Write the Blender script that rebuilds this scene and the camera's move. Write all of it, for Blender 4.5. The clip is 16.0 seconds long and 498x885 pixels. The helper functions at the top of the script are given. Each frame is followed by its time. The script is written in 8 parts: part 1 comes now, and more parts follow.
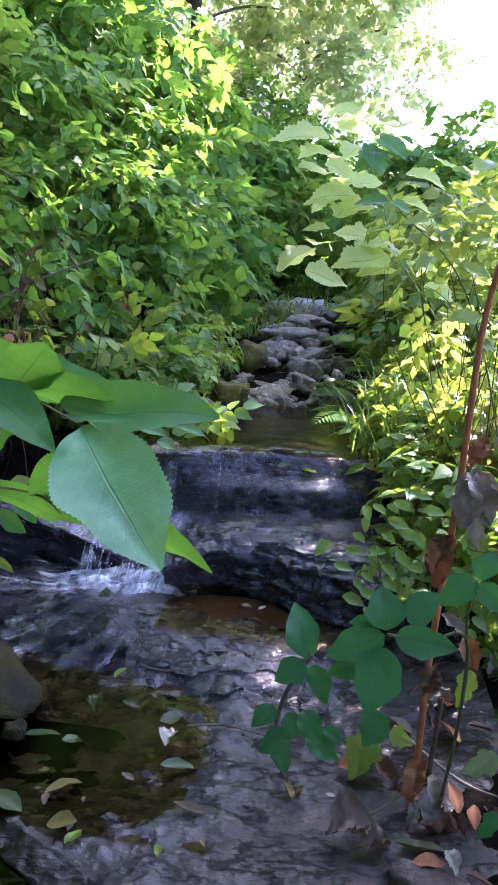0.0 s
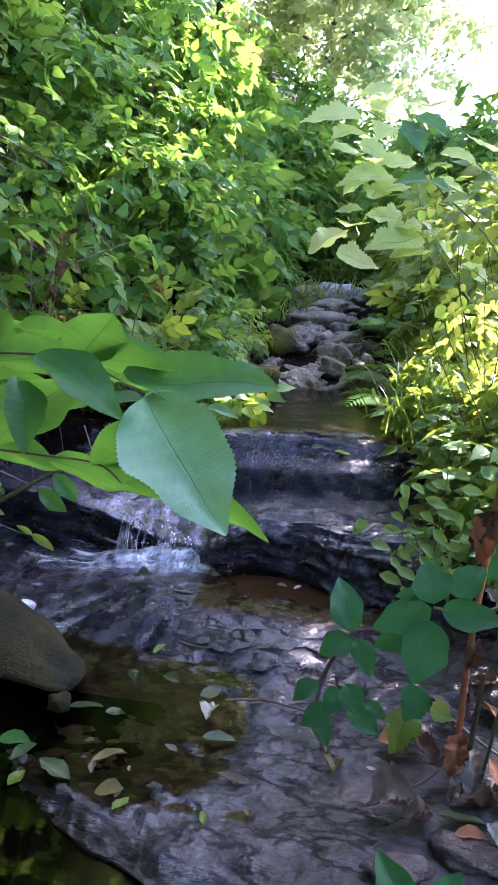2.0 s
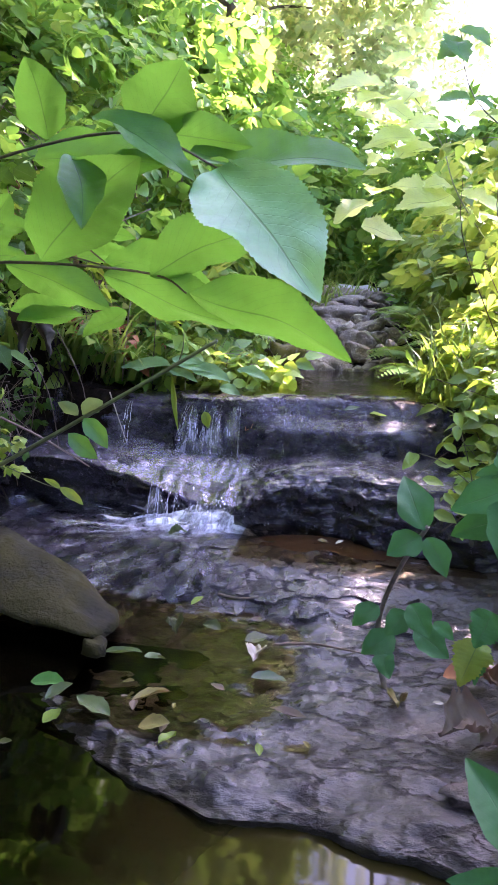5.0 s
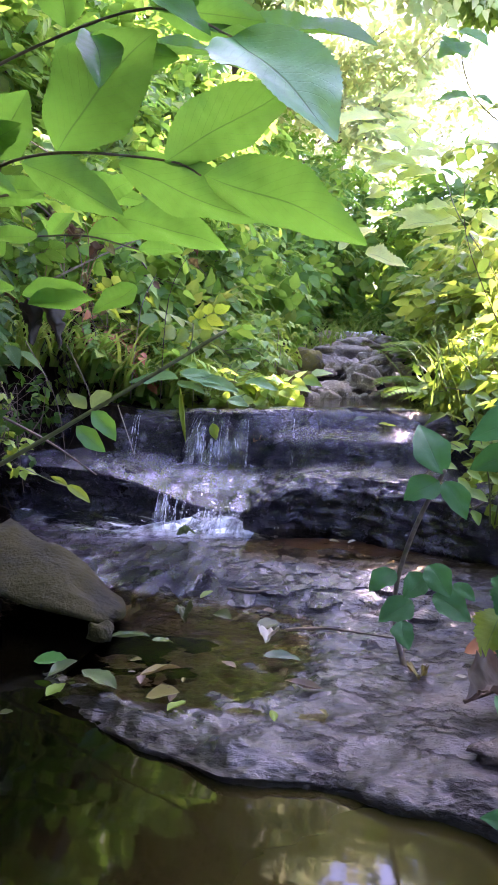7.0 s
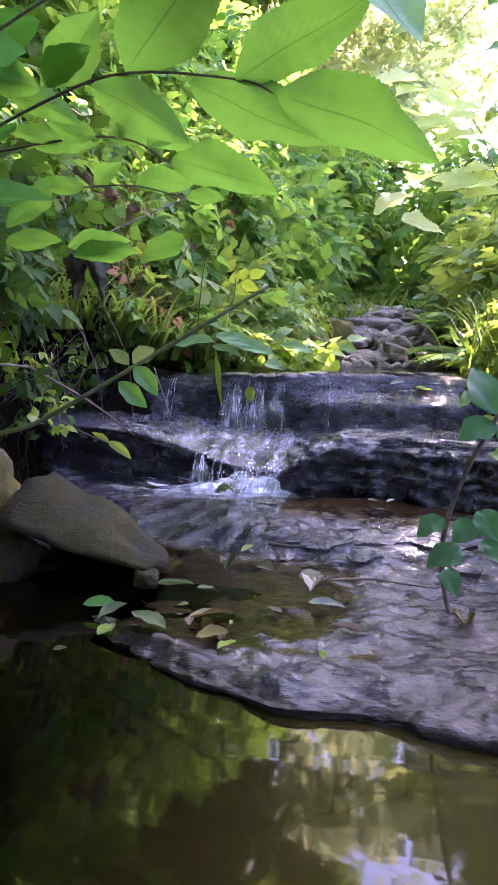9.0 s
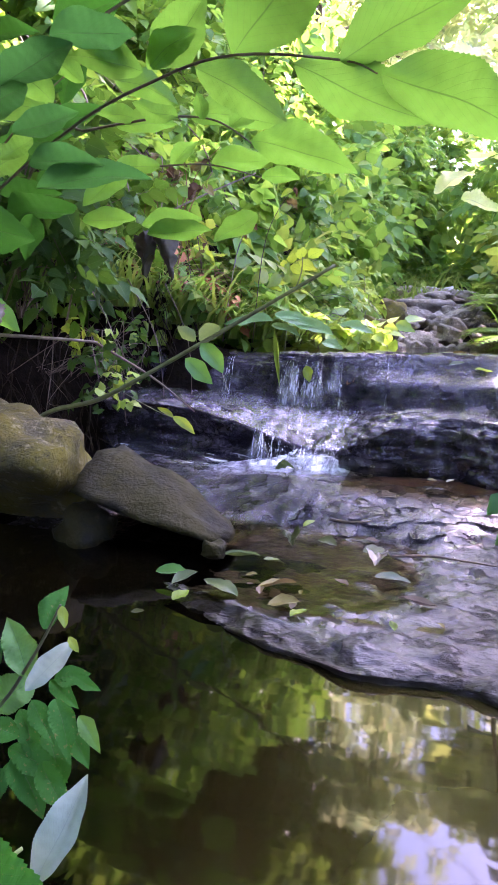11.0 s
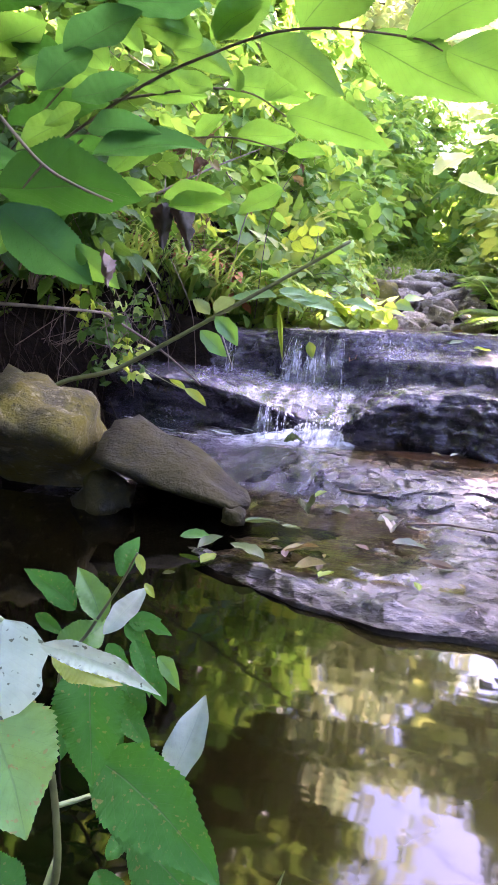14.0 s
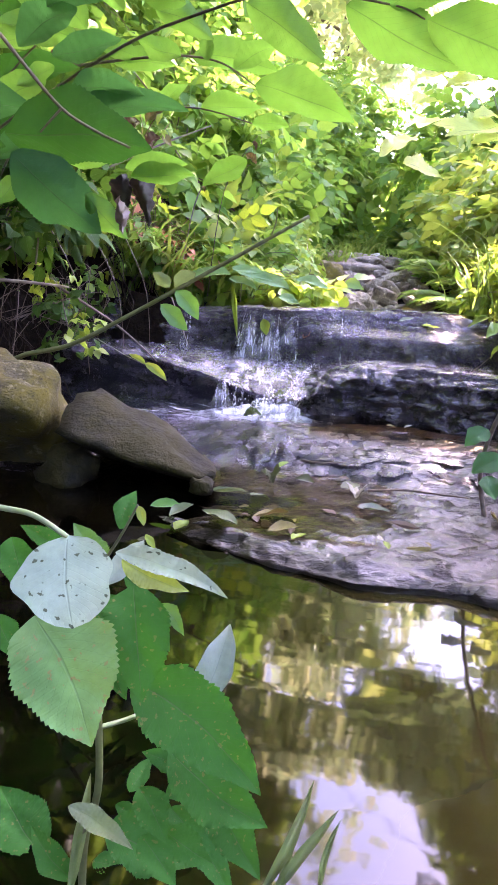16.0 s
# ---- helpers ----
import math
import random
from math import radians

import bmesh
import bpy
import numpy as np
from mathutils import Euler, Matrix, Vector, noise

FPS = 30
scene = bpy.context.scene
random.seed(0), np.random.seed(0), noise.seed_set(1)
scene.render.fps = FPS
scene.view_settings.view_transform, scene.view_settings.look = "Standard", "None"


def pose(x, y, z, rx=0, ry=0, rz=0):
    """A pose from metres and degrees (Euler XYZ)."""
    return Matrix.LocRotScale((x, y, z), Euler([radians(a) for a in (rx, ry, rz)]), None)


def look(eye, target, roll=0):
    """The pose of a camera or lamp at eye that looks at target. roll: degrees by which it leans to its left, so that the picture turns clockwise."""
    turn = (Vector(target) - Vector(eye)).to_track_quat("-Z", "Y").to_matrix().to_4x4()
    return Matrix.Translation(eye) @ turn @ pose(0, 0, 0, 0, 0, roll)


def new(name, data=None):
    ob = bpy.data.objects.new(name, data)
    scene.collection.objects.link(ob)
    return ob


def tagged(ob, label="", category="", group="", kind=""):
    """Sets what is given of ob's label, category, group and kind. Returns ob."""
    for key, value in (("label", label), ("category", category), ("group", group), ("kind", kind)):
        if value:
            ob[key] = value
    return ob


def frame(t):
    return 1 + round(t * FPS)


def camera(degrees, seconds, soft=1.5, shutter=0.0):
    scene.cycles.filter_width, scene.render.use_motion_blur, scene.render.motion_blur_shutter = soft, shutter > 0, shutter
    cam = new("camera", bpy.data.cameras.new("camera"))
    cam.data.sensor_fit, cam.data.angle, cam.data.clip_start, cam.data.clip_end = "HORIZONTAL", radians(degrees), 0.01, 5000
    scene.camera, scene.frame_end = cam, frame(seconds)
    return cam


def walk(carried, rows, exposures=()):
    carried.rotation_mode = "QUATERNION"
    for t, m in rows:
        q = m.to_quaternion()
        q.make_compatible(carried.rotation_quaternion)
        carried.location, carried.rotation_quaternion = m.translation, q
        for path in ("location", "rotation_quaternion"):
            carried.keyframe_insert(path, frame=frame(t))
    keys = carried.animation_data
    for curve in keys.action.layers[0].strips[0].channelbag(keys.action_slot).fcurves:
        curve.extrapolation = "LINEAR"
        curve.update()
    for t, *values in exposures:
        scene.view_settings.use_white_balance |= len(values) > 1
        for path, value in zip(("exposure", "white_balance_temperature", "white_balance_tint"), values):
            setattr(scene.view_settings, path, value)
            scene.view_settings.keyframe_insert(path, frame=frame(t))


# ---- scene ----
cam = camera(39.5, 16.0)
PATH = [
    (0, (0.259, -0.041, 0.945), (0.021, 1.895, 0.504), 3.3),
    (0.5, (0.255, -0.045, 0.942), (0.007, 1.888, 0.492), 3.2),
    (1, (0.253, -0.049, 0.942), (0.002, 1.882, 0.485), 3.2),
    (1.5, (0.245, -0.055, 0.938), (-0.033, 1.87, 0.471), 3.0),
    (2, (0.229, -0.06, 0.93), (-0.07, 1.858, 0.45), 2.9),
    (2.5, (0.21, -0.068, 0.92), (-0.079, 1.847, 0.422), 3.1),
    (3, (0.193, -0.073, 0.905), (-0.104, 1.834, 0.38), 2.3),
    (3.5, (0.178, -0.074, 0.874), (-0.133, 1.819, 0.312), 2.6),
    (4, (0.161, -0.056, 0.823), (-0.127, 1.846, 0.275), 3.2),
    (4.5, (0.171, -0.043, 0.766), (-0.126, 1.875, 0.283), 2.1),
    (5, (0.171, -0.034, 0.716), (-0.166, 1.897, 0.319), 1.6),
    (7.5, (0.165, -0.048, 0.532), (-0.204, 1.907, 0.328), 0.9),
    (8, (0.159, -0.051, 0.517), (-0.23, 1.897, 0.286), 0.6),
    (8.5, (0.142, -0.054, 0.506), (-0.26, 1.889, 0.252), 0.6),
    (9, (0.13, -0.063, 0.501), (-0.29, 1.875, 0.235), 1.4),
    (9.5, (0.123, -0.07, 0.5), (-0.323, 1.862, 0.235), 1.3),
    (10, (0.109, -0.085, 0.5), (-0.37, 1.836, 0.214), 1.6),
    (12.5, (0.061, -0.124, 0.482), (-0.486, 1.767, 0.129), 2.1),
    (13, (0.049, -0.138, 0.481), (-0.485, 1.755, 0.117), 2.3),
    (13.5, (0.03, -0.148, 0.476), (-0.462, 1.756, 0.113), 2.9),
    (14, (0.014, -0.16, 0.475), (-0.437, 1.752, 0.102), 3.2),
    (14.5, (-0.001, -0.175, 0.474), (-0.4, 1.748, 0.095), 3.2),
    (15, (-0.016, -0.191, 0.473), (-0.443, 1.724, 0.086), 3.2),
    (15.5, (-0.023, -0.195, 0.462), (-0.398, 1.732, 0.077), 3.3),
    (16, (-0.032, -0.195, 0.445), (-0.306, 1.745, 0.044), 3.5),
]
walk(cam, [(t, look(eye, target, roll)) for t, eye, target, roll in PATH], exposures=[(0, 3.68, 5750, 43), (3, 3.80, 5800, 45), (5, 4.28, 6250, 52), (9, 4.30, 6200, 57), (12.5, 4.98, 6350, 61), (16, 4.95, 6650, 57)])

# ---- world, sun, exposure ----
SUN_AZ, SUN_EL = 38.0, 50.0          # degrees to the right of upstream, above the horizon
sky_world = bpy.data.worlds.new("sky")
scene.world = sky_world
sky_world.use_nodes = True
wn = sky_world.node_tree.nodes
sky = wn.new("ShaderNodeTexSky")
sky.sky_type, sky.sun_disc = "NISHITA", False
sky.sun_elevation, sky.sun_rotation = radians(SUN_EL), radians(SUN_AZ)
sky.air_density, sky.dust_density, sky.ozone_density = 1.0, 0.9, 1.3
wn["Background"].inputs[1].default_value = 0.15
sky_world.node_tree.links.new(sky.outputs[0], wn["Background"].inputs[0])
sun = new("sun", bpy.data.lights.new("sun", "SUN"))
sun.data.energy, sun.data.angle, sun.data.color = 4.0, radians(0.6), (1.0, 0.93, 0.8)
SUN_DIR = Vector((math.sin(radians(SUN_AZ)) * math.cos(radians(SUN_EL)),
                  math.cos(radians(SUN_AZ)) * math.cos(radians(SUN_EL)), math.sin(radians(SUN_EL))))
sun.matrix_world = look(SUN_DIR * 30, (0, 0, 0))

# ---- materials ----


def material(name):
    m = bpy.data.materials.new(name)
    m.use_nodes = True
    return m, m.node_tree.nodes, m.node_tree.links, m.node_tree.nodes["Principled BSDF"]


def noise_node(n, l, scale, detail=5, rough=0.6, vec=None, stretch=None):
    t = n.new("ShaderNodeTexNoise")
    t.inputs["Scale"].default_value, t.inputs["Detail"].default_value, t.inputs["Roughness"].default_value = scale, detail, rough
    co = n.new("ShaderNodeNewGeometry").outputs["Position"] if vec is None else vec
    if stretch:
        mp = n.new("ShaderNodeMapping")
        mp.inputs["Scale"].default_value = stretch
        l.new(co, mp.inputs["Vector"])
        co = mp.outputs[0]
    l.new(co, t.inputs["Vector"])
    return t.outputs["Fac"]


def ramp(n, l, fac, stops):
    r = n.new("ShaderNodeValToRGB")
    e = r.color_ramp.elements
    while len(e) < len(stops):
        e.new(0.5)
    for el, (p, c) in zip(e, stops):
        el.position = p
        el.color = (c, c, c, 1) if isinstance(c, (int, float)) else (*c, 1)
    l.new(fac, r.inputs[0])
    return r.outputs[0]


def mixcol(n, l, fac, a, b, mode="MIX"):
    x = n.new("ShaderNodeMix")
    x.data_type, x.blend_type = "RGBA", mode
    for s, v in ((0, fac), (6, a), (7, b)):
        if hasattr(v, "links"):
            l.new(v, x.inputs[s])
        else:
            x.inputs[s].default_value = v if s == 0 else (*v, 1)
    return x.outputs[2]


def math_node(n, l, op, a, b=None, c=None):
    x = n.new("ShaderNodeMath")
    x.operation = op
    for i, v in enumerate((a, b, c)):
        if v is None:
            continue
        if hasattr(v, "links"):
            l.new(v, x.inputs[i])
        else:
            x.inputs[i].default_value = v
    return x.outputs[0]


def bump(n, l, height, strength, dist, normal=None):
    b = n.new("ShaderNodeBump")
    b.inputs["Strength"].default_value, b.inputs["Distance"].default_value = strength, dist
    l.new(height, b.inputs["Height"])
    if normal is not None:
        l.new(normal, b.inputs["Normal"])
    return b.outputs[0]


def rock_material(name, dark, mid, light, rough=(0.25, 0.5), coat=0.5, grain=1.0, moss=None, moss_at=0.6, layers=5.0, mud=False):
    m, n, l, p = material(name)
    ridge = math_node(n, l, "ABSOLUTE", math_node(n, l, "SUBTRACT", noise_node(n, l, 7, 9, 0.62, stretch=(0.6, 1.25, 1.6) if coat else (1.0, 1.0, 1.0)), 0.5))
    gap = ramp(n, l, ridge, [(0.0, 0.0), (0.018, 1.0)])
    big = noise_node(n, l, 6, 6, 0.6)
    fine = noise_node(n, l, 70, 6, 0.7)
    strata = noise_node(n, l, 14, 5, 0.65, stretch=(0.6 if coat else 1.0, 1.0, layers))
    col = ramp(n, l, big, [(0.25, dark), (0.55, mid), (0.85, light)])
    col = mixcol(n, l, 0.55, col, ramp(n, l, fine, [(0.3, 0.45), (0.7, 1.5)]), "MULTIPLY")
    if moss:
        up = noise_node(n, l, 9, 6, 0.7)
        col = mixcol(n, l, ramp(n, l, up, [(moss_at - 0.1, 0.0), (moss_at + 0.08, 1.0)]), col, moss)
    if not coat:
        # crusts of lichen and dark pits on dry stone
        col = mixcol(n, l, ramp(n, l, noise_node(n, l, 34, 6, 0.7), [(0.56, 0.0), (0.64, 0.7)]), col, tuple(1.25 * c + 0.01 for c in light))
        col = mixcol(n, l, ramp(n, l, noise_node(n, l, 60, 5, 0.75), [(0.33, 0.8), (0.42, 0.0)]), col, tuple(0.5 * c for c in dark))
    rgh = ramp(n, l, noise_node(n, l, 18, 5, 0.7), [(0.35, rough[0]), (0.68, rough[1])])
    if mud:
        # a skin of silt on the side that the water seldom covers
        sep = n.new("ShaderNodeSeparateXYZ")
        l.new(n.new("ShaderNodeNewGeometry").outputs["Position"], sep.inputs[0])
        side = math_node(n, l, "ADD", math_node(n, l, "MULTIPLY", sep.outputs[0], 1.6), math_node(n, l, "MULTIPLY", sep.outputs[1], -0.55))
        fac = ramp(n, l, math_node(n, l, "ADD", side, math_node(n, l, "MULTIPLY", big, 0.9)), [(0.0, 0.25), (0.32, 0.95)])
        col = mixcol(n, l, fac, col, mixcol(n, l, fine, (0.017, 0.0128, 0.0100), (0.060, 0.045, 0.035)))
        # olive silt settles below the level of the standing water
        wet = math_node(n, l, "ADD", sep.outputs[2], math_node(n, l, "MULTIPLY", big, 0.012))
        bed = ramp(n, l, math_node(n, l, "MULTIPLY", wet, 8.0), [(0.62, 1.0), (0.69, 0.0)])
        reach = math_node(n, l, "ADD", sep.outputs[0], math_node(n, l, "MULTIPLY", big, 0.2))
        bed = math_node(n, l, "MULTIPLY", bed, ramp(n, l, math_node(n, l, "ADD", reach, 0.5), [(0.24, 0.0), (0.40, 1.0)]))
        col = mixcol(n, l, bed, col, mixcol(n, l, fine, (0.005, 0.0038, 0.0012), (0.025, 0.019, 0.006)))
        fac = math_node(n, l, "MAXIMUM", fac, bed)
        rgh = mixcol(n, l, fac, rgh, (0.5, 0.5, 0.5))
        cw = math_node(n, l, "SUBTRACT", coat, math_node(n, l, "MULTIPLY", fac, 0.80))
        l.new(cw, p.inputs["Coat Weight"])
    l.new(col, p.inputs["Base Color"])
    l.new(rgh, p.inputs["Roughness"])
    p.inputs["Coat Weight"].default_value, p.inputs["Coat Roughness"].default_value = coat, 0.2
    p.inputs["Coat IOR"].default_value = 1.52
    l.new(ramp(n, l, noise_node(n, l, 11, 5, 0.7), [(0.38, 0.06), (0.62, 0.18)]), p.inputs["Coat Roughness"])
    if not coat:
        p.inputs["Specular IOR Level"].default_value = 0.2
    b = bump(n, l, strata, 0.5 * grain, 0.007)
    bed = (0.6, 1.4, 1.5) if coat else (1.0, 1.0, 1.0)
    b = bump(n, l, noise_node(n, l, 48, 5, 0.65, stretch=bed), 0.6 * grain, 0.0050, b)
    b = bump(n, l, noise_node(n, l, 95, 3, 0.6, stretch=bed), 0.6 * grain, 0.0032, b)
    b = bump(n, l, gap, 0.7 * grain, 0.006 if coat else 0.001, b)
    b = bump(n, l, noise_node(n, l, 190, 4, 0.7), min(1.0, 0.6 * grain), 0.0022, b)
    l.new(b, p.inputs["Normal"])
    l.new(b, p.inputs["Coat Normal"])
    return m


def leaf_material(name, colours, trans, rough=0.45, gloss=0.3, veins=0.0, trans_mix=0.45, spots=None):
    """Green, glossy above, letting light through. Each leaf takes its own shade; veins run on the leaf's own coordinates."""
    m, n, l, p = material(name)
    geo = n.new("ShaderNodeNewGeometry")
    pick = geo.outputs["Random Per Island"]
    col = ramp(n, l, pick, [(i / (len(colours) - 1), c) for i, c in enumerate(colours)])
    blot = noise_node(n, l, 55, 4, 0.6)
    col = mixcol(n, l, 0.6, col, ramp(n, l, blot, [(0.3, 0.7), (0.7, 1.25)]), "MULTIPLY")
    col = mixcol(n, l, 0.7, col, ramp(n, l, noise_node(n, l, 17, 3, 0.5), [(0.35, (0.75, 0.85, 0.9)), (0.7, (1.25, 1.12, 0.95))]), "MULTIPLY")
    tcol = mixcol(n, l, 0.5, trans, ramp(n, l, pick, [(0, (trans[0] * 0.6, trans[1] * 0.85, trans[2] * 0.6)), (1, (min(1, trans[0] * 1.5), trans[1] * 1.1, trans[2]))]))
    if spots:
        sp = ramp(n, l, noise_node(n, l, 300, 2, 0.4), [(0.655, 0.0), (0.69, 1.0)])
        col = mixcol(n, l, sp, col, spots)
    if veins:
        uv = n.new("ShaderNodeUVMap")
        uv.uv_map = "leaf"
        sep = n.new("ShaderNodeSeparateXYZ")
        l.new(uv.outputs[0], sep.inputs[0])
        au = math_node(n, l, "ABSOLUTE", sep.outputs[0])
        ph = math_node(n, l, "SUBTRACT", math_node(n, l, "MULTIPLY", sep.outputs[1], 13.0), math_node(n, l, "MULTIPLY", au, 4.0))
        side = math_node(n, l, "ABSOLUTE", math_node(n, l, "SUBTRACT", math_node(n, l, "FRACT", ph), 0.5))
        side = ramp(n, l, side, [(0.0, 1.0), (0.05, 0.0)])
        mid = ramp(n, l, au, [(0.010, 1.0), (0.032, 0.0)])
        both = math_node(n, l, "MAXIMUM", math_node(n, l, "MULTIPLY", side, 0.45), mid)
        col = mixcol(n, l, math_node(n, l, "MULTIPLY", both, veins), col, (0.28, 0.40, 0.14))
        tcol = mixcol(n, l, math_node(n, l, "MULTIPLY", both, 0.8), tcol, (trans[0] * 0.25, trans[1] * 0.3, trans[2] * 0.2))
        nb = bump(n, l, math_node(n, l, "ADD", both, math_node(n, l, "MULTIPLY", blot, 0.6)), 0.45, 0.0012)
        nb = bump(n, l, noise_node(n, l, 240, 3, 0.6), 0.35, 0.001, nb)
        l.new(nb, p.inputs["Normal"])
    l.new(col, p.inputs["Base Color"])
    p.inputs["Roughness"].default_value, p.inputs["Specular IOR Level"].default_value = rough, gloss
    t = n.new("ShaderNodeBsdfTranslucent")
    l.new(tcol, t.inputs[0])
    mix = n.new("ShaderNodeMixShader")
    mix.inputs[0].default_value = trans_mix
    l.new(p.outputs[0], mix.inputs[1])
    l.new(t.outputs[0], mix.inputs[2])
    l.new(mix.outputs[0], n["Material Output"].inputs[0])
    return m


def plain_material(name, a, b, scale=30, rough=0.7, bumps=0.4, dist=0.004, stretch=None, gloss=0.5):
    m, n, l, p = material(name)
    f = noise_node(n, l, scale, 6, 0.65, stretch=stretch)
    f2 = noise_node(n, l, scale * 0.13, 4, 0.6)
    col = ramp(n, l, f, [(0.3, a), (0.7, b)])
    col = mixcol(n, l, 0.6, col, ramp(n, l, f2, [(0.3, 0.6), (0.7, 1.35)]), "MULTIPLY")
    l.new(col, p.inputs["Base Color"])
    p.inputs["Roughness"].default_value, p.inputs["Specular IOR Level"].default_value = rough, gloss
    l.new(bump(n, l, f, bumps, dist), p.inputs["Normal"])
    return m


def water_material(name, tint, rough=0.03, ripple=((9.0, 0.004), (45.0, 0.0012)), stretch=(1, 1, 1), base=0.0, white=None, fan=None):
    """Clear water: see-through, with a surface gloss after Fresnel; white: threads of foam."""
    m, n, l, p = material(name)
    n.remove(p)
    nrm = None
    for sc, d in ripple:
        nrm = bump(n, l, noise_node(n, l, sc, 3, 0.55, stretch=stretch), 1.0, d, nrm)
    clear = n.new("ShaderNodeBsdfTransparent")
    clear.inputs[0].default_value = (*tint, 1)
    gl = n.new("ShaderNodeBsdfGlossy")
    gl.inputs["Roughness"].default_value = rough
    l.new(nrm, gl.inputs["Normal"])
    fr = n.new("ShaderNodeFresnel")
    fr.inputs[0].default_value = 1.33
    l.new(nrm, fr.inputs["Normal"])
    mix = n.new("ShaderNodeMixShader")
    l.new(math_node(n, l, "ADD", fr.outputs[0], base), mix.inputs[0])
    l.new(clear.outputs[0], mix.inputs[1])
    l.new(gl.outputs[0], mix.inputs[2])
    out = mix.outputs[0]
    if white:
        amount, sc, st, lo, hi, patch = white
        vec = None
        if fan:
            # lines of flow spreading from one place
            sep = n.new("ShaderNodeSeparateXYZ")
            l.new(n.new("ShaderNodeNewGeometry").outputs["Position"], sep.inputs[0])
            dx, dy = math_node(n, l, "SUBTRACT", sep.outputs[0], fan[0]), math_node(n, l, "SUBTRACT", fan[1], sep.outputs[1])
            far = math_node(n, l, "SQRT", math_node(n, l, "ADD", math_node(n, l, "MULTIPLY", dx, dx), math_node(n, l, "MULTIPLY", dy, dy)))
            bend = math_node(n, l, "ADD", math_node(n, l, "ARCTAN2", dx, dy), math_node(n, l, "MULTIPLY", far, 0.9))
            com = n.new("ShaderNodeCombineXYZ")
            l.new(bend, com.inputs[0])
            l.new(far, com.inputs[1])
            vec = com.outputs[0]
        f = ramp(n, l, noise_node(n, l, sc, 6, 0.7, vec, st), [(lo, 0.0), (hi, amount)])
        f = math_node(n, l, "MULTIPLY", f, ramp(n, l, noise_node(n, l, patch, 4, 0.6), [(0.40, 0.12), (0.62, 1.0)]))
        df = n.new("ShaderNodeBsdfDiffuse")
        df.inputs[0].default_value = (0.92, 0.93, 0.95, 1)
        m2 = n.new("ShaderNodeMixShader")
        l.new(f, m2.inputs[0])
        l.new(out, m2.inputs[1])
        l.new(df.outputs[0], m2.inputs[2])
        out = m2.outputs[0]
    l.new(out, n["Material Output"].inputs[0])
    return m


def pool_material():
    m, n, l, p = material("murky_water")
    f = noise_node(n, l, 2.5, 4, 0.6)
    # olive murk, painted near black on the left for the bank's shade
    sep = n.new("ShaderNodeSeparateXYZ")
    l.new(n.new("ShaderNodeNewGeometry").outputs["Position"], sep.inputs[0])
    sky_lit = ramp(n, l, math_node(n, l, "ADD", math_node(n, l, "ADD", sep.outputs[0], 0.45), math_node(n, l, "MULTIPLY", f, 0.35)), [(0.44, 0.0), (0.84, 1.0)])
    l.new(mixcol(n, l, sky_lit, (0.0016, 0.0013, 0.0004), (0.029, 0.0235, 0.006)), p.inputs["Base Color"])
    p.inputs["Roughness"].default_value, p.inputs["IOR"].default_value = 0.042, 1.33
    b = bump(n, l, noise_node(n, l, 4, 2, 0.45, stretch=(0.7, 1.4, 1)), 1.0, 0.0018)
    b = bump(n, l, noise_node(n, l, 22, 2, 0.4, stretch=(0.55, 1.6, 1)), 1.0, 0.00014, b)
    l.new(b, p.inputs["Normal"])
    return m


# violet in both shale tones carries the blue sheen of the sky
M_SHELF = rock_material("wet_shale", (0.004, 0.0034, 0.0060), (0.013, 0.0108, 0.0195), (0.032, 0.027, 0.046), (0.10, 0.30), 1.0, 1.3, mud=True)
M_LEDGE = rock_material("dark_wet_shale", (0.008, 0.0067, 0.0098), (0.034, 0.0285, 0.0420), (0.105, 0.089, 0.116), (0.10, 0.34), 1.0, 1.8)
M_BOULDER = rock_material("mossy_boulder", (0.012, 0.011, 0.004), (0.066, 0.060, 0.026), (0.150, 0.135, 0.070), (0.6, 0.9), 0.0, 1.15, (0.095, 0.083, 0.010), 0.50, 1.0)
# boulder stone in far darker tones
M_DARKBOULDER = rock_material("dark_boulder", (0.0013, 0.0014, 0.0005), (0.0066, 0.0068, 0.0023), (0.026, 0.0255, 0.009), (0.6, 0.85), 0.0, 1.15, (0.025, 0.023, 0.003), 0.48, 1.0)
M_STONE = rock_material("stream_stone", (0.10, 0.083, 0.062), (0.26, 0.215, 0.165), (0.44, 0.375, 0.30), (0.55, 0.85), 0.0, 2.2, layers=1.3)
M_MUDSTONE = rock_material("muddy_flat_stone", (0.05, 0.038, 0.031), (0.11, 0.086, 0.070), (0.18, 0.145, 0.12), (0.5, 0.8), 0.0, 1.2)
M_PALE = rock_material("pale_slab_stone", (0.30, 0.27, 0.25), (0.42, 0.39, 0.36), (0.55, 0.52, 0.48), (0.6, 0.85), 0.0, 0.8)
# damp soil taken nearly black to hold the shade under overhanging plants
M_SOIL = plain_material("shaded_damp_soil", (0.0030, 0.0022, 0.0015), (0.013, 0.0092, 0.0060), 40, 0.95, 1.0, 0.016, gloss=0.05)
M_RUST = plain_material("rusty_silt", (0.045, 0.024, 0.016), (0.105, 0.056, 0.038), 20, 0.8, 0.4, 0.003)
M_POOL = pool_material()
M_FILM = water_material("shallow_water", (0.70, 0.60, 0.40), 0.03, stretch=(0.8, 1.4, 1))
M_RUN = water_material("running_water", (0.86, 0.85, 0.90), 0.20, ((22.0, 0.006), (70.0, 0.004)), (1.4, 0.8, 1.0), 0.0, (0.62, 10, (1.0, 0.55, 1.0), 0.50, 0.72, 9), (-0.20, 1.74))
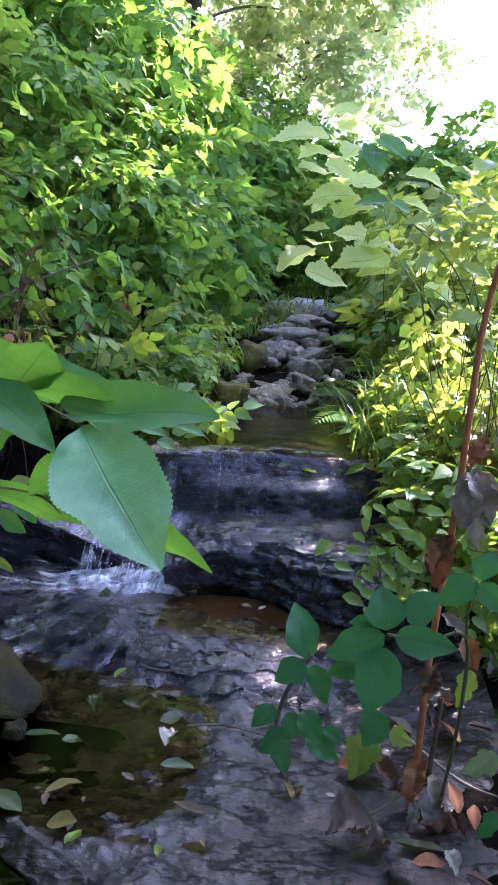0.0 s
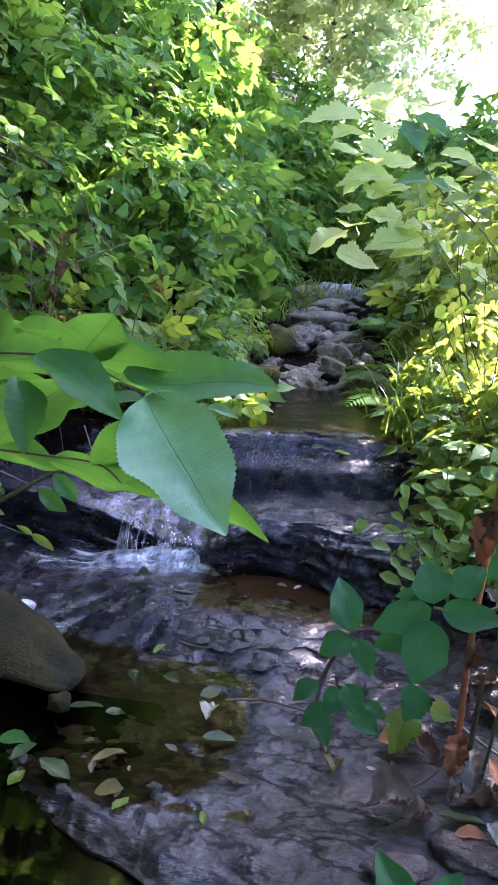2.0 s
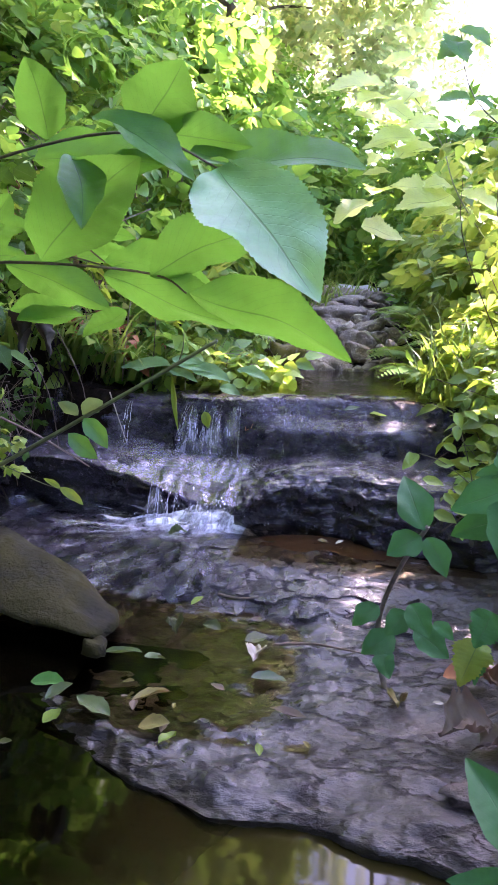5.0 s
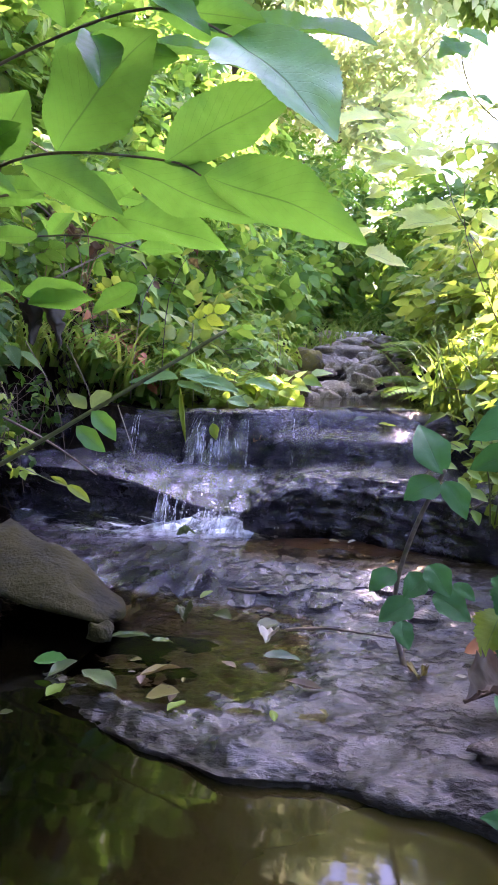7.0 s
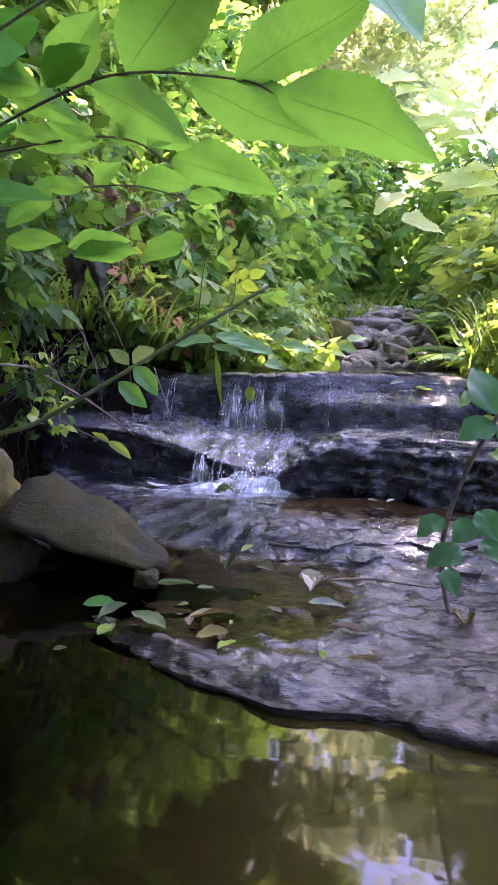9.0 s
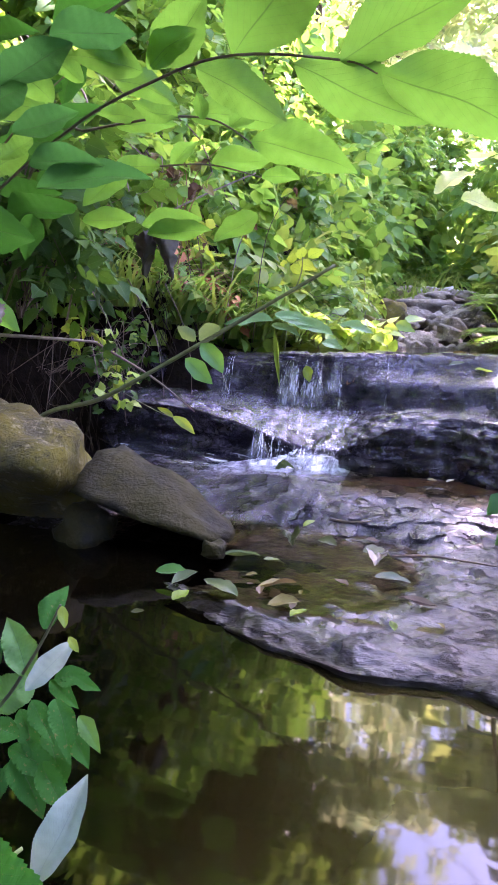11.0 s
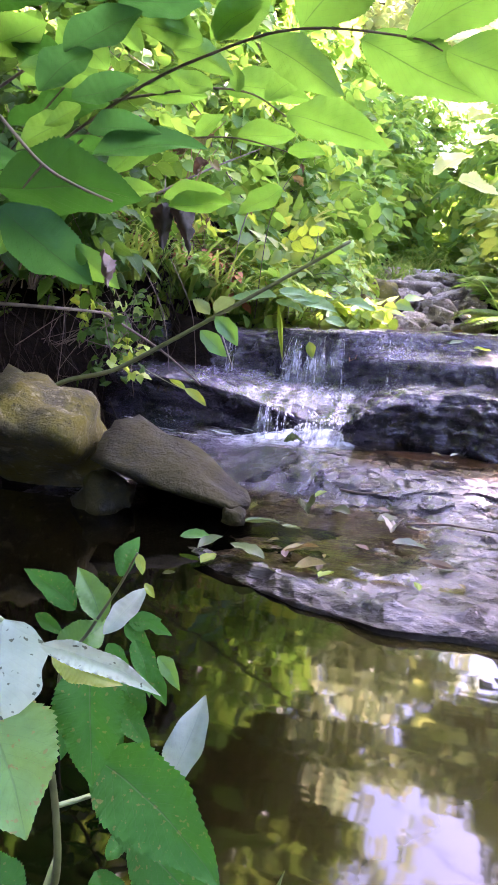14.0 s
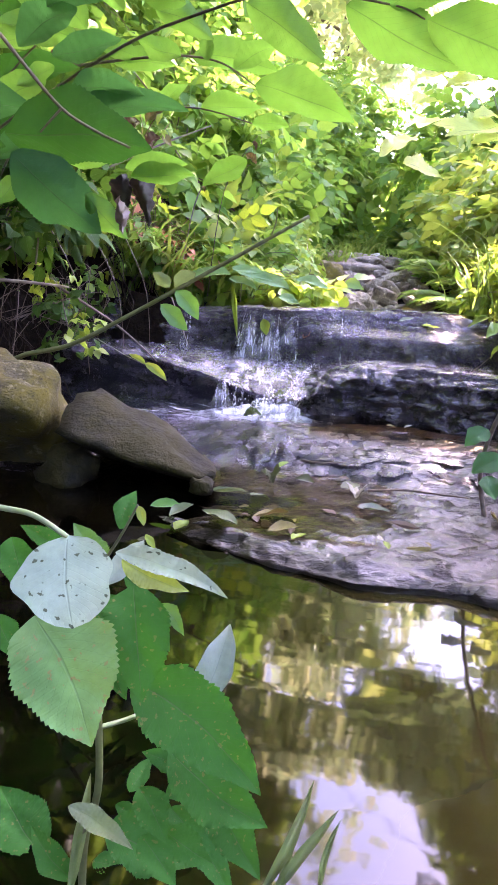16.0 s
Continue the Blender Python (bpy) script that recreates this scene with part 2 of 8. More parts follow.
M_FALL = water_material("falling_water", (0.88, 0.88, 0.92), 0.25, ((30.0, 0.003),), (2.5, 0.4, 0.25), 0.05, (0.34, 46, (2.6, 0.35, 0.4), 0.34, 0.80, 8))
M_VEIL = water_material("thin_water_veil", (0.94, 0.94, 0.97), 0.22, ((40.0, 0.0015),), (2.5, 0.6, 0.2), 0.0, (0.55, 62, (2.6, 0.8, 0.10), 0.36, 0.72, 9))
M_WETSHEET = water_material("clinging_water", (0.90, 0.89, 0.90), 0.20, ((26.0, 0.003), (90.0, 0.0015)), (1.6, 0.6, 0.8), 0.10, (0.30, 24, (2.0, 0.5, 0.25), 0.54, 0.85, 7))
M_CLING = water_material("wet_film", (0.92, 0.91, 0.93), 0.10, ((34.0, 0.005), (110.0, 0.0025)), (1.8, 0.8, 0.5), 0.0, (0.22, 60, (2.4, 0.6, 0.2), 0.52, 0.80, 8))
M_STRAND = water_material("water_strand", (0.92, 0.93, 0.97), 0.45, ((60.0, 0.001),), (2, 1, 0.3), 0.0, (0.65, 75, (2.5, 1, 0.30), 0.42, 0.72, 34))
M_FOAM = water_material("foam", (0.9, 0.92, 0.95), 0.6, ((60.0, 0.004),), (1, 1, 1), 0.05, (1.0, 60, (0.7, 1.5, 1), 0.14, 0.40, 24))
M_STEM = plain_material("green_stem", (0.07, 0.09, 0.025), (0.14, 0.16, 0.05), 60, 0.55, 0.3, 0.001)
M_WOODY = plain_material("woody_stem", (0.05, 0.035, 0.022), (0.15, 0.11, 0.07), 70, 0.75, 0.5, 0.002)
M_TWIG = plain_material("brown_twig", (0.075, 0.060, 0.032), (0.17, 0.14, 0.075), 80, 0.7, 0.4, 0.001)
M_REDSTEM = plain_material("red_stem", (0.48, 0.13, 0.05), (0.72, 0.27, 0.12), 60, 0.5, 0.3, 0.001)
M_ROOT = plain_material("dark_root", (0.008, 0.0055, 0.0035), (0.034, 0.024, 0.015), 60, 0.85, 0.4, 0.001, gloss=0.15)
M_BARK = plain_material("bark", (0.04, 0.032, 0.025), (0.15, 0.125, 0.10), 22, 0.85, 0.8, 0.02, (1, 1, 0.3))
GREENS = [(0.028, 0.095, 0.016), (0.050, 0.150, 0.022), (0.085, 0.205, 0.030), (0.200, 0.265, 0.045)]
M_LEAF = leaf_material("bramble_leaves", GREENS, (0.22, 0.42, 0.045), 0.5, 0.2, trans_mix=0.42)
# deep green leaf, darkened further to carry the bough's shade
M_DEEP = leaf_material("shaded_deep_green_leaf", [(0.005, 0.050, 0.012), (0.009, 0.072, 0.017), (0.018, 0.100, 0.022)], (0.05, 0.25, 0.02), 0.55, 0.09, 0.12, 0.30)
# bramble leaf with the bank's shade put into a darker green
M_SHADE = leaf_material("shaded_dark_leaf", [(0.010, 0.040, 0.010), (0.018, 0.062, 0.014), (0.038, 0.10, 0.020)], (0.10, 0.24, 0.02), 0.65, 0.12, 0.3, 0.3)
# sun put into the colour: a paler, yellower copy of the bramble leaf
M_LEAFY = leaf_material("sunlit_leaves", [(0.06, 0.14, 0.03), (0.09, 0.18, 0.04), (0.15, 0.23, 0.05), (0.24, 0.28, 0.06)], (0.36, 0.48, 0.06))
M_LEAFFAR = leaf_material("tree_leaves", [(0.045, 0.11, 0.02), (0.07, 0.15, 0.03), (0.11, 0.19, 0.04)], (0.30, 0.45, 0.06), 0.45)
# tree leaf tones lightened to imitate haze and glare
M_LEAFPALE = leaf_material("hazy_tree_leaves", [(0.14, 0.22, 0.09), (0.20, 0.28, 0.13), (0.27, 0.34, 0.17)], (0.55, 0.66, 0.32), 0.4, 0.6, 0.0, 0.55)
M_GRASS = leaf_material("grass_blades", [(0.05, 0.12, 0.02), (0.09, 0.16, 0.03), (0.18, 0.20, 0.06)], (0.3, 0.45, 0.06))
M_FERN = leaf_material("fern_fronds", [(0.05, 0.14, 0.025), (0.08, 0.19, 0.03)], (0.35, 0.52, 0.06))

# ---- builders ----
ORIGIN = {}


def thing(name, at, label, category, group="", kind=""):
    ob = new(name)
    ob.location, ob.empty_display_size = at, 0.05
    ORIGIN[ob] = np.array(at, float)
    return tagged(ob, label, category, group, kind)


def mesh_of(name, verts, faces, mat, uv=None, smooth=True):
    me = bpy.data.meshes.new(name)
    me.from_pydata(verts, [], faces)
    if smooth:
        me.shade_smooth()
    if uv is not None:
        lay = me.uv_layers.new(name="leaf")
        idx = np.empty(len(me.loops), np.int32)
        me.loops.foreach_get("vertex_index", idx)
        lay.data.foreach_set("uv", np.asarray(uv, np.float32)[idx].ravel())
    me.materials.append(mat)
    return me


def part(name, geo, mat, parent, label="", smooth=True):
    """Links geometry in world metres, (verts, faces) or (verts, faces, uv), as one mesh under a thing or a part."""
    at = ORIGIN[parent]
    v = np.asarray(geo[0], float) - at
    ob = new(name, mesh_of(name, v, geo[1], mat, geo[2] if len(geo) > 2 else None, smooth))
    ob.parent = parent
    ORIGIN[ob] = at
    return tagged(ob, label)


def solid(name, geo, mat, label, category, group="", kind="", smooth=True):
    """A thing of one mesh, with its origin at its base."""
    v = np.asarray(geo[0], float)
    at = np.array([*(v.min(0) + v.max(0))[:2] / 2, v[:, 2].min()])
    ob = new(name, mesh_of(name, v - at, geo[1], mat, geo[2] if len(geo) > 2 else None, smooth))
    ob.location = at
    ORIGIN[ob] = at
    return tagged(ob, label, category, group, kind)


def join(geos):
    vs, fs, us, k = [], [], [], 0
    for g in geos:
        vs.append(np.asarray(g[0], float))
        fs.extend([tuple(int(i) + k for i in f) for f in g[1]])
        us.append(np.asarray(g[2]) if len(g) > 2 else np.zeros((len(g[0]), 2)))
        k += len(g[0])
    return np.concatenate(vs), fs, np.concatenate(us)


def grid_faces(nu, nv):
    i = np.arange(nu - 1)[:, None] * nv + np.arange(nv - 1)[None, :]
    i = i.ravel()
    return np.stack([i, i + nv, i + nv + 1, i + 1], 1)


def fnoise(p, scale, octaves=4, off=0.0):
    q = np.asarray(p, float) * scale + off
    return np.array([noise.fractal(Vector(a), 0.9, 2.1, octaves) for a in q])


def tube(pts, radius, sides=6, taper=0.4):
    """A round stem along a smoothed line, thinning to its end."""
    p = np.asarray(pts, float)
    if len(p) > 2:
        t = np.linspace(0, len(p) - 1, 5 * (len(p) - 1) + 1)
        out = []
        for s in t:
            i = min(int(s), len(p) - 2)
            u = s - i
            a, b, c, d = p[max(i - 1, 0)], p[i], p[i + 1], p[min(i + 2, len(p) - 1)]
            out.append(0.5 * ((2 * b) + (c - a) * u + (2 * a - 5 * b + 4 * c - d) * u * u + (3 * b - a - 3 * c + d) * u ** 3))
        p = np.array(out)
    n = len(p)
    tan = np.gradient(p, axis=0)
    tan /= np.linalg.norm(tan, axis=1)[:, None] + 1e-9
    ref = np.array([0.31, 0.17, 0.93]) if abs(tan[0][2]) < 0.8 else np.array([0.9, 0.3, 0.1])
    s = np.cross(tan, ref)
    s /= np.linalg.norm(s, axis=1)[:, None] + 1e-9
    b = np.cross(tan, s)
    r = radius * (1 - (1 - taper) * np.linspace(0, 1, n))
    a = np.linspace(0, 2 * math.pi, sides, endpoint=False)
    v = p[:, None] + r[:, None, None] * (np.cos(a)[None, :, None] * s[:, None] + np.sin(a)[None, :, None] * b[:, None])
    faces = []
    for i in range(n - 1):
        for j in range(sides):
            k = (j + 1) % sides
            faces.append((i * sides + j, i * sides + k, (i + 1) * sides + k, (i + 1) * sides + j))
    faces.append(tuple(range(sides))[::-1])
    faces.append(tuple((n - 1) * sides + j for j in range(sides)))
    return v.reshape(-1, 3), faces


def leaf_geo(nl=5, nw=1, width=0.55, fold=0.25, droop=0.15, teeth=0, tooth=0.06, belly=0.42, wave=0.0, lobes=0, power=0.85):
    """A leaf along +Y, one long, with its midrib on the axis; teeth along the edge, side veins as low ridges."""
    t = np.linspace(0, 1, nl + 1)
    e = math.log(0.5) / math.log(belly)
    w = 0.5 * width * np.sin(math.pi * np.clip(t, 0, 1) ** e) ** power
    w[0], w[-1] = 0.004, 0.0
    if teeth:
        w = w * (1 + tooth * (2 * ((t * teeth) % 1.0) - 1)) * (t < 1)
    if lobes:
        w = w * (0.80 + 0.26 * np.abs(np.cos(math.pi * lobes * t)))
    u = np.linspace(-1, 1, 2 * nw + 1)
    x = w[:, None] * u[None, :]
    shift = 0.0 if not teeth else tooth * 0.35 * (((t * teeth) % 1.0))[:, None] * np.abs(u)[None, :]
    y = t[:, None] + 0 * u + shift * 0.4
    z = fold * np.abs(x) - droop * t[:, None] ** 2
    if wave:
        z = z + wave * np.sin(2 * math.pi * (9 * t[:, None] - 2.6 * np.abs(u)[None, :])) * (w / w.max())[:, None] * np.abs(u)[None, :] ** 0.5
    v = np.stack([x, y, z], -1).reshape(-1, 3)
    uv = np.stack([np.broadcast_to(u, x.shape), np.broadcast_to(t[:, None], x.shape)], -1).reshape(-1, 2)
    return v, grid_faces(nl + 1, 2 * nw + 1), uv


def unit(a):
    a = np.asarray(a, float)
    return a / (np.linalg.norm(a, axis=-1, keepdims=True) + 1e-9)


def frames(normals, heading):
    """Turns: local Z to the normals, local Y as near to the heading as it can be. Rows are the axes."""
    z = unit(normals)
    y = unit(heading - (heading * z).sum(-1, keepdims=True) * z)
    x = np.cross(y, z)
    return np.stack([x, y, z], -2)


def place(geo, rot, pos, size):
    """Many copies of a geometry in one: rot (N,3,3) rows as axes, pos (N,3), size (N,)."""
    v, f, uv = np.asarray(geo[0]), np.asarray(geo[1]), np.asarray(geo[2])
    n, k = len(pos), len(v)
    out = np.einsum("vi,nij->nvj", v, rot) * np.asarray(size)[:, None, None] + np.asarray(pos)[:, None]
    faces = (f[None] + (np.arange(n) * k)[:, None, None]).reshape(-1, f.shape[1])
    return out.reshape(-1, 3), faces, np.tile(uv, (n, 1))


def merge(geos):
    vs, fs, us, k = [], [], [], 0
    for v, f, u in geos:
        vs.append(v)
        fs.append(np.asarray(f) + k)
        us.append(u)
        k += len(v)
    return np.concatenate(vs), np.concatenate(fs), np.concatenate(us)


def sprig(leaf, spots):
    """Several leaves on one stalk. spots: (x, y, z, turn in degrees, size, tilt)."""
    pos = np.array([s[:3] for s in spots], float)
    head = np.array([(math.sin(radians(s[3])), math.cos(radians(s[3])), -0.1) for s in spots])
    nor = np.array([(0.35 * math.sin(radians(s[3])) * s[5], -0.2 * s[5], 1.0) for s in spots])
    return place(leaf, frames(nor, head), pos, np.array([s[4] for s in spots]))


LEAF_LO = leaf_geo(8, 1, 0.68, 0.28, 0.24, 4, 0.16, 0.36, power=1.10)
LEAF_ROUND = leaf_geo(8, 1, 0.86, 0.24, 0.22, 4, 0.18, 0.36, power=1.00)
LEAF_LONG = leaf_geo(4, 1, 0.36, 0.25, 0.25)
LEAF_TINY = leaf_geo(2, 1, 0.60, 0.25, 0.15)
TRI = sprig(LEAF_ROUND, [(0, 0.12, 0, 0, 1.0, 0), (0.02, 0.06, 0, 72, 0.82, 1), (-0.02, 0.06, 0, -72, 0.82, 1)])
SPRAY = sprig(LEAF_LO, [(0, 0.95, -0.10, 5, 0.62, 0), (0.03, 0.7, -0.05, 52, 0.58, 1), (-0.03, 0.6, -0.04, -50, 0.60, 1),
                        (0.02, 0.38, -0.01, 58, 0.52, 1), (-0.02, 0.28, 0, -60, 0.50, 1), (0.02, 0.1, 0, 65, 0.40, 1)])
SPRAY_LONG = sprig(LEAF_LONG, [(0, 0.8, -0.1, 0, 0.75, 0), (0.03, 0.6, -0.05, 42, 0.72, 1), (-0.03, 0.5, -0.04, -44, 0.70, 1),
                               (0.02, 0.3, -0.01, 50, 0.62, 1), (-0.02, 0.2, 0, -52, 0.6, 1)])
TWIGLET = sprig(LEAF_TINY, [(0.25 * math.sin(i * 2.4), 0.12 * i, 0.10 * math.cos(i * 1.7), 70 * (-1) ** i + 9 * i, 0.5 + 0.12 * (i % 3), 1) for i in range(9)])


def blob_points(rng, n, blobs, shell=0.5):
    vol = np.array([b[3] * b[4] + b[4] * b[5] + b[3] * b[5] for b in blobs])
    which = rng.choice(len(blobs), n, p=vol / vol.sum())
    b = np.array(blobs)[which]
    d = unit(rng.normal(size=(n, 3)))
    lump = 1 + 0.22 * np.sin(5 * d[:, 0] + which) * np.cos(4 * d[:, 2] + 2 * which) + 0.12 * np.sin(11 * d[:, 1] + 3 * d[:, 0])
    r = (1 - shell * rng.random(n) ** 1.6) * lump * (1 + 0.08 * rng.normal(size=n))
    return b[:, :3] + d * b[:, 3:] * r[:, None], d


def foliage(rng, n, blobs, geo, size, shell=0.5, up=0.7, side=0.6, jit=0.55, keep=None):
    p, d = blob_points(rng, n, blobs, shell)
    if keep is not None:
        k = keep(p)
        p, d = p[k], d[k]
    nor = unit(d * side + np.array([0, 0, up]) + jit * rng.normal(size=p.shape))
    head = unit(d + 0.7 * rng.normal(size=p.shape) + np.array([0, 0, -0.35]))
    s = size[0] + (size[1] - size[0]) * rng.random(len(p)) ** 1.5
    return place(geo, frames(nor, head), p, s)


def stems(rng, base, blobs, n, radius):
    geos = []
    p, _ = blob_points(rng, n, blobs, 0.3)
    for q in p:
        a = np.array(base) + rng.normal(size=3) * np.array([0.08, 0.08, 0.0])
        m = (a * 0.5 + q * 0.5) + np.array([0, 0, 0.12 * abs(q[2] - a[2]) + 0.05]) + rng.normal(size=3) * 0.05
        geos.append(tube([a, m, q], radius * (0.6 + 0.6 * rng.random()), 5, 0.3))
    v, f, u = join(geos)
    return v, f

# ---- ground ----
BED_Y = [-4.0, 0.55, 0.75, 1.9, 2.02, 2.9, 4.0, 5.6, 9.0, 16.0, 40.0, 200.0]
BED_Z = [-0.15, -0.15, -0.02, 0.00, 0.33, 0.37, 0.55, 0.78, 1.7, 3.2, 6.0, 14.0]
LEFT_Y = [-4.0, 0.0, 0.8, 1.3, 1.8, 2.1, 2.6, 3.2, 5.5, 9.0]
LEFT_X = [-0.75, -0.80, -1.05, -1.02, -0.88, -0.74, -0.44, -0.34, -0.30, -0.6]
RIGHT_Y = [-4.0, 0.3, 0.7, 1.0, 1.5, 2.0, 2.6, 3.2, 5.5, 9.0]
RIGHT_X = [0.8, 0.66, 0.46, 0.38, 0.42, 0.44, 0.36, 0.36, 0.28, 0.5]


def ground_height(x, y):
    bed = np.interp(y, BED_Y, BED_Z)
    water = np.maximum(bed, 0.06)
    dl = np.interp(y, LEFT_Y, LEFT_X) - x
    dr = x - np.interp(y, RIGHT_Y, RIGHT_X)
    left = water + np.interp(dl, [0, 0.05, 0.18, 1.0, 2.2, 5.0, 30.0, 200], [0, 0.06, 0.34, 0.85, 2.2, 5.5, 14.0, 40])
    right = water + np.interp(dr, [0, 0.06, 0.5, 1.5, 5.0, 30.0, 200], [0, 0.03, 0.16, 0.40, 0.7, 1.4, 20])
    z = np.where(dl > 0, left, np.where(dr > 0, right, bed + np.minimum(0.03 * ((x - 0.05) / 0.4) ** 2, np.where(y < 1.9, 0.03, 0.2))))
    # an unseen slope, added behind the camera to cut off low sky
    return np.maximum(z, np.interp(-y, [1.6, 3.0, 8.0, 200.0], [-0.2, 0.9, 2.6, 20.0]))


def stretched(lo, hi, step, far, growth=1.22):
    core = list(np.arange(lo, hi + step / 2, step))
    out, s, a = [], step, lo
    while a > -far:
        s *= growth
        a -= s
        out.append(a)
    out2, s, a = [], step, hi
    while a < far:
        s *= growth
        a += s
        out2.append(a)
    return np.array(out[::-1] + core + out2)


gx, gy = stretched(-1.4, 1.2, 0.03, 160), stretched(-0.4, 3.6, 0.03, 200)
GX, GY = np.meshgrid(gx, gy, indexing="ij")
GZ = ground_height(GX, GY)
GP = np.stack([GX, GY, GZ], -1).reshape(-1, 3)
near = (np.abs(GP[:, 0]) < 4) & (GP[:, 1] > -3) & (GP[:, 1] < 9)
GP[near, 2] += 0.035 * fnoise(GP[near] * [1, 1, 0], 4.0, 5)
ground = solid("ground", (GP, grid_faces(len(gx), len(gy))), M_SOIL, "damp soil of the creek banks and woodland slope, shade in its dark colour", "ground", kind="structure")

# ---- rock ledges ----


def loft(xk, rows, nx, sub, x0=None, x1=None):
    """A surface from rows of heights and depths over the same stations across the stream."""
    x = np.linspace(xk[0] if x0 is None else x0, xk[-1] if x1 is None else x1, nx)
    yy = np.array([np.interp(x, xk, r[0]) for r in rows])
    zz = np.array([np.interp(x, xk, r[1]) for r in rows])
    for k in range(6):
        yy[:, 1:-1] = (yy[:, :-2] + 2 * yy[:, 1:-1] + yy[:, 2:]) / 4
        zz[:, 1:-1] = (zz[:, :-2] + 2 * zz[:, 1:-1] + zz[:, 2:]) / 4
    s = np.concatenate([np.linspace(i, i + 1, n, endpoint=False) for i, n in enumerate(sub)] + [[len(rows) - 1]])
    k = np.arange(len(rows))
    ys = np.array([np.interp(s, k, yy[:, i]) for i in range(nx)])
    zs = np.array([np.interp(s, k, zz[:, i]) for i in range(nx)])
    return np.stack([np.broadcast_to(x[:, None], ys.shape), ys, zs], -1)


def grid_normals(g):
    a, b = np.gradient(g, axis=0), np.gradient(g, axis=1)
    return unit(np.cross(a, b))


def roughen(g, amp, scale, plate=0.0, plate_scale=9.0, seed=0.0, fine=0.0):
    """Worn, layered rock: broad lumps, thin broken plates and fine grit along the surface's normal."""
    n = grid_normals(g)
    p = g.reshape(-1, 3)
    h = amp * fnoise(p, scale, 5, seed)
    h += 0.35 * amp * fnoise(p * [1, 1, 2.4], scale * 4.2, 4, seed + 9)
    if plate:
        q = fnoise(p * [0.75, 1.25, 3.0], plate_scale, 5, seed + 21) * 3.2
        fr = q - np.floor(q)
        h += plate * (np.floor(q) + np.clip(fr * 5 - 2, 0, 1))
    if fine:
        h += fine * (fnoise(p * [0.8, 1.3, 1.6], 26, 3, seed + 40) - 1.6 * np.abs(fnoise(p * [0.7, 1.2, 1.5], 15, 4, seed + 55)))
        h += 0.45 * fine * fnoise(p * [0.8, 1.2, 1.2], 70, 2, seed + 70)
    return g + n * h.reshape(g.shape[:2])[..., None]


def surface(g):
    return g.reshape(-1, 3), grid_faces(*g.shape[:2])


SX = [-0.82, -0.55, -0.40, -0.30, -0.15, 0.0, 0.12, 0.25, 0.40, 0.62]
EDGE = np.array([0.97, 0.95, 0.93, 0.87, 0.785, 0.715, 0.728, 0.70, 0.64, 0.56])
SHELF = [
    (EDGE + 0.05, [-0.10] * 10),
    (EDGE + 0.01, [0.03] * 10),
    (EDGE, [0.046, 0.046, 0.048, 0.056, 0.066, 0.072, 0.074, 0.078, 0.085, 0.10]),
    (EDGE + 0.05, [0.050, 0.050, 0.054, 0.072, 0.082, 0.084, 0.084, 0.088, 0.095, 0.12]),
    ([1.02, 1.02, 1.0, 0.97, 0.93, 0.94, 0.93, 0.92, 0.90, 0.90], [0.048, 0.048, 0.052, 0.058, 0.062, 0.076, 0.088, 0.090, 0.098, 0.13]),
    ([1.15] * 10, [0.05, 0.05, 0.05, 0.05, 0.056, 0.070, 0.087, 0.091, 0.10, 0.14]),
    ([1.29, 1.29, 1.30, 1.31, 1.31, 1.27, 1.22, 1.2, 1.2, 1.2], [0.06, 0.06, 0.062, 0.070, 0.078, 0.083, 0.090, 0.094, 0.104, 0.15]),
    ([1.42, 1.42, 1.41, 1.40, 1.37, 1.35, 1.34, 1.34, 1.34, 1.34], [0.09, 0.09, 0.100, 0.114, 0.124, 0.122, 0.120, 0.120, 0.122, 0.16]),
    ([1.55, 1.55, 1.53, 1.50, 1.46, 1.46, 1.50, 1.48, 1.46, 1.46], [0.11, 0.11, 0.124, 0.144, 0.151, 0.151, 0.150, 0.150, 0.150, 0.17]),
    ([1.68, 1.68, 1.66, 1.62, 1.58, 1.57, 1.57, 1.55, 1.53, 1.52], [0.115, 0.115, 0.120, 0.126, 0.138, 0.142, 0.143, 0.143, 0.145, 0.17]),
    ([1.92] * 10, [0.11] * 10),
]
shelf_grid = loft(SX, SHELF, 380, (6, 8, 18, 34, 44, 32, 30, 30, 22, 16))
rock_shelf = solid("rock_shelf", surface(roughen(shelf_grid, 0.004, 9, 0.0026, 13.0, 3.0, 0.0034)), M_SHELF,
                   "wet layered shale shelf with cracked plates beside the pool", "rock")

LX = [-0.92, -0.70, -0.56, -0.40, -0.25, -0.14, -0.06]
LIP_LEFT = [0.270, 0.270, 0.258, 0.216, 0.178, 0.180, 0.200]   # the lip drops towards the fall
LEDGE_LEFT = [
    ([1.84, 1.80, 1.80, 1.78, 1.76, 1.77, 1.74], [0.08] * 7),
    ([1.82, 1.80, 1.80, 1.77, 1.75, 1.76, 1.74], [0.18, 0.18, 0.175, 0.160, 0.140, 0.140, 0.150]),
    ([1.76, 1.75, 1.755, 1.725, 1.695, 1.71, 1.70], LIP_LEFT),
    ([1.80, 1.79, 1.79, 1.77, 1.74, 1.75, 1.75], [0.284, 0.284, 0.272, 0.232, 0.196, 0.200, 0.222]),
    ([1.88, 1.88, 1.88, 1.87, 1.86, 1.86, 1.86], [0.294, 0.294, 0.286, 0.262, 0.246, 0.250, 0.262]),
    ([2.02] * 7, [0.304, 0.304, 0.298, 0.290, 0.286, 0.286, 0.290]),
]
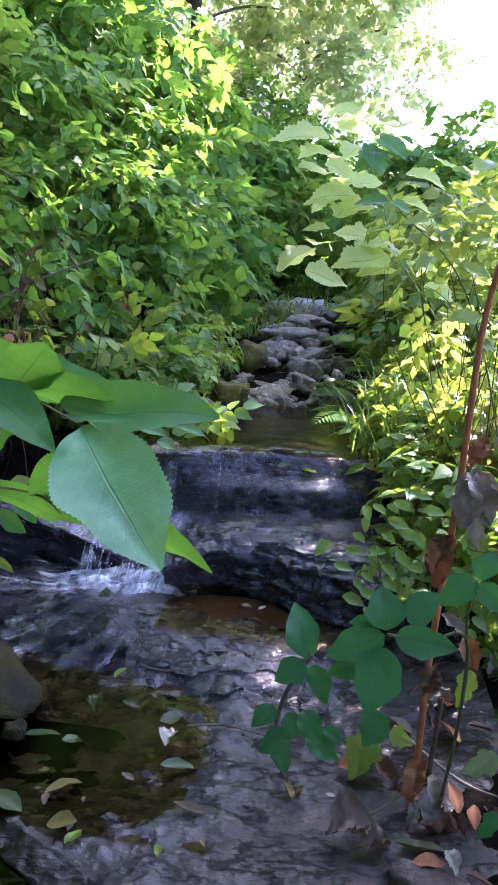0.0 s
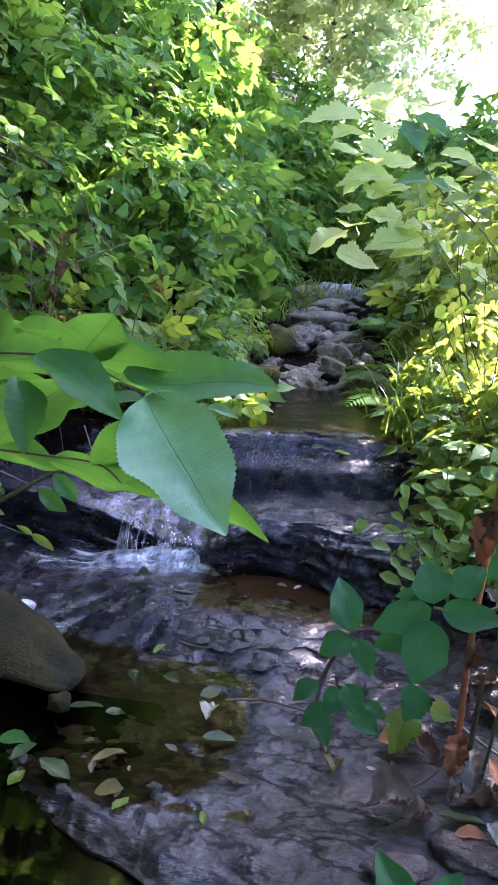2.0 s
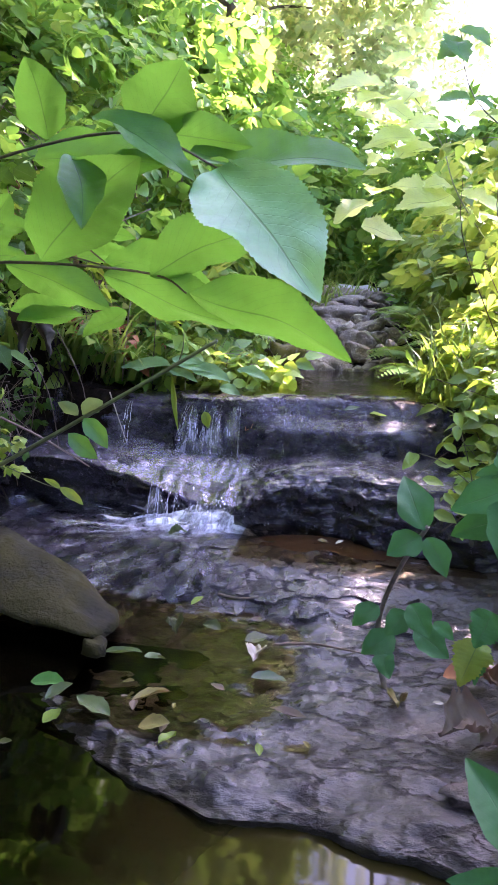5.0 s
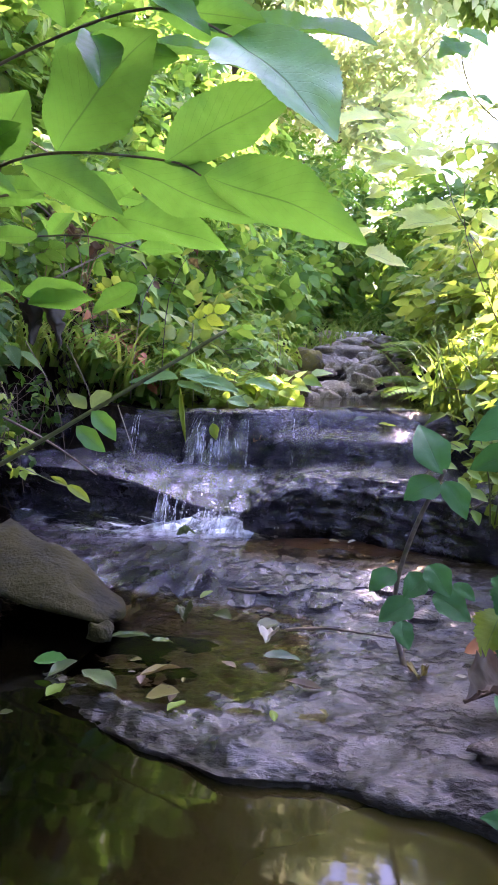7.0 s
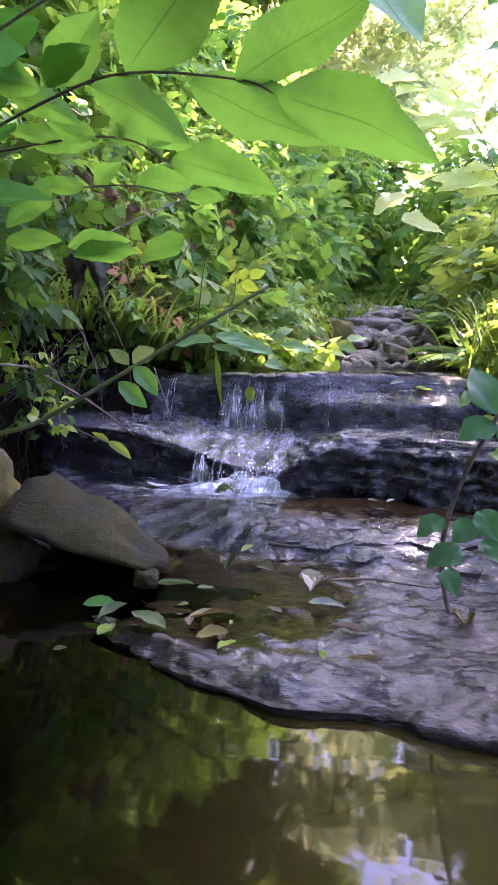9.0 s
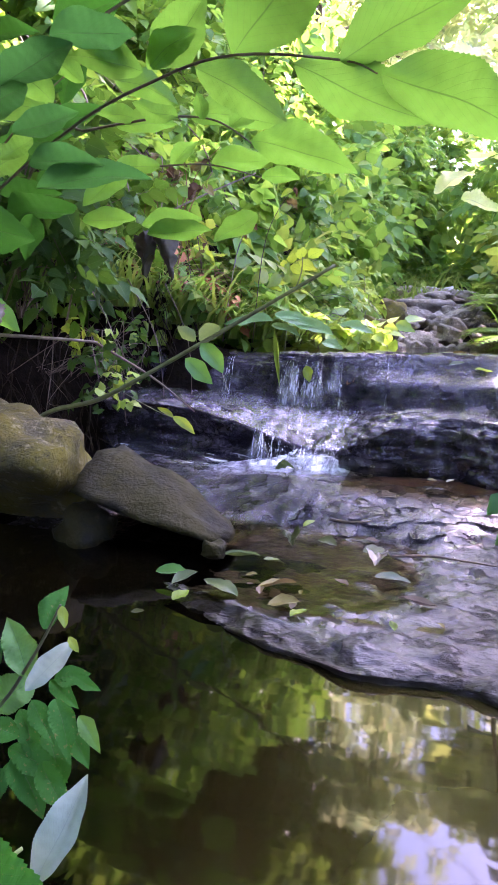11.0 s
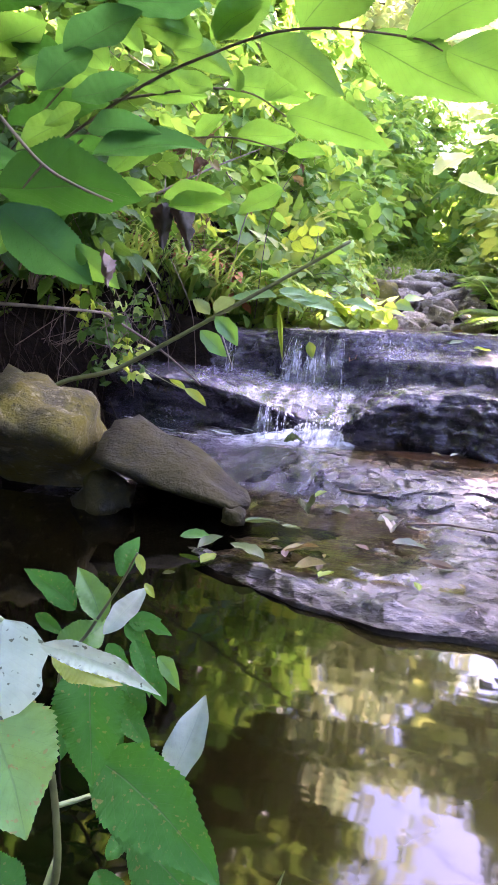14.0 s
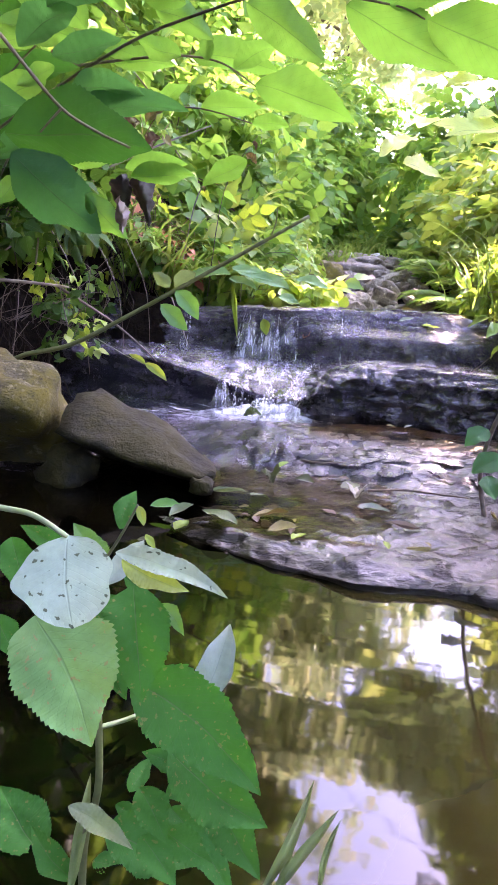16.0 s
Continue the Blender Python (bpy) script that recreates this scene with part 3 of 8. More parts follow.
ledge_left = solid("rock_ledge", surface(roughen(loft(LX, LEDGE_LEFT, 180, (14, 16, 14, 20, 24)), 0.006, 14, 0.003, 15, 5.0, 0.004)), M_LEDGE,
                   "dark undercut shale ledge with water over its lip", "rock", "stepped ledges of the fall")

BX = [-0.16, -0.10, -0.02, 0.10, 0.19, 0.31, 0.42, 0.58]
LEDGE_RIGHT = [
    ([1.68, 1.68, 1.69, 1.62, 1.55, 1.51, 1.47, 1.40], [0.08] * 8),
    ([1.66, 1.655, 1.675, 1.635, 1.565, 1.52, 1.47, 1.41], [0.17] * 8),
    ([1.63, 1.60, 1.655, 1.655, 1.59, 1.54, 1.48, 1.42], [0.185, 0.235, 0.260, 0.264, 0.264, 0.264, 0.264, 0.264]),
    ([1.66, 1.64, 1.69, 1.69, 1.63, 1.58, 1.52, 1.45], [0.200, 0.252, 0.282, 0.286, 0.286, 0.284, 0.283, 0.283]),
    ([1.80, 1.80, 1.82, 1.82, 1.78, 1.75, 1.73, 1.72], [0.246, 0.268, 0.288, 0.292, 0.290, 0.288, 0.288, 0.29]),
    ([2.02] * 8, [0.272, 0.280, 0.286, 0.288, 0.288, 0.288, 0.288, 0.30]),
]
ledge_right = solid("rock_ledge", surface(roughen(loft(BX, LEDGE_RIGHT, 200, (16, 18, 12, 24, 18)), 0.007, 15, 0.0035, 17, 7.0, 0.0055)), M_LEDGE,
                    "thick rough-faced shale block with a pale worn top", "rock", "stepped ledges of the fall")

UX = [-0.95, -0.68, -0.56, -0.40, -0.22, -0.12, 0.08, 0.28, 0.40, 0.56]
LEDGE_TOP = [
    ([2.00, 1.96, 1.95, 1.94, 1.92, 1.91, 1.93, 1.95, 1.98, 2.02], [0.22] * 10),
    ([2.01, 1.99, 1.98, 1.97, 1.96, 1.945, 1.955, 1.975, 2.0, 2.03], [0.33, 0.33, 0.33, 0.33, 0.34, 0.35, 0.352, 0.352, 0.35, 0.35]),
    ([2.02, 2.01, 2.0, 1.985, 1.98, 1.99, 2.02, 2.035, 2.04, 2.05], [0.375, 0.375, 0.375, 0.385, 0.388, 0.386, 0.378, 0.382, 0.378, 0.375]),
    ([2.04, 2.03, 2.01, 2.00, 2.00, 2.03, 2.065, 2.085, 2.07, 2.07], [0.405, 0.402, 0.402, 0.416, 0.420, 0.428, 0.432, 0.432, 0.42, 0.41]),
    ([2.09, 2.08, 2.06, 2.05, 2.05, 2.08, 2.11, 2.13, 2.12, 2.12], [0.425, 0.420, 0.418, 0.424, 0.428, 0.434, 0.438, 0.437, 0.43, 0.43]),
    ([2.35] * 10, [0.43, 0.43, 0.42, 0.41, 0.405, 0.40, 0.40, 0.40, 0.41, 0.43]),
    ([2.95] * 10, [0.42, 0.42, 0.41, 0.40, 0.40, 0.40, 0.40, 0.40, 0.41, 0.42]),
]
top_grid = loft(UX, LEDGE_TOP, 240, (16, 16, 14, 14, 20, 12))
ledge_top = solid("rock_ledge", surface(roughen(top_grid, 0.006, 15, 0.0028, 16, 11.0, 0.0042)), M_LEDGE,
                  "dark stepped shale ledge with a water-worn rounded lip", "rock", "stepped ledges of the fall")



def surface_z(xk, rows, x, y):
    yy = [float(np.interp(x, xk, r[0])) for r in rows]
    zz = [float(np.interp(x, xk, r[1])) for r in rows]
    return float(np.interp(y, yy, zz))


def plate_geo(cx, cy, size, thick, height, r, stretch=1.6):
    """A thin broken flake of shale that follows the rock below it."""
    n = 11
    a = np.sort(np.linspace(0, 2 * math.pi, n, endpoint=False) + r.uniform(-0.22, 0.22, n))
    rad = size * r.uniform(0.55, 1.1, n)
    turn = r.uniform(-0.35, 0.35)
    v, f = [], []
    for ring, dz in ((0.55, thick), (0.96, thick * 0.9), (1.0, -0.012)):
        for k in range(n):
            dx, dy = ring * rad[k] * math.cos(a[k]) * stretch, ring * rad[k] * math.sin(a[k])
            x, y = cx + dx * math.cos(turn) - dy * math.sin(turn), cy + dx * math.sin(turn) + dy * math.cos(turn)
            v.append((x, y, height(x, y) + dz + (0.0015 * r.normal() if dz > 0 else 0)))
    v.append((cx, cy, height(cx, cy) + thick))
    for k in range(n):
        j = (k + 1) % n
        f += [(k, j, 3 * n), (n + k, n + j, j, k), (2 * n + k, 2 * n + j, n + j, n + k)]
    return np.array(v), [tuple(q) for q in f]


rp = np.random.default_rng(14)
shelf_height = lambda x, y: surface_z(SX, SHELF[2:], x, y)
for i in range(26):
    x, y = rp.uniform(-0.26, 0.30), rp.uniform(1.26, 1.52)
    part("rock_plate", plate_geo(x, y, rp.uniform(0.016, 0.05), rp.uniform(0.0015, 0.004), shelf_height, rp), M_SHELF, rock_shelf, smooth=False)
block_height = lambda x, y: surface_z(BX, LEDGE_RIGHT[3:], x, y)
for i in range(14):
    x = rp.uniform(-0.06, 0.38)
    y = float(np.interp(x, BX, LEDGE_RIGHT[3][0])) + rp.uniform(0.015, 0.10)
    part("rock_plate", plate_geo(x, y, rp.uniform(0.018, 0.045), rp.uniform(0.004, 0.010), block_height, rp), M_LEDGE, ledge_right, smooth=False)

left_height = lambda x, y: surface_z(LX, LEDGE_LEFT[2:], x, y)
top_height = lambda x, y: surface_z(UX, LEDGE_TOP[3:], x, y)
for i in range(12):
    x = rp.uniform(-0.66, -0.16)
    y = float(np.interp(x, LX, LEDGE_LEFT[2][0])) + rp.uniform(0.02, 0.12)
    part("rock_plate", plate_geo(x, y, rp.uniform(0.015, 0.04), rp.uniform(0.003, 0.008), left_height, rp), M_LEDGE, ledge_left, smooth=False)
for i in range(14):
    x = rp.uniform(-0.55, 0.38)
    y = float(np.interp(x, UX, LEDGE_TOP[3][0])) + rp.uniform(0.015, 0.06)
    part("rock_plate", plate_geo(x, y, rp.uniform(0.015, 0.035), rp.uniform(0.003, 0.009), top_height, rp), M_LEDGE, ledge_top, smooth=False)

# ---- boulders and stones ----
bm = bmesh.new()
bmesh.ops.create_icosphere(bm, subdivisions=4, radius=1)
ICO4 = (np.array([v.co[:] for v in bm.verts]), [tuple(v.index for v in f.verts) for f in bm.faces])
bm.free()
bm = bmesh.new()
bmesh.ops.create_icosphere(bm, subdivisions=3, radius=1)
ICO3 = (np.array([v.co[:] for v in bm.verts]), [tuple(v.index for v in f.verts) for f in bm.faces])
bm.free()


def stone_geo(at, size, turn=0.0, seed=0.0, lumps=0.5, square=0.85, ico=ICO3, lean=(0, 0)):
    d = ico[0]
    p = np.sign(d) * np.abs(d) ** square
    h = 1 + lumps * fnoise(d, 0.9, 3, seed) + 0.26 * fnoise(d, 2.6, 5, seed + 5)
    p = p * h[:, None] * np.array(size)
    p[:, 2] = np.where(p[:, 2] < 0, p[:, 2] * 0.8, p[:, 2]) + lean[0] * p[:, 0] + lean[1] * p[:, 1]
    c, s = math.cos(radians(turn)), math.sin(radians(turn))
    p = p @ np.array([[c, s, 0], [-s, c, 0], [0, 0, 1]])
    return p + np.array(at), ico[1]


def block_geo(corners, n=26, rough=0.012, scale=9, seed=0.0, soft=0.35):
    """A worn block between eight corners: four below, four above, each front left, front right, back right, back left."""
    c = np.array(corners, float)
    d = ICO4[0]
    q = d / np.abs(d).max(1, keepdims=True)
    q = unit(d) * soft * 1.15 + q * (1 - soft)
    u, v, w = ((q[:, i:i + 1] + 1) / 2 for i in range(3))
    lo = (1 - v) * ((1 - u) * c[0] + u * c[1]) + v * ((1 - u) * c[3] + u * c[2])
    hi = (1 - v) * ((1 - u) * c[4] + u * c[5]) + v * ((1 - u) * c[7] + u * c[6])
    p = (1 - w) * lo + w * hi
    return p + unit(d) * (rough * fnoise(p, scale, 5, seed))[:, None], ICO4[1]


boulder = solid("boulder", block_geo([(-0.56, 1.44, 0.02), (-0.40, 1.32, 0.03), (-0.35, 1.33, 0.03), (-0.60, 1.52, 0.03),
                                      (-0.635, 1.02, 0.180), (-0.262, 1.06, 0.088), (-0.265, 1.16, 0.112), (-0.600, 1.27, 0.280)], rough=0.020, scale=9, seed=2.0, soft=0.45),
                M_DARKBOULDER, "dark wedge-shaped boulder leaning into the pool", "boulder")
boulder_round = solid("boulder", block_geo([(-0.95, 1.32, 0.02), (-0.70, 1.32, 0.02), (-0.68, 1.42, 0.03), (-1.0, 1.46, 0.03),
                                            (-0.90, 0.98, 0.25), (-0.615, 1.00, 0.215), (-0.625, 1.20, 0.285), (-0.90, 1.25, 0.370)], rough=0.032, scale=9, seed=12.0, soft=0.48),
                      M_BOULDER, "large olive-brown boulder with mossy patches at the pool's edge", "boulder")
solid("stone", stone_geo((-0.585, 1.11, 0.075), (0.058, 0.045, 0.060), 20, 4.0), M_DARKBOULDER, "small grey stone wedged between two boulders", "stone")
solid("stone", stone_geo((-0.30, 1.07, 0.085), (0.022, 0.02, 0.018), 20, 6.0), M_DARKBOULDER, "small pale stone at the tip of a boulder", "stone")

solid("flat_stone", stone_geo((0.455, 0.838, 0.104), (0.062, 0.030, 0.016), -12, 21.0, 0.4), M_MUDSTONE, "pale brown flat stone half sunk in mud", "stone")
solid("flat_stone", stone_geo((0.345, 0.80, 0.098), (0.050, 0.026, 0.012), 8, 27.0, 0.4), M_MUDSTONE, "low brown flat stone half sunk in mud", "stone")
rng = np.random.default_rng(5)
FAR = "stones in the upper stream bed"
for at, size, seed, mat, lab in [
        ((-0.19, 2.78, 0.50), (0.085, 0.07, 0.07), 1, M_BOULDER, "rounded brown stone at the head of the upper pool"),
        ((-0.25, 2.66, 0.44), (0.08, 0.07, 0.05), 2, M_STONE, "low dark stone beside the upper pool"),
        ((-0.08, 3.08, 0.44), (0.09, 0.07, 0.05), 3, M_STONE, "low dark wet stone in the stream"),
        ((0.02, 3.02, 0.43), (0.06, 0.06, 0.04), 4, M_STONE, "small wet stone in the stream"),
        ((-0.20, 3.5, 0.58), (0.08, 0.08, 0.09), 5, M_BOULDER, "tall brown stone on the stream's edge"),
        ((-0.05, 4.3, 0.66), (0.24, 0.12, 0.05), 6, M_STONE, "flat stone step across the stream"),
        ((0.02, 4.7, 0.72), (0.26, 0.14, 0.05), 7, M_STONE, "flat stone step across the stream"),
        ((0.08, 5.25, 0.74), (0.09, 0.09, 0.09), 8, M_STONE, "round grey stone above the stream"),
        ((-0.05, 5.2, 0.74), (0.08, 0.08, 0.07), 9, M_STONE, "round grey stone above the stream"),
        ((0.00, 5.6, 0.79), (0.17, 0.14, 0.07), 10, M_PALE, "pale sunlit stone slab above the stream")]:
    tagged(solid("stone", stone_geo(at, size, seed * 37, seed * 3.3), mat, lab, "stone"), group=FAR)
for i in range(95):
    y = 2.95 + 2.3 * rng.random() ** 1.2
    x = np.interp(y, [2.9, 5.4], [0.02, 0.02]) + rng.uniform(-0.26, 0.30)
    z = float(ground_height(np.array(x), np.array(y)))
    s = 0.022 + 0.06 * rng.random() ** 1.8
    tagged(solid("stone", stone_geo((x, y, z + 0.35 * s + 0.02), (s * rng.uniform(0.8, 1.7), s * rng.uniform(0.7, 1.2), s * rng.uniform(0.5, 1.0)), rng.uniform(0, 180), 40 + i * 1.7, lean=(rng.uniform(-0.35, 0.35), rng.uniform(-0.3, 0.3))), M_STONE,
                 "grey-brown angular stone in the dry upper stream", "stone"), group=FAR)

# ---- water ----


def sheet(x0, x1, y0, y1, z, nx, ny, amp=0.0, seed=0.0, shape=None):
    X, Y = np.meshgrid(np.linspace(x0, x1, nx), np.linspace(y0, y1, ny), indexing="ij")
    g = np.stack([X, Y, np.full_like(X, z)], -1)
    if shape:
        g[..., 2] += shape(X, Y)
    if amp:
        g[..., 2] += amp * fnoise(g.reshape(-1, 3), 14, 3, seed).reshape(X.shape)
    return g


def lifted(grid, lift, amp, scale, seed):
    n = grid_normals(grid)
    h = lift + amp * fnoise(grid.reshape(-1, 3) * [1.6, 0.6, 0.5], scale, 3, seed).reshape(grid.shape[:2])
    return grid + n * h[..., None]


solid("silt_bed", surface(sheet(-0.10, 0.44, 1.45, 1.68, 0.1490, 60, 30, 0.0015, 2.0, lambda X, Y: -0.012 * (((X - 0.17) / 0.25) ** 4 + ((Y - 1.565) / 0.09) ** 4))), M_RUST, "rusty silt under thin standing water", "silt", kind="structure")
POOL_Z = 0.060
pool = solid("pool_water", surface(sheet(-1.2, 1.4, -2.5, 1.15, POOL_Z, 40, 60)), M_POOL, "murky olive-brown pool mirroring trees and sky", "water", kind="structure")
film = solid("shallow_water", surface(sheet(-0.60, 0.13, 0.86, 1.37, 0.0795, 60, 50, shape=lambda X, Y: -0.026 * np.clip((-0.25 - X) / 0.08, 0, 1) * np.clip((1.24 - Y) / 0.08, 0, 1))), M_FILM, "shallow clear water standing on the shale shelf", "water", kind="structure")
plunge = solid("plunge_water", surface(sheet(-0.84, 0.02, 1.55, 1.80, 0.139, 80, 40, 0.006, 4.0)), M_RUN, "churned water at the foot of the fall", "water", kind="structure")
redpool = solid("standing_water", surface(sheet(-0.12, 0.44, 1.42, 1.72, 0.1535, 40, 30)), M_FILM, "thin rusty standing water below a rock block", "water", kind="structure")
upper = solid("upper_pool_water", surface(sheet(-0.42, 0.46, 2.075, 3.1, 0.4395, 60, 60)), M_FILM, "still upper pool above the ledge", "water", kind="structure")


run_grid = loft(SX, SHELF[6:10], 110, (14, 16, 12), -0.62, -0.10)
run_sheet = lifted(run_grid, 0.005, 0.004, 18, 1.0)
run_sheet[..., 2] -= 0.016 * np.clip((run_sheet[..., 0] + 0.22 + 0.02 * np.sin(40 * run_sheet[..., 1])) / 0.10, 0, 1) ** 2
solid("running_water", surface(run_sheet), M_RUN, "thin fast water sliding down the sloping shale", "water", kind="structure")
fall_grid = loft(UX, LEDGE_TOP[0:5], 90, (10, 10, 8, 8), -0.16, 0.44)
solid("clinging_water", surface(lifted(fall_grid, 0.004, 0.002, 30, 2.0)), M_CLING, "thin film of water over the rounded lip of the ledge", "water", kind="structure")
fall_left = loft(UX, LEDGE_TOP[0:5], 60, (10, 10, 8, 8), -0.44, -0.13)
solid("clinging_water", surface(lifted(fall_left, 0.003, 0.002, 30, 2.0)), M_CLING, "wet film over the dark face of the upper ledge", "water", kind="structure")


def ribbon(x, w, top, bottom, seed, throw=0.03, lean=0.0, mat=None):
    """A thread of falling water: it leaves the lip, widens a little, frays and ends in the water below. top, bottom: (y, z)."""
    r = np.random.default_rng(seed)
    t = np.linspace(0, 1, 22)
    y = top[0] + (bottom[0] - top[0]) * t - throw * np.sin(math.pi * np.minimum(t * 1.2, 1) * 0.5) * t ** 0.5
    z = top[1] + (bottom[1] - top[1]) * t ** 1.25
    wob = np.cumsum(r.normal(size=22)) * (0.0003 + (0.08 * w if w < 0.02 else 0.001))
    half = 0.5 * w * np.clip(0.35 + 1.1 * t + 0.35 * np.sin(11 * t + r.uniform(0, 6)) * (w < 0.02) + (0.25 if w < 0.02 else 0.06) * r.normal(size=22), 0.05, 3.0)
    u = np.linspace(-1, 1, 7)
    g = np.stack([x + lean * t[None, :] + wob[None, :] + u[:, None] * half[None, :], y[None, :] - 0.006 * (1 - u[:, None] ** 2), np.broadcast_to(z, (7, 22))], -1)
    return solid("falling_water", surface(g[::-1]), mat or M_STRAND, "thin hazy veil of falling water" if mat else "white thread of falling water", "water", "threads of the fall", kind="structure")


rw = np.random.default_rng(6)
for k, (x, w, lean) in enumerate([(-0.566, 0.006, 0.006), (-0.557, 0.005, 0.008), (-0.550, 0.003, 0.004), (-0.376, 0.004, -0.012), (-0.368, 0.005, -0.016), (-0.360, 0.003, -0.006),
                                  (-0.318, 0.003, 0.006), (-0.290, 0.002, 0.002), (-0.270, 0.004, 0.0), (-0.263, 0.005, 0.003), (-0.212, 0.003, 0.008), (-0.075, 0.004, 0.004)]):
    ribbon(x, w, (2.0, 0.412 - rw.uniform(0, 0.012)), (1.94, 0.272 + rw.choice([0.0, 0.0, 0.035])), 300 + k, 0.02, lean)
for k, x in enumerate(np.concatenate([rw.normal(-0.40, 0.012, 4), rw.normal(-0.33, 0.02, 4), rw.normal(-0.245, 0.022, 11), rw.normal(-0.17, 0.014, 6)])):
    w = rw.uniform(0.002, 0.0045) + (0.002 if abs(x + 0.24) < 0.04 else 0.0)
    yl = float(np.interp(x, LX, LEDGE_LEFT[2][0]))
    ribbon(x, w, (yl, float(np.interp(x, LX, LIP_LEFT)) + 0.004), (yl - 0.035 - rw.uniform(0, 0.02), 0.140), 400 + k, 0.03, -0.12 * (x + 0.24) + rw.normal(0, 0.006))
for k, (x, w) in enumerate(((-0.36, 0.05), (-0.29, 0.06), (-0.225, 0.05))):
    ribbon(x, w, (1.995, 0.405), (1.945, 0.272), 350 + k, 0.016, 0.0, M_VEIL)
for k, (x, w) in enumerate(((-0.39, 0.05), (-0.27, 0.07), (-0.20, 0.07), (-0.15, 0.05))):
    yl = float(np.interp(x, LX, LEDGE_LEFT[2][0]))
    ribbon(x, w, (yl - 0.002, float(np.interp(x, LX, LIP_LEFT))), (yl - 0.03, 0.140), 360 + k, 0.026, -0.12 * (x + 0.24), M_VEIL)
bm = bmesh.new()
bmesh.ops.create_icosphere(bm, subdivisions=1, radius=1)
ICO1 = (np.array([v.co[:] for v in bm.verts]), [tuple(v.index for v in f.verts) for f in bm.faces])
bm.free()
drops = [(ICO1[0] * rw.uniform(0.0006, 0.0022) * [1, 1, rw.uniform(1, 2.5)] + [rw.normal(-0.235, 0.07), rw.normal(1.69, 0.025), 0.15 + abs(rw.normal(0, 0.03))], ICO1[1]) for k in range(150)]
v, f, _ = join(drops)
solid("spray_drops", (v, f), M_FOAM, "fine drops of water thrown up by the fall", "water", kind="stuff")
bench_grid = loft(BX, LEDGE_RIGHT[4:6], 50, (20,), -0.15, 0.44)
solid("running_water", surface(lifted(bench_grid, 0.005, 0.003, 20, 3.0)), M_WETSHEET, "thin water spread over the back of the middle ledge", "water", kind="structure")
lbench_grid = loft(LX, LEDGE_LEFT[2:6], 90, (6, 14, 16), -0.62, -0.12)
solid("running_water", surface(lifted(lbench_grid, 0.006, 0.004, 20, 6.0)), M_FALL, "white-streaked water crossing the middle ledge", "water", kind="structure")
foam_grid = sheet(-0.50, -0.07, 1.54, 1.77, 0.157, 150, 80, 0.0, 7.0,
                  lambda X, Y: -0.016 * (((X + 0.25) / 0.15) ** 2 + ((Y - 1.685) / 0.055) ** 2) + 0.014 * np.exp(-((X + 0.20) / 0.045) ** 2 - ((Y - 1.70) / 0.03) ** 2))
foam_grid[..., 2] += 0.012 * fnoise(foam_grid.reshape(-1, 3) * [0.6, 1.2, 0], 34, 4, 3.0).reshape(foam_grid.shape[:2])
solid("foam", surface(foam_grid), M_FOAM, "white foam where the fall strikes the water", "water", kind="structure")

side_foam = sheet(-0.60, -0.48, 1.36, 1.46, 0.109, 50, 40, 0.006, 2.0, lambda X, Y: -0.014 * (((X + 0.545) / 0.028) ** 2 + ((Y - 1.42) / 0.022) ** 2))
side_foam[..., 2] += 0.004 * fnoise(side_foam.reshape(-1, 3) * [1, 1, 0], 55, 3, 8.0).reshape(side_foam.shape[:2])
solid("foam", surface(side_foam), M_FOAM, "small patch of white foam beside a boulder", "water", kind="structure")

# ---- bushes, trees, ferns, grass ----


def bush(name, base, blobs, kinds, label, mat, seed, stem_n=24, radius=0.004, category="bush", group="", stem_mat=None):
    """kinds: (geometry, count, size range)."""
    r = np.random.default_rng(seed)
    ob = thing(name, base, label, category, group)
    tagged(part("stem_tangle", stems(r, base, blobs, stem_n, radius), stem_mat or M_WOODY, ob), kind="stuff")
    geo = merge_same([foliage(r, n, blobs, g, s) for g, n, s in kinds])
    tagged(part("leaves", geo, mat, ob), kind="stuff")
    return ob


def merge_same(geos):
    quads = [g for g in geos]
    return merge(quads)


def gz(x, y):
    return float(ground_height(np.array(float(x)), np.array(float(y))))


LB = "bushes on the steep creek bank"
bush("bramble_bush", (-1.15, 2.05, gz(-1.15, 2.05)), [(-1.12, 2.0, 0.85, 0.34, 0.35, 0.34), (-1.3, 1.7, 1.0, 0.35, 0.35, 0.4)],
     [(TRI, 362, (0.041, 0.083)), (SPRAY, 188, (0.081, 0.135))], "tangled bramble with small three-part green leaves", M_LEAF, 1, 46, 0.0045, group=LB)
bush("bramble_bush", (-0.95, 2.6, gz(-0.95, 2.6)), [(-0.90, 2.55, 0.80, 0.36, 0.36, 0.30), (-0.72, 2.35, 0.58, 0.20, 0.22, 0.16), (-1.2, 2.6, 1.1, 0.4, 0.4, 0.35)],
     [(TRI, 557, (0.041, 0.083)), (SPRAY, 231, (0.081, 0.149))], "dense bramble with pale-edged green leaves over the ledge", M_LEAF, 2, 46, 0.0045, group=LB)
bush("bramble_bush", (-0.85, 3.1, gz(-0.85, 3.1)), [(-0.78, 3.1, 0.85, 0.42, 0.4, 0.36), (-0.55, 2.8, 0.62, 0.22, 0.25, 0.18), (-0.95, 3.2, 1.25, 0.42, 0.42, 0.35)],
     [(TRI, 724, (0.041, 0.091)), (SPRAY, 361, (0.095, 0.162))], "tall bramble thicket with bright green leaflets", M_LEAF, 3, 46, 0.0045, group=LB)
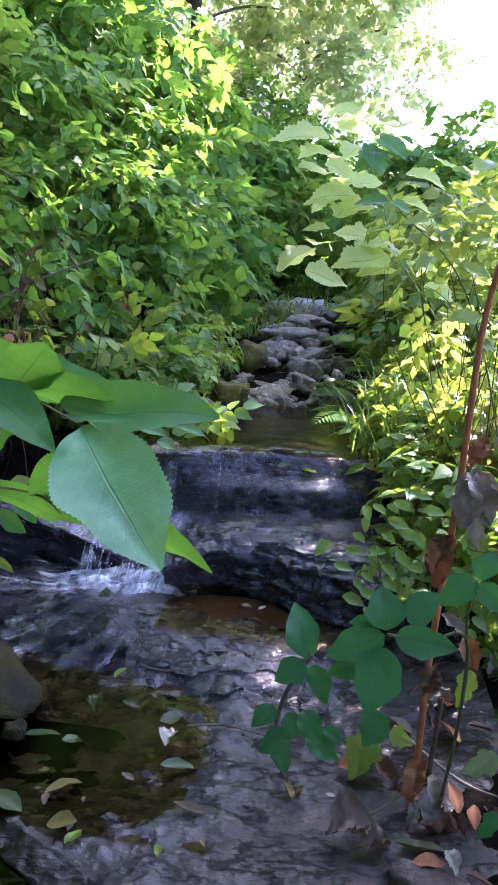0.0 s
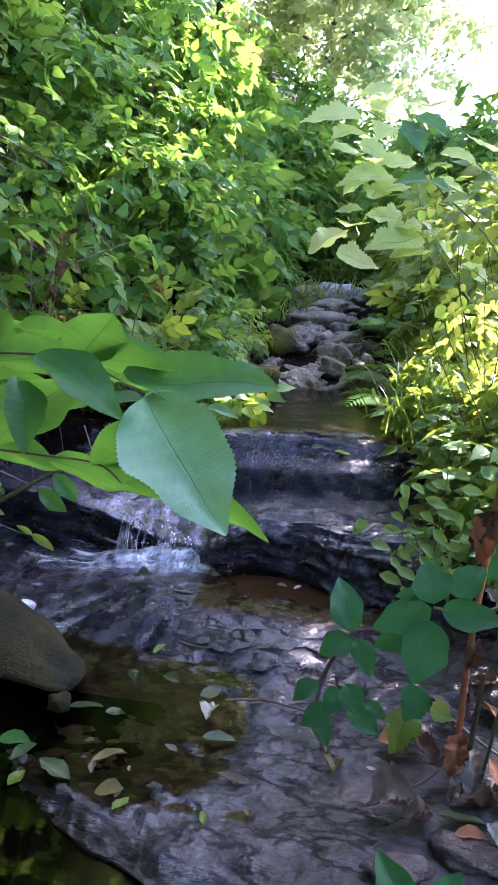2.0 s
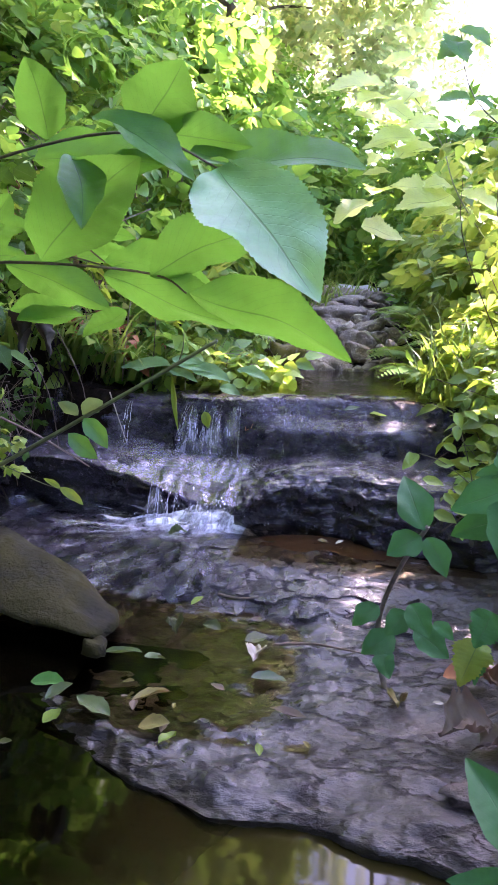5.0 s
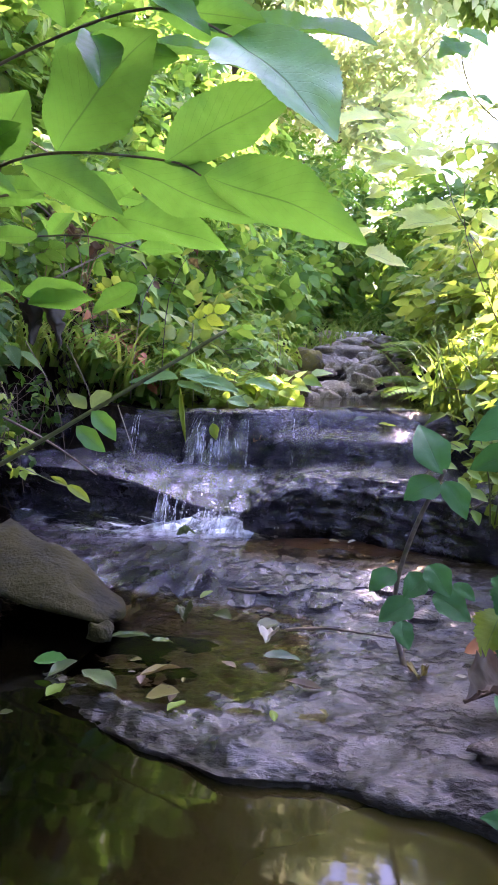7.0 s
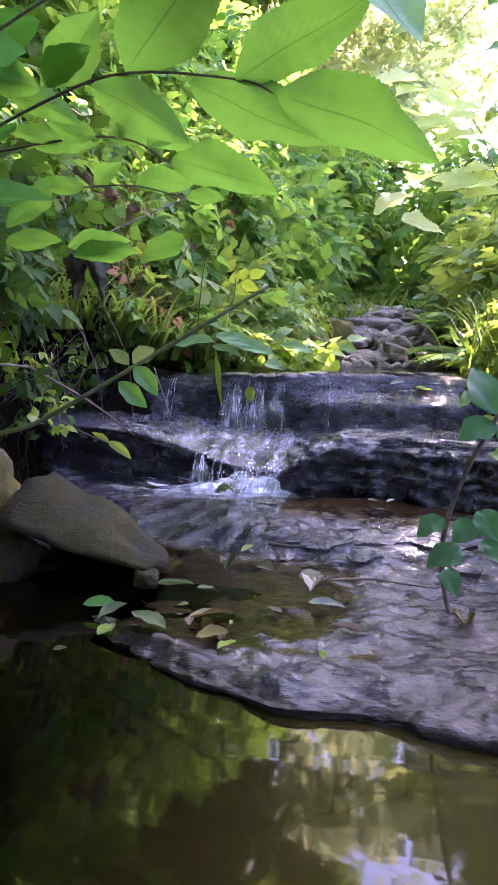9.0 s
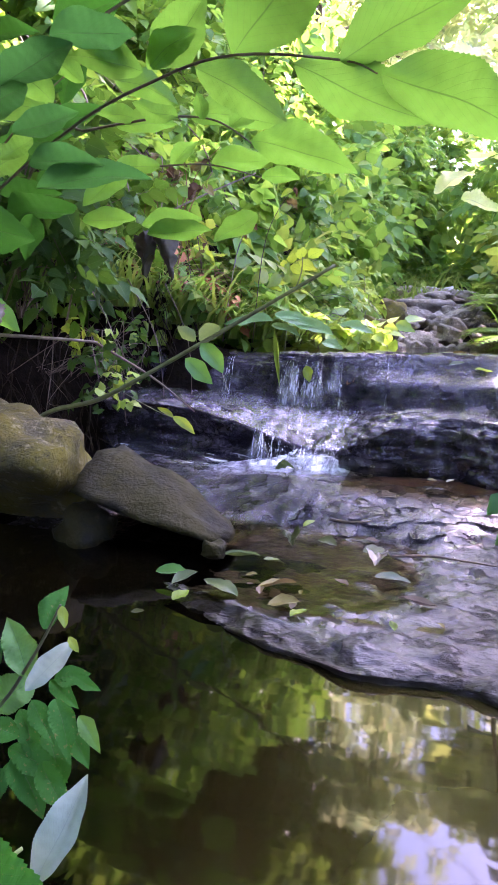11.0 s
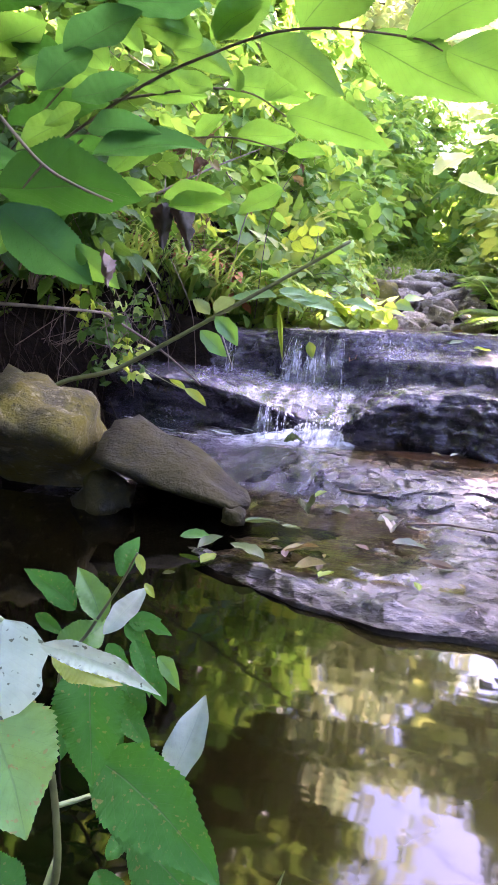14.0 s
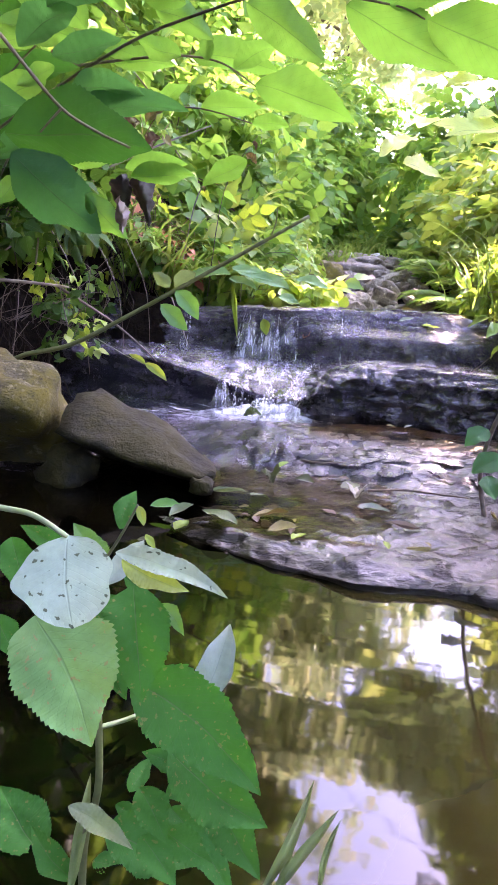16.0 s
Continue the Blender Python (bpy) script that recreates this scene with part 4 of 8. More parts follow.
bush("shrub", (-0.85, 3.9, gz(-0.85, 3.9)), [(-0.72, 3.8, 1.10, 0.42, 0.45, 0.45), (-0.55, 3.6, 0.80, 0.22, 0.3, 0.22), (-1.1, 3.9, 1.6, 0.5, 0.5, 0.45)],
     [(TRI, 501, (0.049, 0.099)), (SPRAY, 651, (0.095, 0.176))], "leafy shrub leaning over the stream", M_LEAF, 4, 46, 0.0045, group=LB)
bush("shrub", (-1.7, 3.2, gz(-1.7, 3.2)), [(-1.5, 3.2, 1.55, 0.55, 0.6, 0.55), (-1.9, 3.0, 1.9, 0.6, 0.6, 0.6)],
     [(SPRAY, 868, (0.108, 0.189)), (SPRAY_LONG, 300, (0.10, 0.16))], "broad green shrub high on the bank", M_LEAF, 5, 46, 0.0045, group=LB)
bush("shrub", (-1.4, 4.7, gz(-1.4, 4.7)), [(-1.05, 4.7, 1.7, 0.6, 0.6, 0.6), (-0.75, 4.9, 1.15, 0.42, 0.5, 0.4), (-1.5, 4.6, 2.3, 0.7, 0.6, 0.6)],
     [(SPRAY, 1374, (0.121, 0.216))], "green shrub catching some sun", M_LEAF, 6, 46, 0.0045, group=LB)
bush("shrub", (-2.6, 4.6, gz(-2.6, 4.6)), [(-2.3, 4.6, 2.6, 0.9, 0.8, 0.9), (-3.0, 4.4, 3.2, 0.9, 0.9, 1.0)],
     [(SPRAY, 1230, (0.135, 0.243))], "yellow-green shrub high on the slope", M_LEAF, 7, 46, 0.0045, group=LB)
bush("shrub", (-0.9, 6.3, gz(-0.9, 6.3)), [(-0.75, 6.2, 1.7, 0.6, 0.6, 0.7), (-0.4, 6.6, 1.5, 0.4, 0.5, 0.5)],
     [(SPRAY, 940, (0.121, 0.230))], "dark green shrub in the shaded hollow", M_LEAF, 8, 46, 0.0045, group=LB)

RB = "plants on the low creek bank"
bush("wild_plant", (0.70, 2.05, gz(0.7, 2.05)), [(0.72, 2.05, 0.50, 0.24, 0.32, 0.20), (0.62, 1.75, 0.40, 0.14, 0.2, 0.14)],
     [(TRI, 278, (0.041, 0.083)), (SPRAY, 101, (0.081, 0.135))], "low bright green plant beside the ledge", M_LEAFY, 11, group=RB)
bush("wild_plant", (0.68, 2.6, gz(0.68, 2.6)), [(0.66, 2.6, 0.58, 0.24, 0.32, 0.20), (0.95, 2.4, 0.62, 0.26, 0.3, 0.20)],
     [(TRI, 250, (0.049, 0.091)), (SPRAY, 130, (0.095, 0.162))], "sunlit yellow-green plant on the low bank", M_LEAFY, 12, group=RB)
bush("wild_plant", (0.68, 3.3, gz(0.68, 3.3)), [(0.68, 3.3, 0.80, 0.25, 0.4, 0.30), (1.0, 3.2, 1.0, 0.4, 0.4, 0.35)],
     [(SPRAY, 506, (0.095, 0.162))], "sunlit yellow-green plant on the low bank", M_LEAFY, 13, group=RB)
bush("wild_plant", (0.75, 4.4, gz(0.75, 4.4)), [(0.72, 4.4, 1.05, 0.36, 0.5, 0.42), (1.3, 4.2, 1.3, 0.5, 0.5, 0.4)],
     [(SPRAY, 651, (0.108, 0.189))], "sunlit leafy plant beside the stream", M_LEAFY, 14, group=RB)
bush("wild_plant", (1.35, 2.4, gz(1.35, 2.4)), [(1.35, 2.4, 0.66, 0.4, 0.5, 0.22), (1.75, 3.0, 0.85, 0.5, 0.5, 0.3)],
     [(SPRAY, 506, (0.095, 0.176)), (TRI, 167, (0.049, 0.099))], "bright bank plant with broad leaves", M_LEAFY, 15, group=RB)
bush("wild_plant", (0.7, 6.0, gz(0.7, 6.0)), [(0.6, 6.0, 1.5, 0.42, 0.6, 0.6), (1.1, 6.0, 1.7, 0.5, 0.6, 0.6)],
     [(SPRAY, 723, (0.121, 0.216))], "green shrub at the head of the hollow", M_LEAF, 16, group=RB)


def tree(base, height, spread, crown_at, n, seed, label, mat, size=(0.16, 0.30), trunk_r=0.07, lean=(0, 0)):
    r = np.random.default_rng(seed)
    ob = thing("tree", base, label, "tree", "trees round the hollow")
    b = np.array(base)
    top = b + [lean[0], lean[1], height]
    limbs, blobs = [tube([b, b * 0.5 + top * 0.5 + [0.05, 0, 0], top], trunk_r, 8, 0.35)], []
    for i in range(11):
        t = 0.35 + 0.6 * i / 11
        p = b * (1 - t) + top * t
        a = 2.4 * i + r.random()
        q = p + np.array([math.cos(a), math.sin(a), 0.35]) * spread * r.uniform(0.5, 0.95)
        limbs.append(tube([p, (p + q) / 2 + [0, 0, 0.1], q], trunk_r * 0.35, 6, 0.3))
        blobs.append((*q, *(spread * r.uniform(0.28, 0.5, 3) * [1, 1, 0.75])))
    blobs.append((*top, spread * 0.5, spread * 0.5, spread * 0.5))
    v, f, _ = join(limbs)
    part("trunk", (v, f), M_BARK, ob)
    tagged(part("crown", foliage(r, n, blobs, SPRAY, size, 0.8, 0.6, 0.4, 0.6), mat, ob), kind="stuff")
    return ob


tree((-1.6, 8.0, gz(-1.6, 8.0)), 3.6, 1.7, 0.5, 1500, 21, "slender tree with haze-paled green leaves behind the thicket", M_LEAFPALE, (0.12, 0.24))
tree((-0.5, 9.5, gz(-0.5, 9.5)), 2.9, 1.3, 0.5, 1150, 22, "haze-paled grey-green tree at the head of the hollow", M_LEAFPALE, (0.12, 0.24))
tree((-3.6, 7.0, gz(-3.6, 7.0)), 4.2, 2.0, 0.5, 2000, 23, "leafy tree on the slope in full sun", M_LEAFY)
tree((-3.2, 11.0, gz(-3.2, 11.0)), 5.0, 2.4, 0.5, 1300, 24, "tall leafy tree on the far slope", M_LEAFPALE, (0.20, 0.36))
tree((-1.2, 13.0, gz(-1.2, 13.0)), 3.0, 1.8, 0.5, 800, 25, "hazy tree on the far slope", M_LEAFPALE, (0.20, 0.36))


def overhang(base, height, blobs, n, seed, label, size=(0.22, 0.38), trunk_r=0.09, mat=None, gaps=()):
    """A tree whose boughs reach over the stream; gaps: places below that the sun reaches through the crown, with a width."""
    r = np.random.default_rng(seed)
    ob = thing("tree", base, label, "tree", "trees round the hollow")
    b = np.array(base)
    top = b + [0.0, 0.0, height]
    limbs = [tube([b, b * 0.5 + top * 0.5 + [0.08, 0.05, 0], top], trunk_r, 9, 0.5)]
    for q in blobs:
        c = np.array(q[:3])
        limbs.append(tube([b * 0.3 + top * 0.7, (top + c) / 2 + [0, 0, 0.25], c], trunk_r * 0.4, 6, 0.3))
    v, f, _ = join(limbs)
    part("trunk", (v, f), M_BARK, ob)
    way = np.array(SUN_DIR)

    def open_sky(p):
        ok = np.ones(len(p), bool)
        for c, width in gaps:
            d = p - np.array(c)
            ok &= np.linalg.norm(d - (d @ way)[:, None] * way, axis=1) > width
        return ok

    tagged(part("crown", foliage(r, n, blobs, SPRAY, size, 0.9, 0.7, 0.3, 0.5, open_sky), mat or M_LEAFFAR, ob), kind="stuff")
    return ob


# unseen crown placed to keep sun off the creek; gaps light chosen plants
overhang((3.6, 4.6, gz(3.6, 4.6)), 5.0, [(1.9, 3.4, 4.9, 0.7, 0.8, 0.4), (1.9, 4.2, 5.0, 0.6, 0.8, 0.4), (1.7, 4.6, 5.1, 0.6, 0.8, 0.4),
                                         (1.7, 5.5, 5.3, 0.5, 0.6, 0.35), (1.6, 2.6, 4.8, 0.7, 0.7, 0.4), (2.2, 2.4, 4.6, 0.7, 0.8, 0.4), (2.1, 7.0, 5.3, 0.4, 0.8, 0.3), (2.25, 3.45, 4.9, 0.5, 0.6, 0.35), (2.5, 2.9, 4.8, 0.5, 0.6, 0.35), (2.88, 3.85, 4.9, 0.16, 0.16, 0.12), (2.38, 5.0, 5.1, 0.17, 0.18, 0.14), (2.3, 5.9, 5.2, 0.3, 0.3, 0.25)], 8600, 31, "leafy tree out of view, added to keep the sun off the creek", (0.16, 0.28), gaps=[((0.10, 2.74, 1.55), 0.25), ((0.32, 2.80, 1.55), 0.26), ((0.90, 2.0, 0.70), 0.24), ((0.72, 2.5, 0.70), 0.21), ((0.66, 3.0, 0.80), 0.36), ((0.9, 4.3, 1.25), 0.5), ((1.0, 3.2, 1.05), 0.35), ((-0.9, 3.0, 1.3), 0.35)])
# boughs overhead, never in view, added to cut skylight on the left
overhang((-2.6, -0.6, gz(-2.6, -0.6)), 3.6, [(-1.8, -0.4, 3.0, 0.8, 0.9, 0.7), (-1.4, 0.7, 2.9, 0.7, 0.8, 0.6), (-2.4, 1.2, 3.0, 0.8, 0.9, 0.7), (-0.7, -0.7, 3.2, 0.8, 0.8, 0.5), (-2.8, 0.0, 2.2, 0.8, 1.0, 0.9),
                                            (-0.3, 0.1, 3.5, 0.8, 0.7, 0.35), (-0.9, 1.3, 3.4, 0.7, 0.7, 0.35), (-1.3, 0.0, 2.2, 0.7, 0.8, 0.4), (-1.1, -1.1, 2.3, 0.8, 0.7, 0.6), (-1.7, 1.6, 2.6, 0.6, 0.6, 0.4), (-1.5, 2.4, 3.2, 0.6, 0.6, 0.35), (-1.0, 0.75, 1.95, 0.34, 0.4, 0.15), (-1.1, 0.2, 1.8, 0.4, 0.4, 0.2), (-0.52, 0.62, 2.15, 0.34, 0.36, 0.12), (-0.48, 0.15, 2.1, 0.3, 0.3, 0.12)],
         11000, 32, "leafy tree out of view on the steep bank, added to darken the pool")
# added behind the camera as a screen against the sky
overhang((0.6, -2.8, gz(0.6, -2.8)), 3.4, [(0.4, -2.2, 2.8, 1.0, 0.8, 0.8), (-0.9, -2.2, 2.4, 0.9, 0.8, 0.9), (1.6, -2.0, 2.6, 0.9, 0.9, 0.9)],
         2200, 33, "leafy tree out of view behind the pool, added to block sky")
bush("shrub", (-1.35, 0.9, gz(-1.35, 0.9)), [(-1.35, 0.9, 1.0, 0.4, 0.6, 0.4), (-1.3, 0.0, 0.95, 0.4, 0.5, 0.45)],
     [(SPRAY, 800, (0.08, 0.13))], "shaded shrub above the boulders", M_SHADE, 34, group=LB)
# unseen hedge that screens low sky on the right
bush("wild_plant", (1.15, 0.9, gz(1.15, 0.9)), [(1.15, 0.9, 0.55, 0.3, 0.5, 0.3), (1.2, -0.1, 0.55, 0.3, 0.5, 0.35)],
     [(SPRAY, 500, (0.07, 0.12))], "leafy plant out of view beside the pool, added to block low sky", M_LEAF, 35, group=RB)
# the last two boughs are unseen, added to shade the slope's shrubs
overhang((-2.2, 6.6, gz(-2.2, 6.6)), 5.2, [(-1.7, 6.5, 4.4, 0.9, 0.7, 0.8), (-2.2, 6.4, 5.6, 0.9, 0.8, 0.8), (-1.0, 6.8, 5.4, 0.7, 0.6, 0.6), (-3.0, 6.2, 4.6, 1.0, 0.9, 1.0), (-1.3, 6.7, 6.2, 0.8, 0.7, 0.6), (-1.5, 5.6, 4.6, 0.6, 0.5, 0.3), (-2.3, 5.4, 4.7, 0.6, 0.5, 0.3)],
         4400, 37, "tall leafy tree on the slope upstream", (0.16, 0.30))
bush("shrub", (-0.2, 7.4, gz(-0.2, 7.4)), [(-0.1, 7.3, 1.9, 0.75, 0.4, 0.65), (-0.9, 7.6, 2.3, 0.7, 0.5, 0.7), (0.5, 7.7, 1.8, 0.5, 0.4, 0.5)],
     [(SPRAY, 1500, (0.10, 0.18))], "dark green shrub closing the hollow", M_LEAF, 38, group=LB)
overhang((2.7, 7.0, gz(2.7, 7.0)), 4.4, [(-0.35, 6.0, 3.85, 0.5, 0.4, 0.36), (0.45, 6.1, 3.90, 0.55, 0.4, 0.38), (1.1, 6.2, 4.05, 0.42, 0.35, 0.42), (1.95, 7.0, 2.7, 0.32, 0.4, 0.6), (2.1, 7.0, 3.7, 0.4, 0.4, 0.6)],
         650, 39, "sunlit pale green tree arching over the stream", (0.12, 0.24), 0.025, M_LEAFPALE)

overhang((3.4, 9.6, gz(3.4, 9.6)), 4.2, [(0.55, 8.3, 3.0, 0.55, 0.4, 0.3), (-0.1, 8.5, 3.5, 0.6, 0.4, 0.35), (0.3, 9.0, 4.3, 0.6, 0.5, 0.5), (0.95, 8.6, 3.7, 0.4, 0.4, 0.4), (0.9, 9.4, 5.0, 0.5, 0.5, 0.5)],
         330, 40, "haze-paled leafy tree at the head of the hollow", (0.14, 0.24), 0.02, M_LEAFPALE)
# crown kept above the view, there to shade hollow and thicket
overhang((4.2, 8.2, gz(4.2, 8.2)), 6.6, [(1.85, 7.2, 5.2, 0.5, 0.5, 0.3), (1.40, 8.2, 5.2, 0.5, 0.5, 0.3), (0.95, 9.0, 5.6, 0.35, 0.4, 0.25), (1.95, 8.2, 5.8, 0.5, 0.5, 0.3), (1.25, 8.2, 4.7, 0.35, 0.4, 0.2), (1.75, 7.5, 4.7, 0.4, 0.4, 0.25), (1.75, 7.2, 7.9, 0.5, 0.4, 0.25)],
         2900, 42, "tall leafy tree out of view, added to shade the hollow", (0.16, 0.28), gaps=[((0.9, 4.3, 1.25), 0.5)])

# unseen tree that stops sky from the right reaching the steep bank
overhang((2.9, 0.4, gz(2.9, 0.4)), 2.6, [(2.1, 0.5, 1.5, 0.5, 0.7, 0.7), (2.2, -0.5, 1.7, 0.6, 0.7, 0.8), (2.3, 1.5, 1.3, 0.4, 0.5, 0.5), (1.7, -1.2, 1.6, 0.6, 0.6, 0.8)],
         2400, 43, "leafy tree out of view on the low bank, added to block side light", (0.16, 0.28), 0.07)

# ---- plants near the camera: materials and leaf shapes ----
M_HERO = leaf_material("toothed_leaf", [(0.03, 0.16, 0.035), (0.048, 0.21, 0.045), (0.070, 0.25, 0.055)], (0.165, 0.42, 0.035), 0.42, 0.4, 0.2, 0.45)
M_VINE = leaf_material("dull_vine_leaf", [(0.012, 0.090, 0.030), (0.022, 0.130, 0.040), (0.040, 0.165, 0.048)], (0.07, 0.32, 0.05), 0.5, 0.22, 0.15, 0.3)
M_PALELEAF = leaf_material("pale_green_leaf", [(0.09, 0.15, 0.05), (0.14, 0.20, 0.08)], (0.25, 0.38, 0.10), 0.45, 0.5, 0.3, 0.3)
M_YELLOWG = leaf_material("yellow_green_leaf", [(0.14, 0.26, 0.03), (0.22, 0.32, 0.04)], (0.4, 0.55, 0.04), 0.45, 0.5, 0.3, 0.45)
M_WHITEBACK = leaf_material("white_backed_leaf", [(0.33, 0.44, 0.31), (0.39, 0.50, 0.36)], (0.33, 0.46, 0.26), 0.6, 0.2, -0.3, 0.2, (0.03, 0.045, 0.03))
M_GREYBACK = leaf_material("grey_backed_leaf", [(0.22, 0.29, 0.22), (0.27, 0.34, 0.26)], (0.25, 0.36, 0.18), 0.65, 0.15, -0.25, 0.2)
M_WEED = leaf_material("dark_weed_leaf", [(0.005, 0.070, 0.012), (0.010, 0.105, 0.018), (0.024, 0.145, 0.026)], (0.045, 0.32, 0.022), 0.62, 0.07, 0.22, 0.3, (0.16, 0.15, 0.04))
M_PALEWEED = leaf_material("pale_mottled_leaf", [(0.11, 0.30, 0.085), (0.14, 0.34, 0.11)], (0.22, 0.44, 0.06), 0.6, 0.18, 0.25, 0.3, (0.30, 0.20, 0.09))
# toothed leaf brightened to mint for the sky's sheen on its top
M_MINT = leaf_material("sky_sheen_leaf", [(0.12, 0.37, 0.15), (0.15, 0.42, 0.18)], (0.22, 0.46, 0.06), 0.42, 0.7, 0.4, 0.35)
M_OLIVE = leaf_material("sodden_olive_leaf", [(0.035, 0.05, 0.012), (0.07, 0.085, 0.02)], (0.15, 0.2, 0.04), 0.4, 0.5, 0.2, 0.15, (0.05, 0.03, 0.01))
M_SODDEN = leaf_material("sodden_green_leaf", [(0.050, 0.085, 0.030), (0.080, 0.120, 0.045)], (0.15, 0.25, 0.06), 0.35, 0.5, 0.2, 0.2, (0.10, 0.09, 0.03))
M_BROAD = leaf_material("mint_broad_leaf", [(0.10, 0.26, 0.10), (0.15, 0.32, 0.14)], (0.25, 0.45, 0.12), 0.5, 0.4, 0.2, 0.35)
M_JEWEL = leaf_material("bright_small_leaf", [(0.08, 0.21, 0.045), (0.14, 0.29, 0.055), (0.22, 0.34, 0.06)], (0.36, 0.52, 0.05), 0.42, 0.5, 0.2, 0.4)
# leaf colour paled to stand in for direct sun
M_SUNLEAF = leaf_material("sun_paled_broad_leaf", [(0.36, 0.47, 0.15), (0.48, 0.57, 0.22)], (0.78, 0.88, 0.22), 0.45, 0.4, 0.15, 0.65)
M_DRYRED = leaf_material("rust_dry_leaf", [(0.28, 0.11, 0.05), (0.40, 0.18, 0.09)], (0.35, 0.13, 0.05), 0.7, 0.2, 0.0, 0.15)
M_DRYBROWN = leaf_material("brown_dry_leaf", [(0.09, 0.055, 0.035), (0.16, 0.10, 0.065)], (0.2, 0.1, 0.05), 0.7, 0.2, 0.0, 0.15)
M_DRYGREY = leaf_material("grey_dry_leaf", [(0.26, 0.22, 0.18), (0.42, 0.37, 0.31)], (0.2, 0.17, 0.13), 0.75, 0.2, 0.0, 0.12)
M_DRYDARK = leaf_material("blackened_dry_leaf", [(0.022, 0.024, 0.017), (0.055, 0.056, 0.042)], (0.05, 0.03, 0.02), 0.8, 0.15, 0.0, 0.1)
M_DRYPALE = leaf_material("pale_dry_leaf", [(0.42, 0.38, 0.31), (0.52, 0.48, 0.40)], (0.4, 0.33, 0.22), 0.7, 0.2, 0.0, 0.15)
M_DRYPINK = leaf_material("pinkish_dry_leaf", [(0.11, 0.085, 0.062), (0.17, 0.130, 0.098)], (0.3, 0.18, 0.13), 0.65, 0.3, 0.0, 0.12)
M_TANLEAF = leaf_material("tan_fallen_leaf", [(0.12, 0.108, 0.026), (0.18, 0.155, 0.045)], (0.4, 0.25, 0.08), 0.5, 0.4, 0.25, 0.15, (0.10, 0.06, 0.03))
M_PALESTEM = plain_material("pale_green_stem", (0.16, 0.24, 0.10), (0.26, 0.34, 0.15), 60, 0.5, 0.2, 0.001)
M_DRYSTALK = plain_material("rusty_stalk", (0.16, 0.075, 0.035), (0.30, 0.17, 0.09), 70, 0.7, 0.3, 0.001)
M_STRAW = plain_material("dry_straw", (0.34, 0.20, 0.08), (0.58, 0.40, 0.19), 60, 0.7, 0.3, 0.001)
M_DEADWOOD = plain_material("dead_wood", (0.13, 0.10, 0.075), (0.30, 0.25, 0.19), 80, 0.8, 0.5, 0.002, (1, 1, 1))

ELM = leaf_geo(64, 3, 1.0, 0.18, 0.09, 32, 0.04, 0.43, 0.003)
WEEDL = leaf_geo(104, 5, 1.0, 0.20, 0.18, 26, 0.038, 0.38, 0.022, power=0.95)
ROUND = leaf_geo(20, 3, 1.0, 0.10, 0.10, 0, 0.0, 0.48, 0.006, power=0.55)
VINE = leaf_geo(16, 3, 1.0, 0.14, 0.10, 0, 0.0, 0.40, 0.006)
SMALL = leaf_geo(10, 2, 1.0, 0.22, 0.14, 0, 0.0, 0.45)
LOBED = leaf_geo(40, 3, 1.0, 0.20, 0.16, 13, 0.12, 0.34, 0.003, 3)
CURLED = leaf_geo(24, 5, 1.0, 0.9, 0.25, 7, 0.12, 0.5, 0.035)
leaf_count = 0


def leaf_shape(base, tip, width, face, style, seed, bend=0.05):
    r = np.random.default_rng(1000 + seed)
    v, f, uv = style
    v = v * [width * r.uniform(0.95, 1.05), 1, 1]
    a, b, c = r.uniform(-1, 1, 3)
    v = v.copy()
    v[:, 2] += bend * (a * v[:, 0] * v[:, 1] * 3 + b * np.sin(3 * v[:, 1] + c) * 0.5 + 0.4 * np.sin(14 * v[:, 1] + 9 * v[:, 0] + 5 * c) * np.abs(v[:, 0]))
    v[:, 0] += 0.06 * c * np.sin(math.pi * v[:, 1])
    v[:, 0] *= 1 + 0.07 * np.sin(7 * v[:, 1] + 6 * a + 2 * np.sign(v[:, 0])) + 0.05 * np.sin(17 * v[:, 1] + 9 * b - np.sign(v[:, 0]))
    v[:, 2] += bend * 0.35 * np.sin(8 * v[:, 1] + 11 * v[:, 0] + 4 * b) * np.sin(10 * v[:, 0] + 3 * a)
    if style is CURLED:
        v = v + 0.11 * np.stack([fnoise(v * [2.2, 2.2, 1], 1.6, 4, seed * 1.7 + k) for k in (0.0, 31.0, 67.0)], -1) * [1.0, 0.6, 1.3]
    base, tip = np.array(base, float), np.array(tip, float)
    way = tip - base
    rot = frames(np.array([face], float), way[None])
    rot = rot if np.linalg.norm(rot) > 0.5 else frames(np.array([[0.1, 0.2, 1.0]]), way[None])
    return place((v, f, uv), rot, base[None], np.array([np.linalg.norm(way)]))


def leaf_on(parent, base, tip, width, face, mat, style, name="leaf", label=""):
    """One leaf as a part, from its stalk to its tip, its upper side towards face."""
    global leaf_count
    leaf_count += 1
    return part(name, leaf_shape(base, tip, width, face, style, leaf_count, 0.26 if style is CURLED else 0.09), mat, parent, label)



bough = thing("leafy_branch", (-0.750, 0.850, 0.600), "overhanging branch with large toothed green leaves", "branch", "branches over the pool")
part("stem", tube([(-0.950, 1.000, 0.450), (-0.620, 0.800, 0.620), (-0.360, 0.660, 0.712), (-0.220, 0.600, 0.742), (-0.125, 0.560, 0.745), (-0.026, 0.570, 0.738), (0.008, 0.562, 0.722)], 0.0023, 7, 0.35), M_TWIG, bough)
leaf_on(bough, (-0.130, 0.570, 0.749), (-0.017, 0.500, 0.799), 0.58, (-0.24, 0.72, 0.65), M_HERO, ELM)
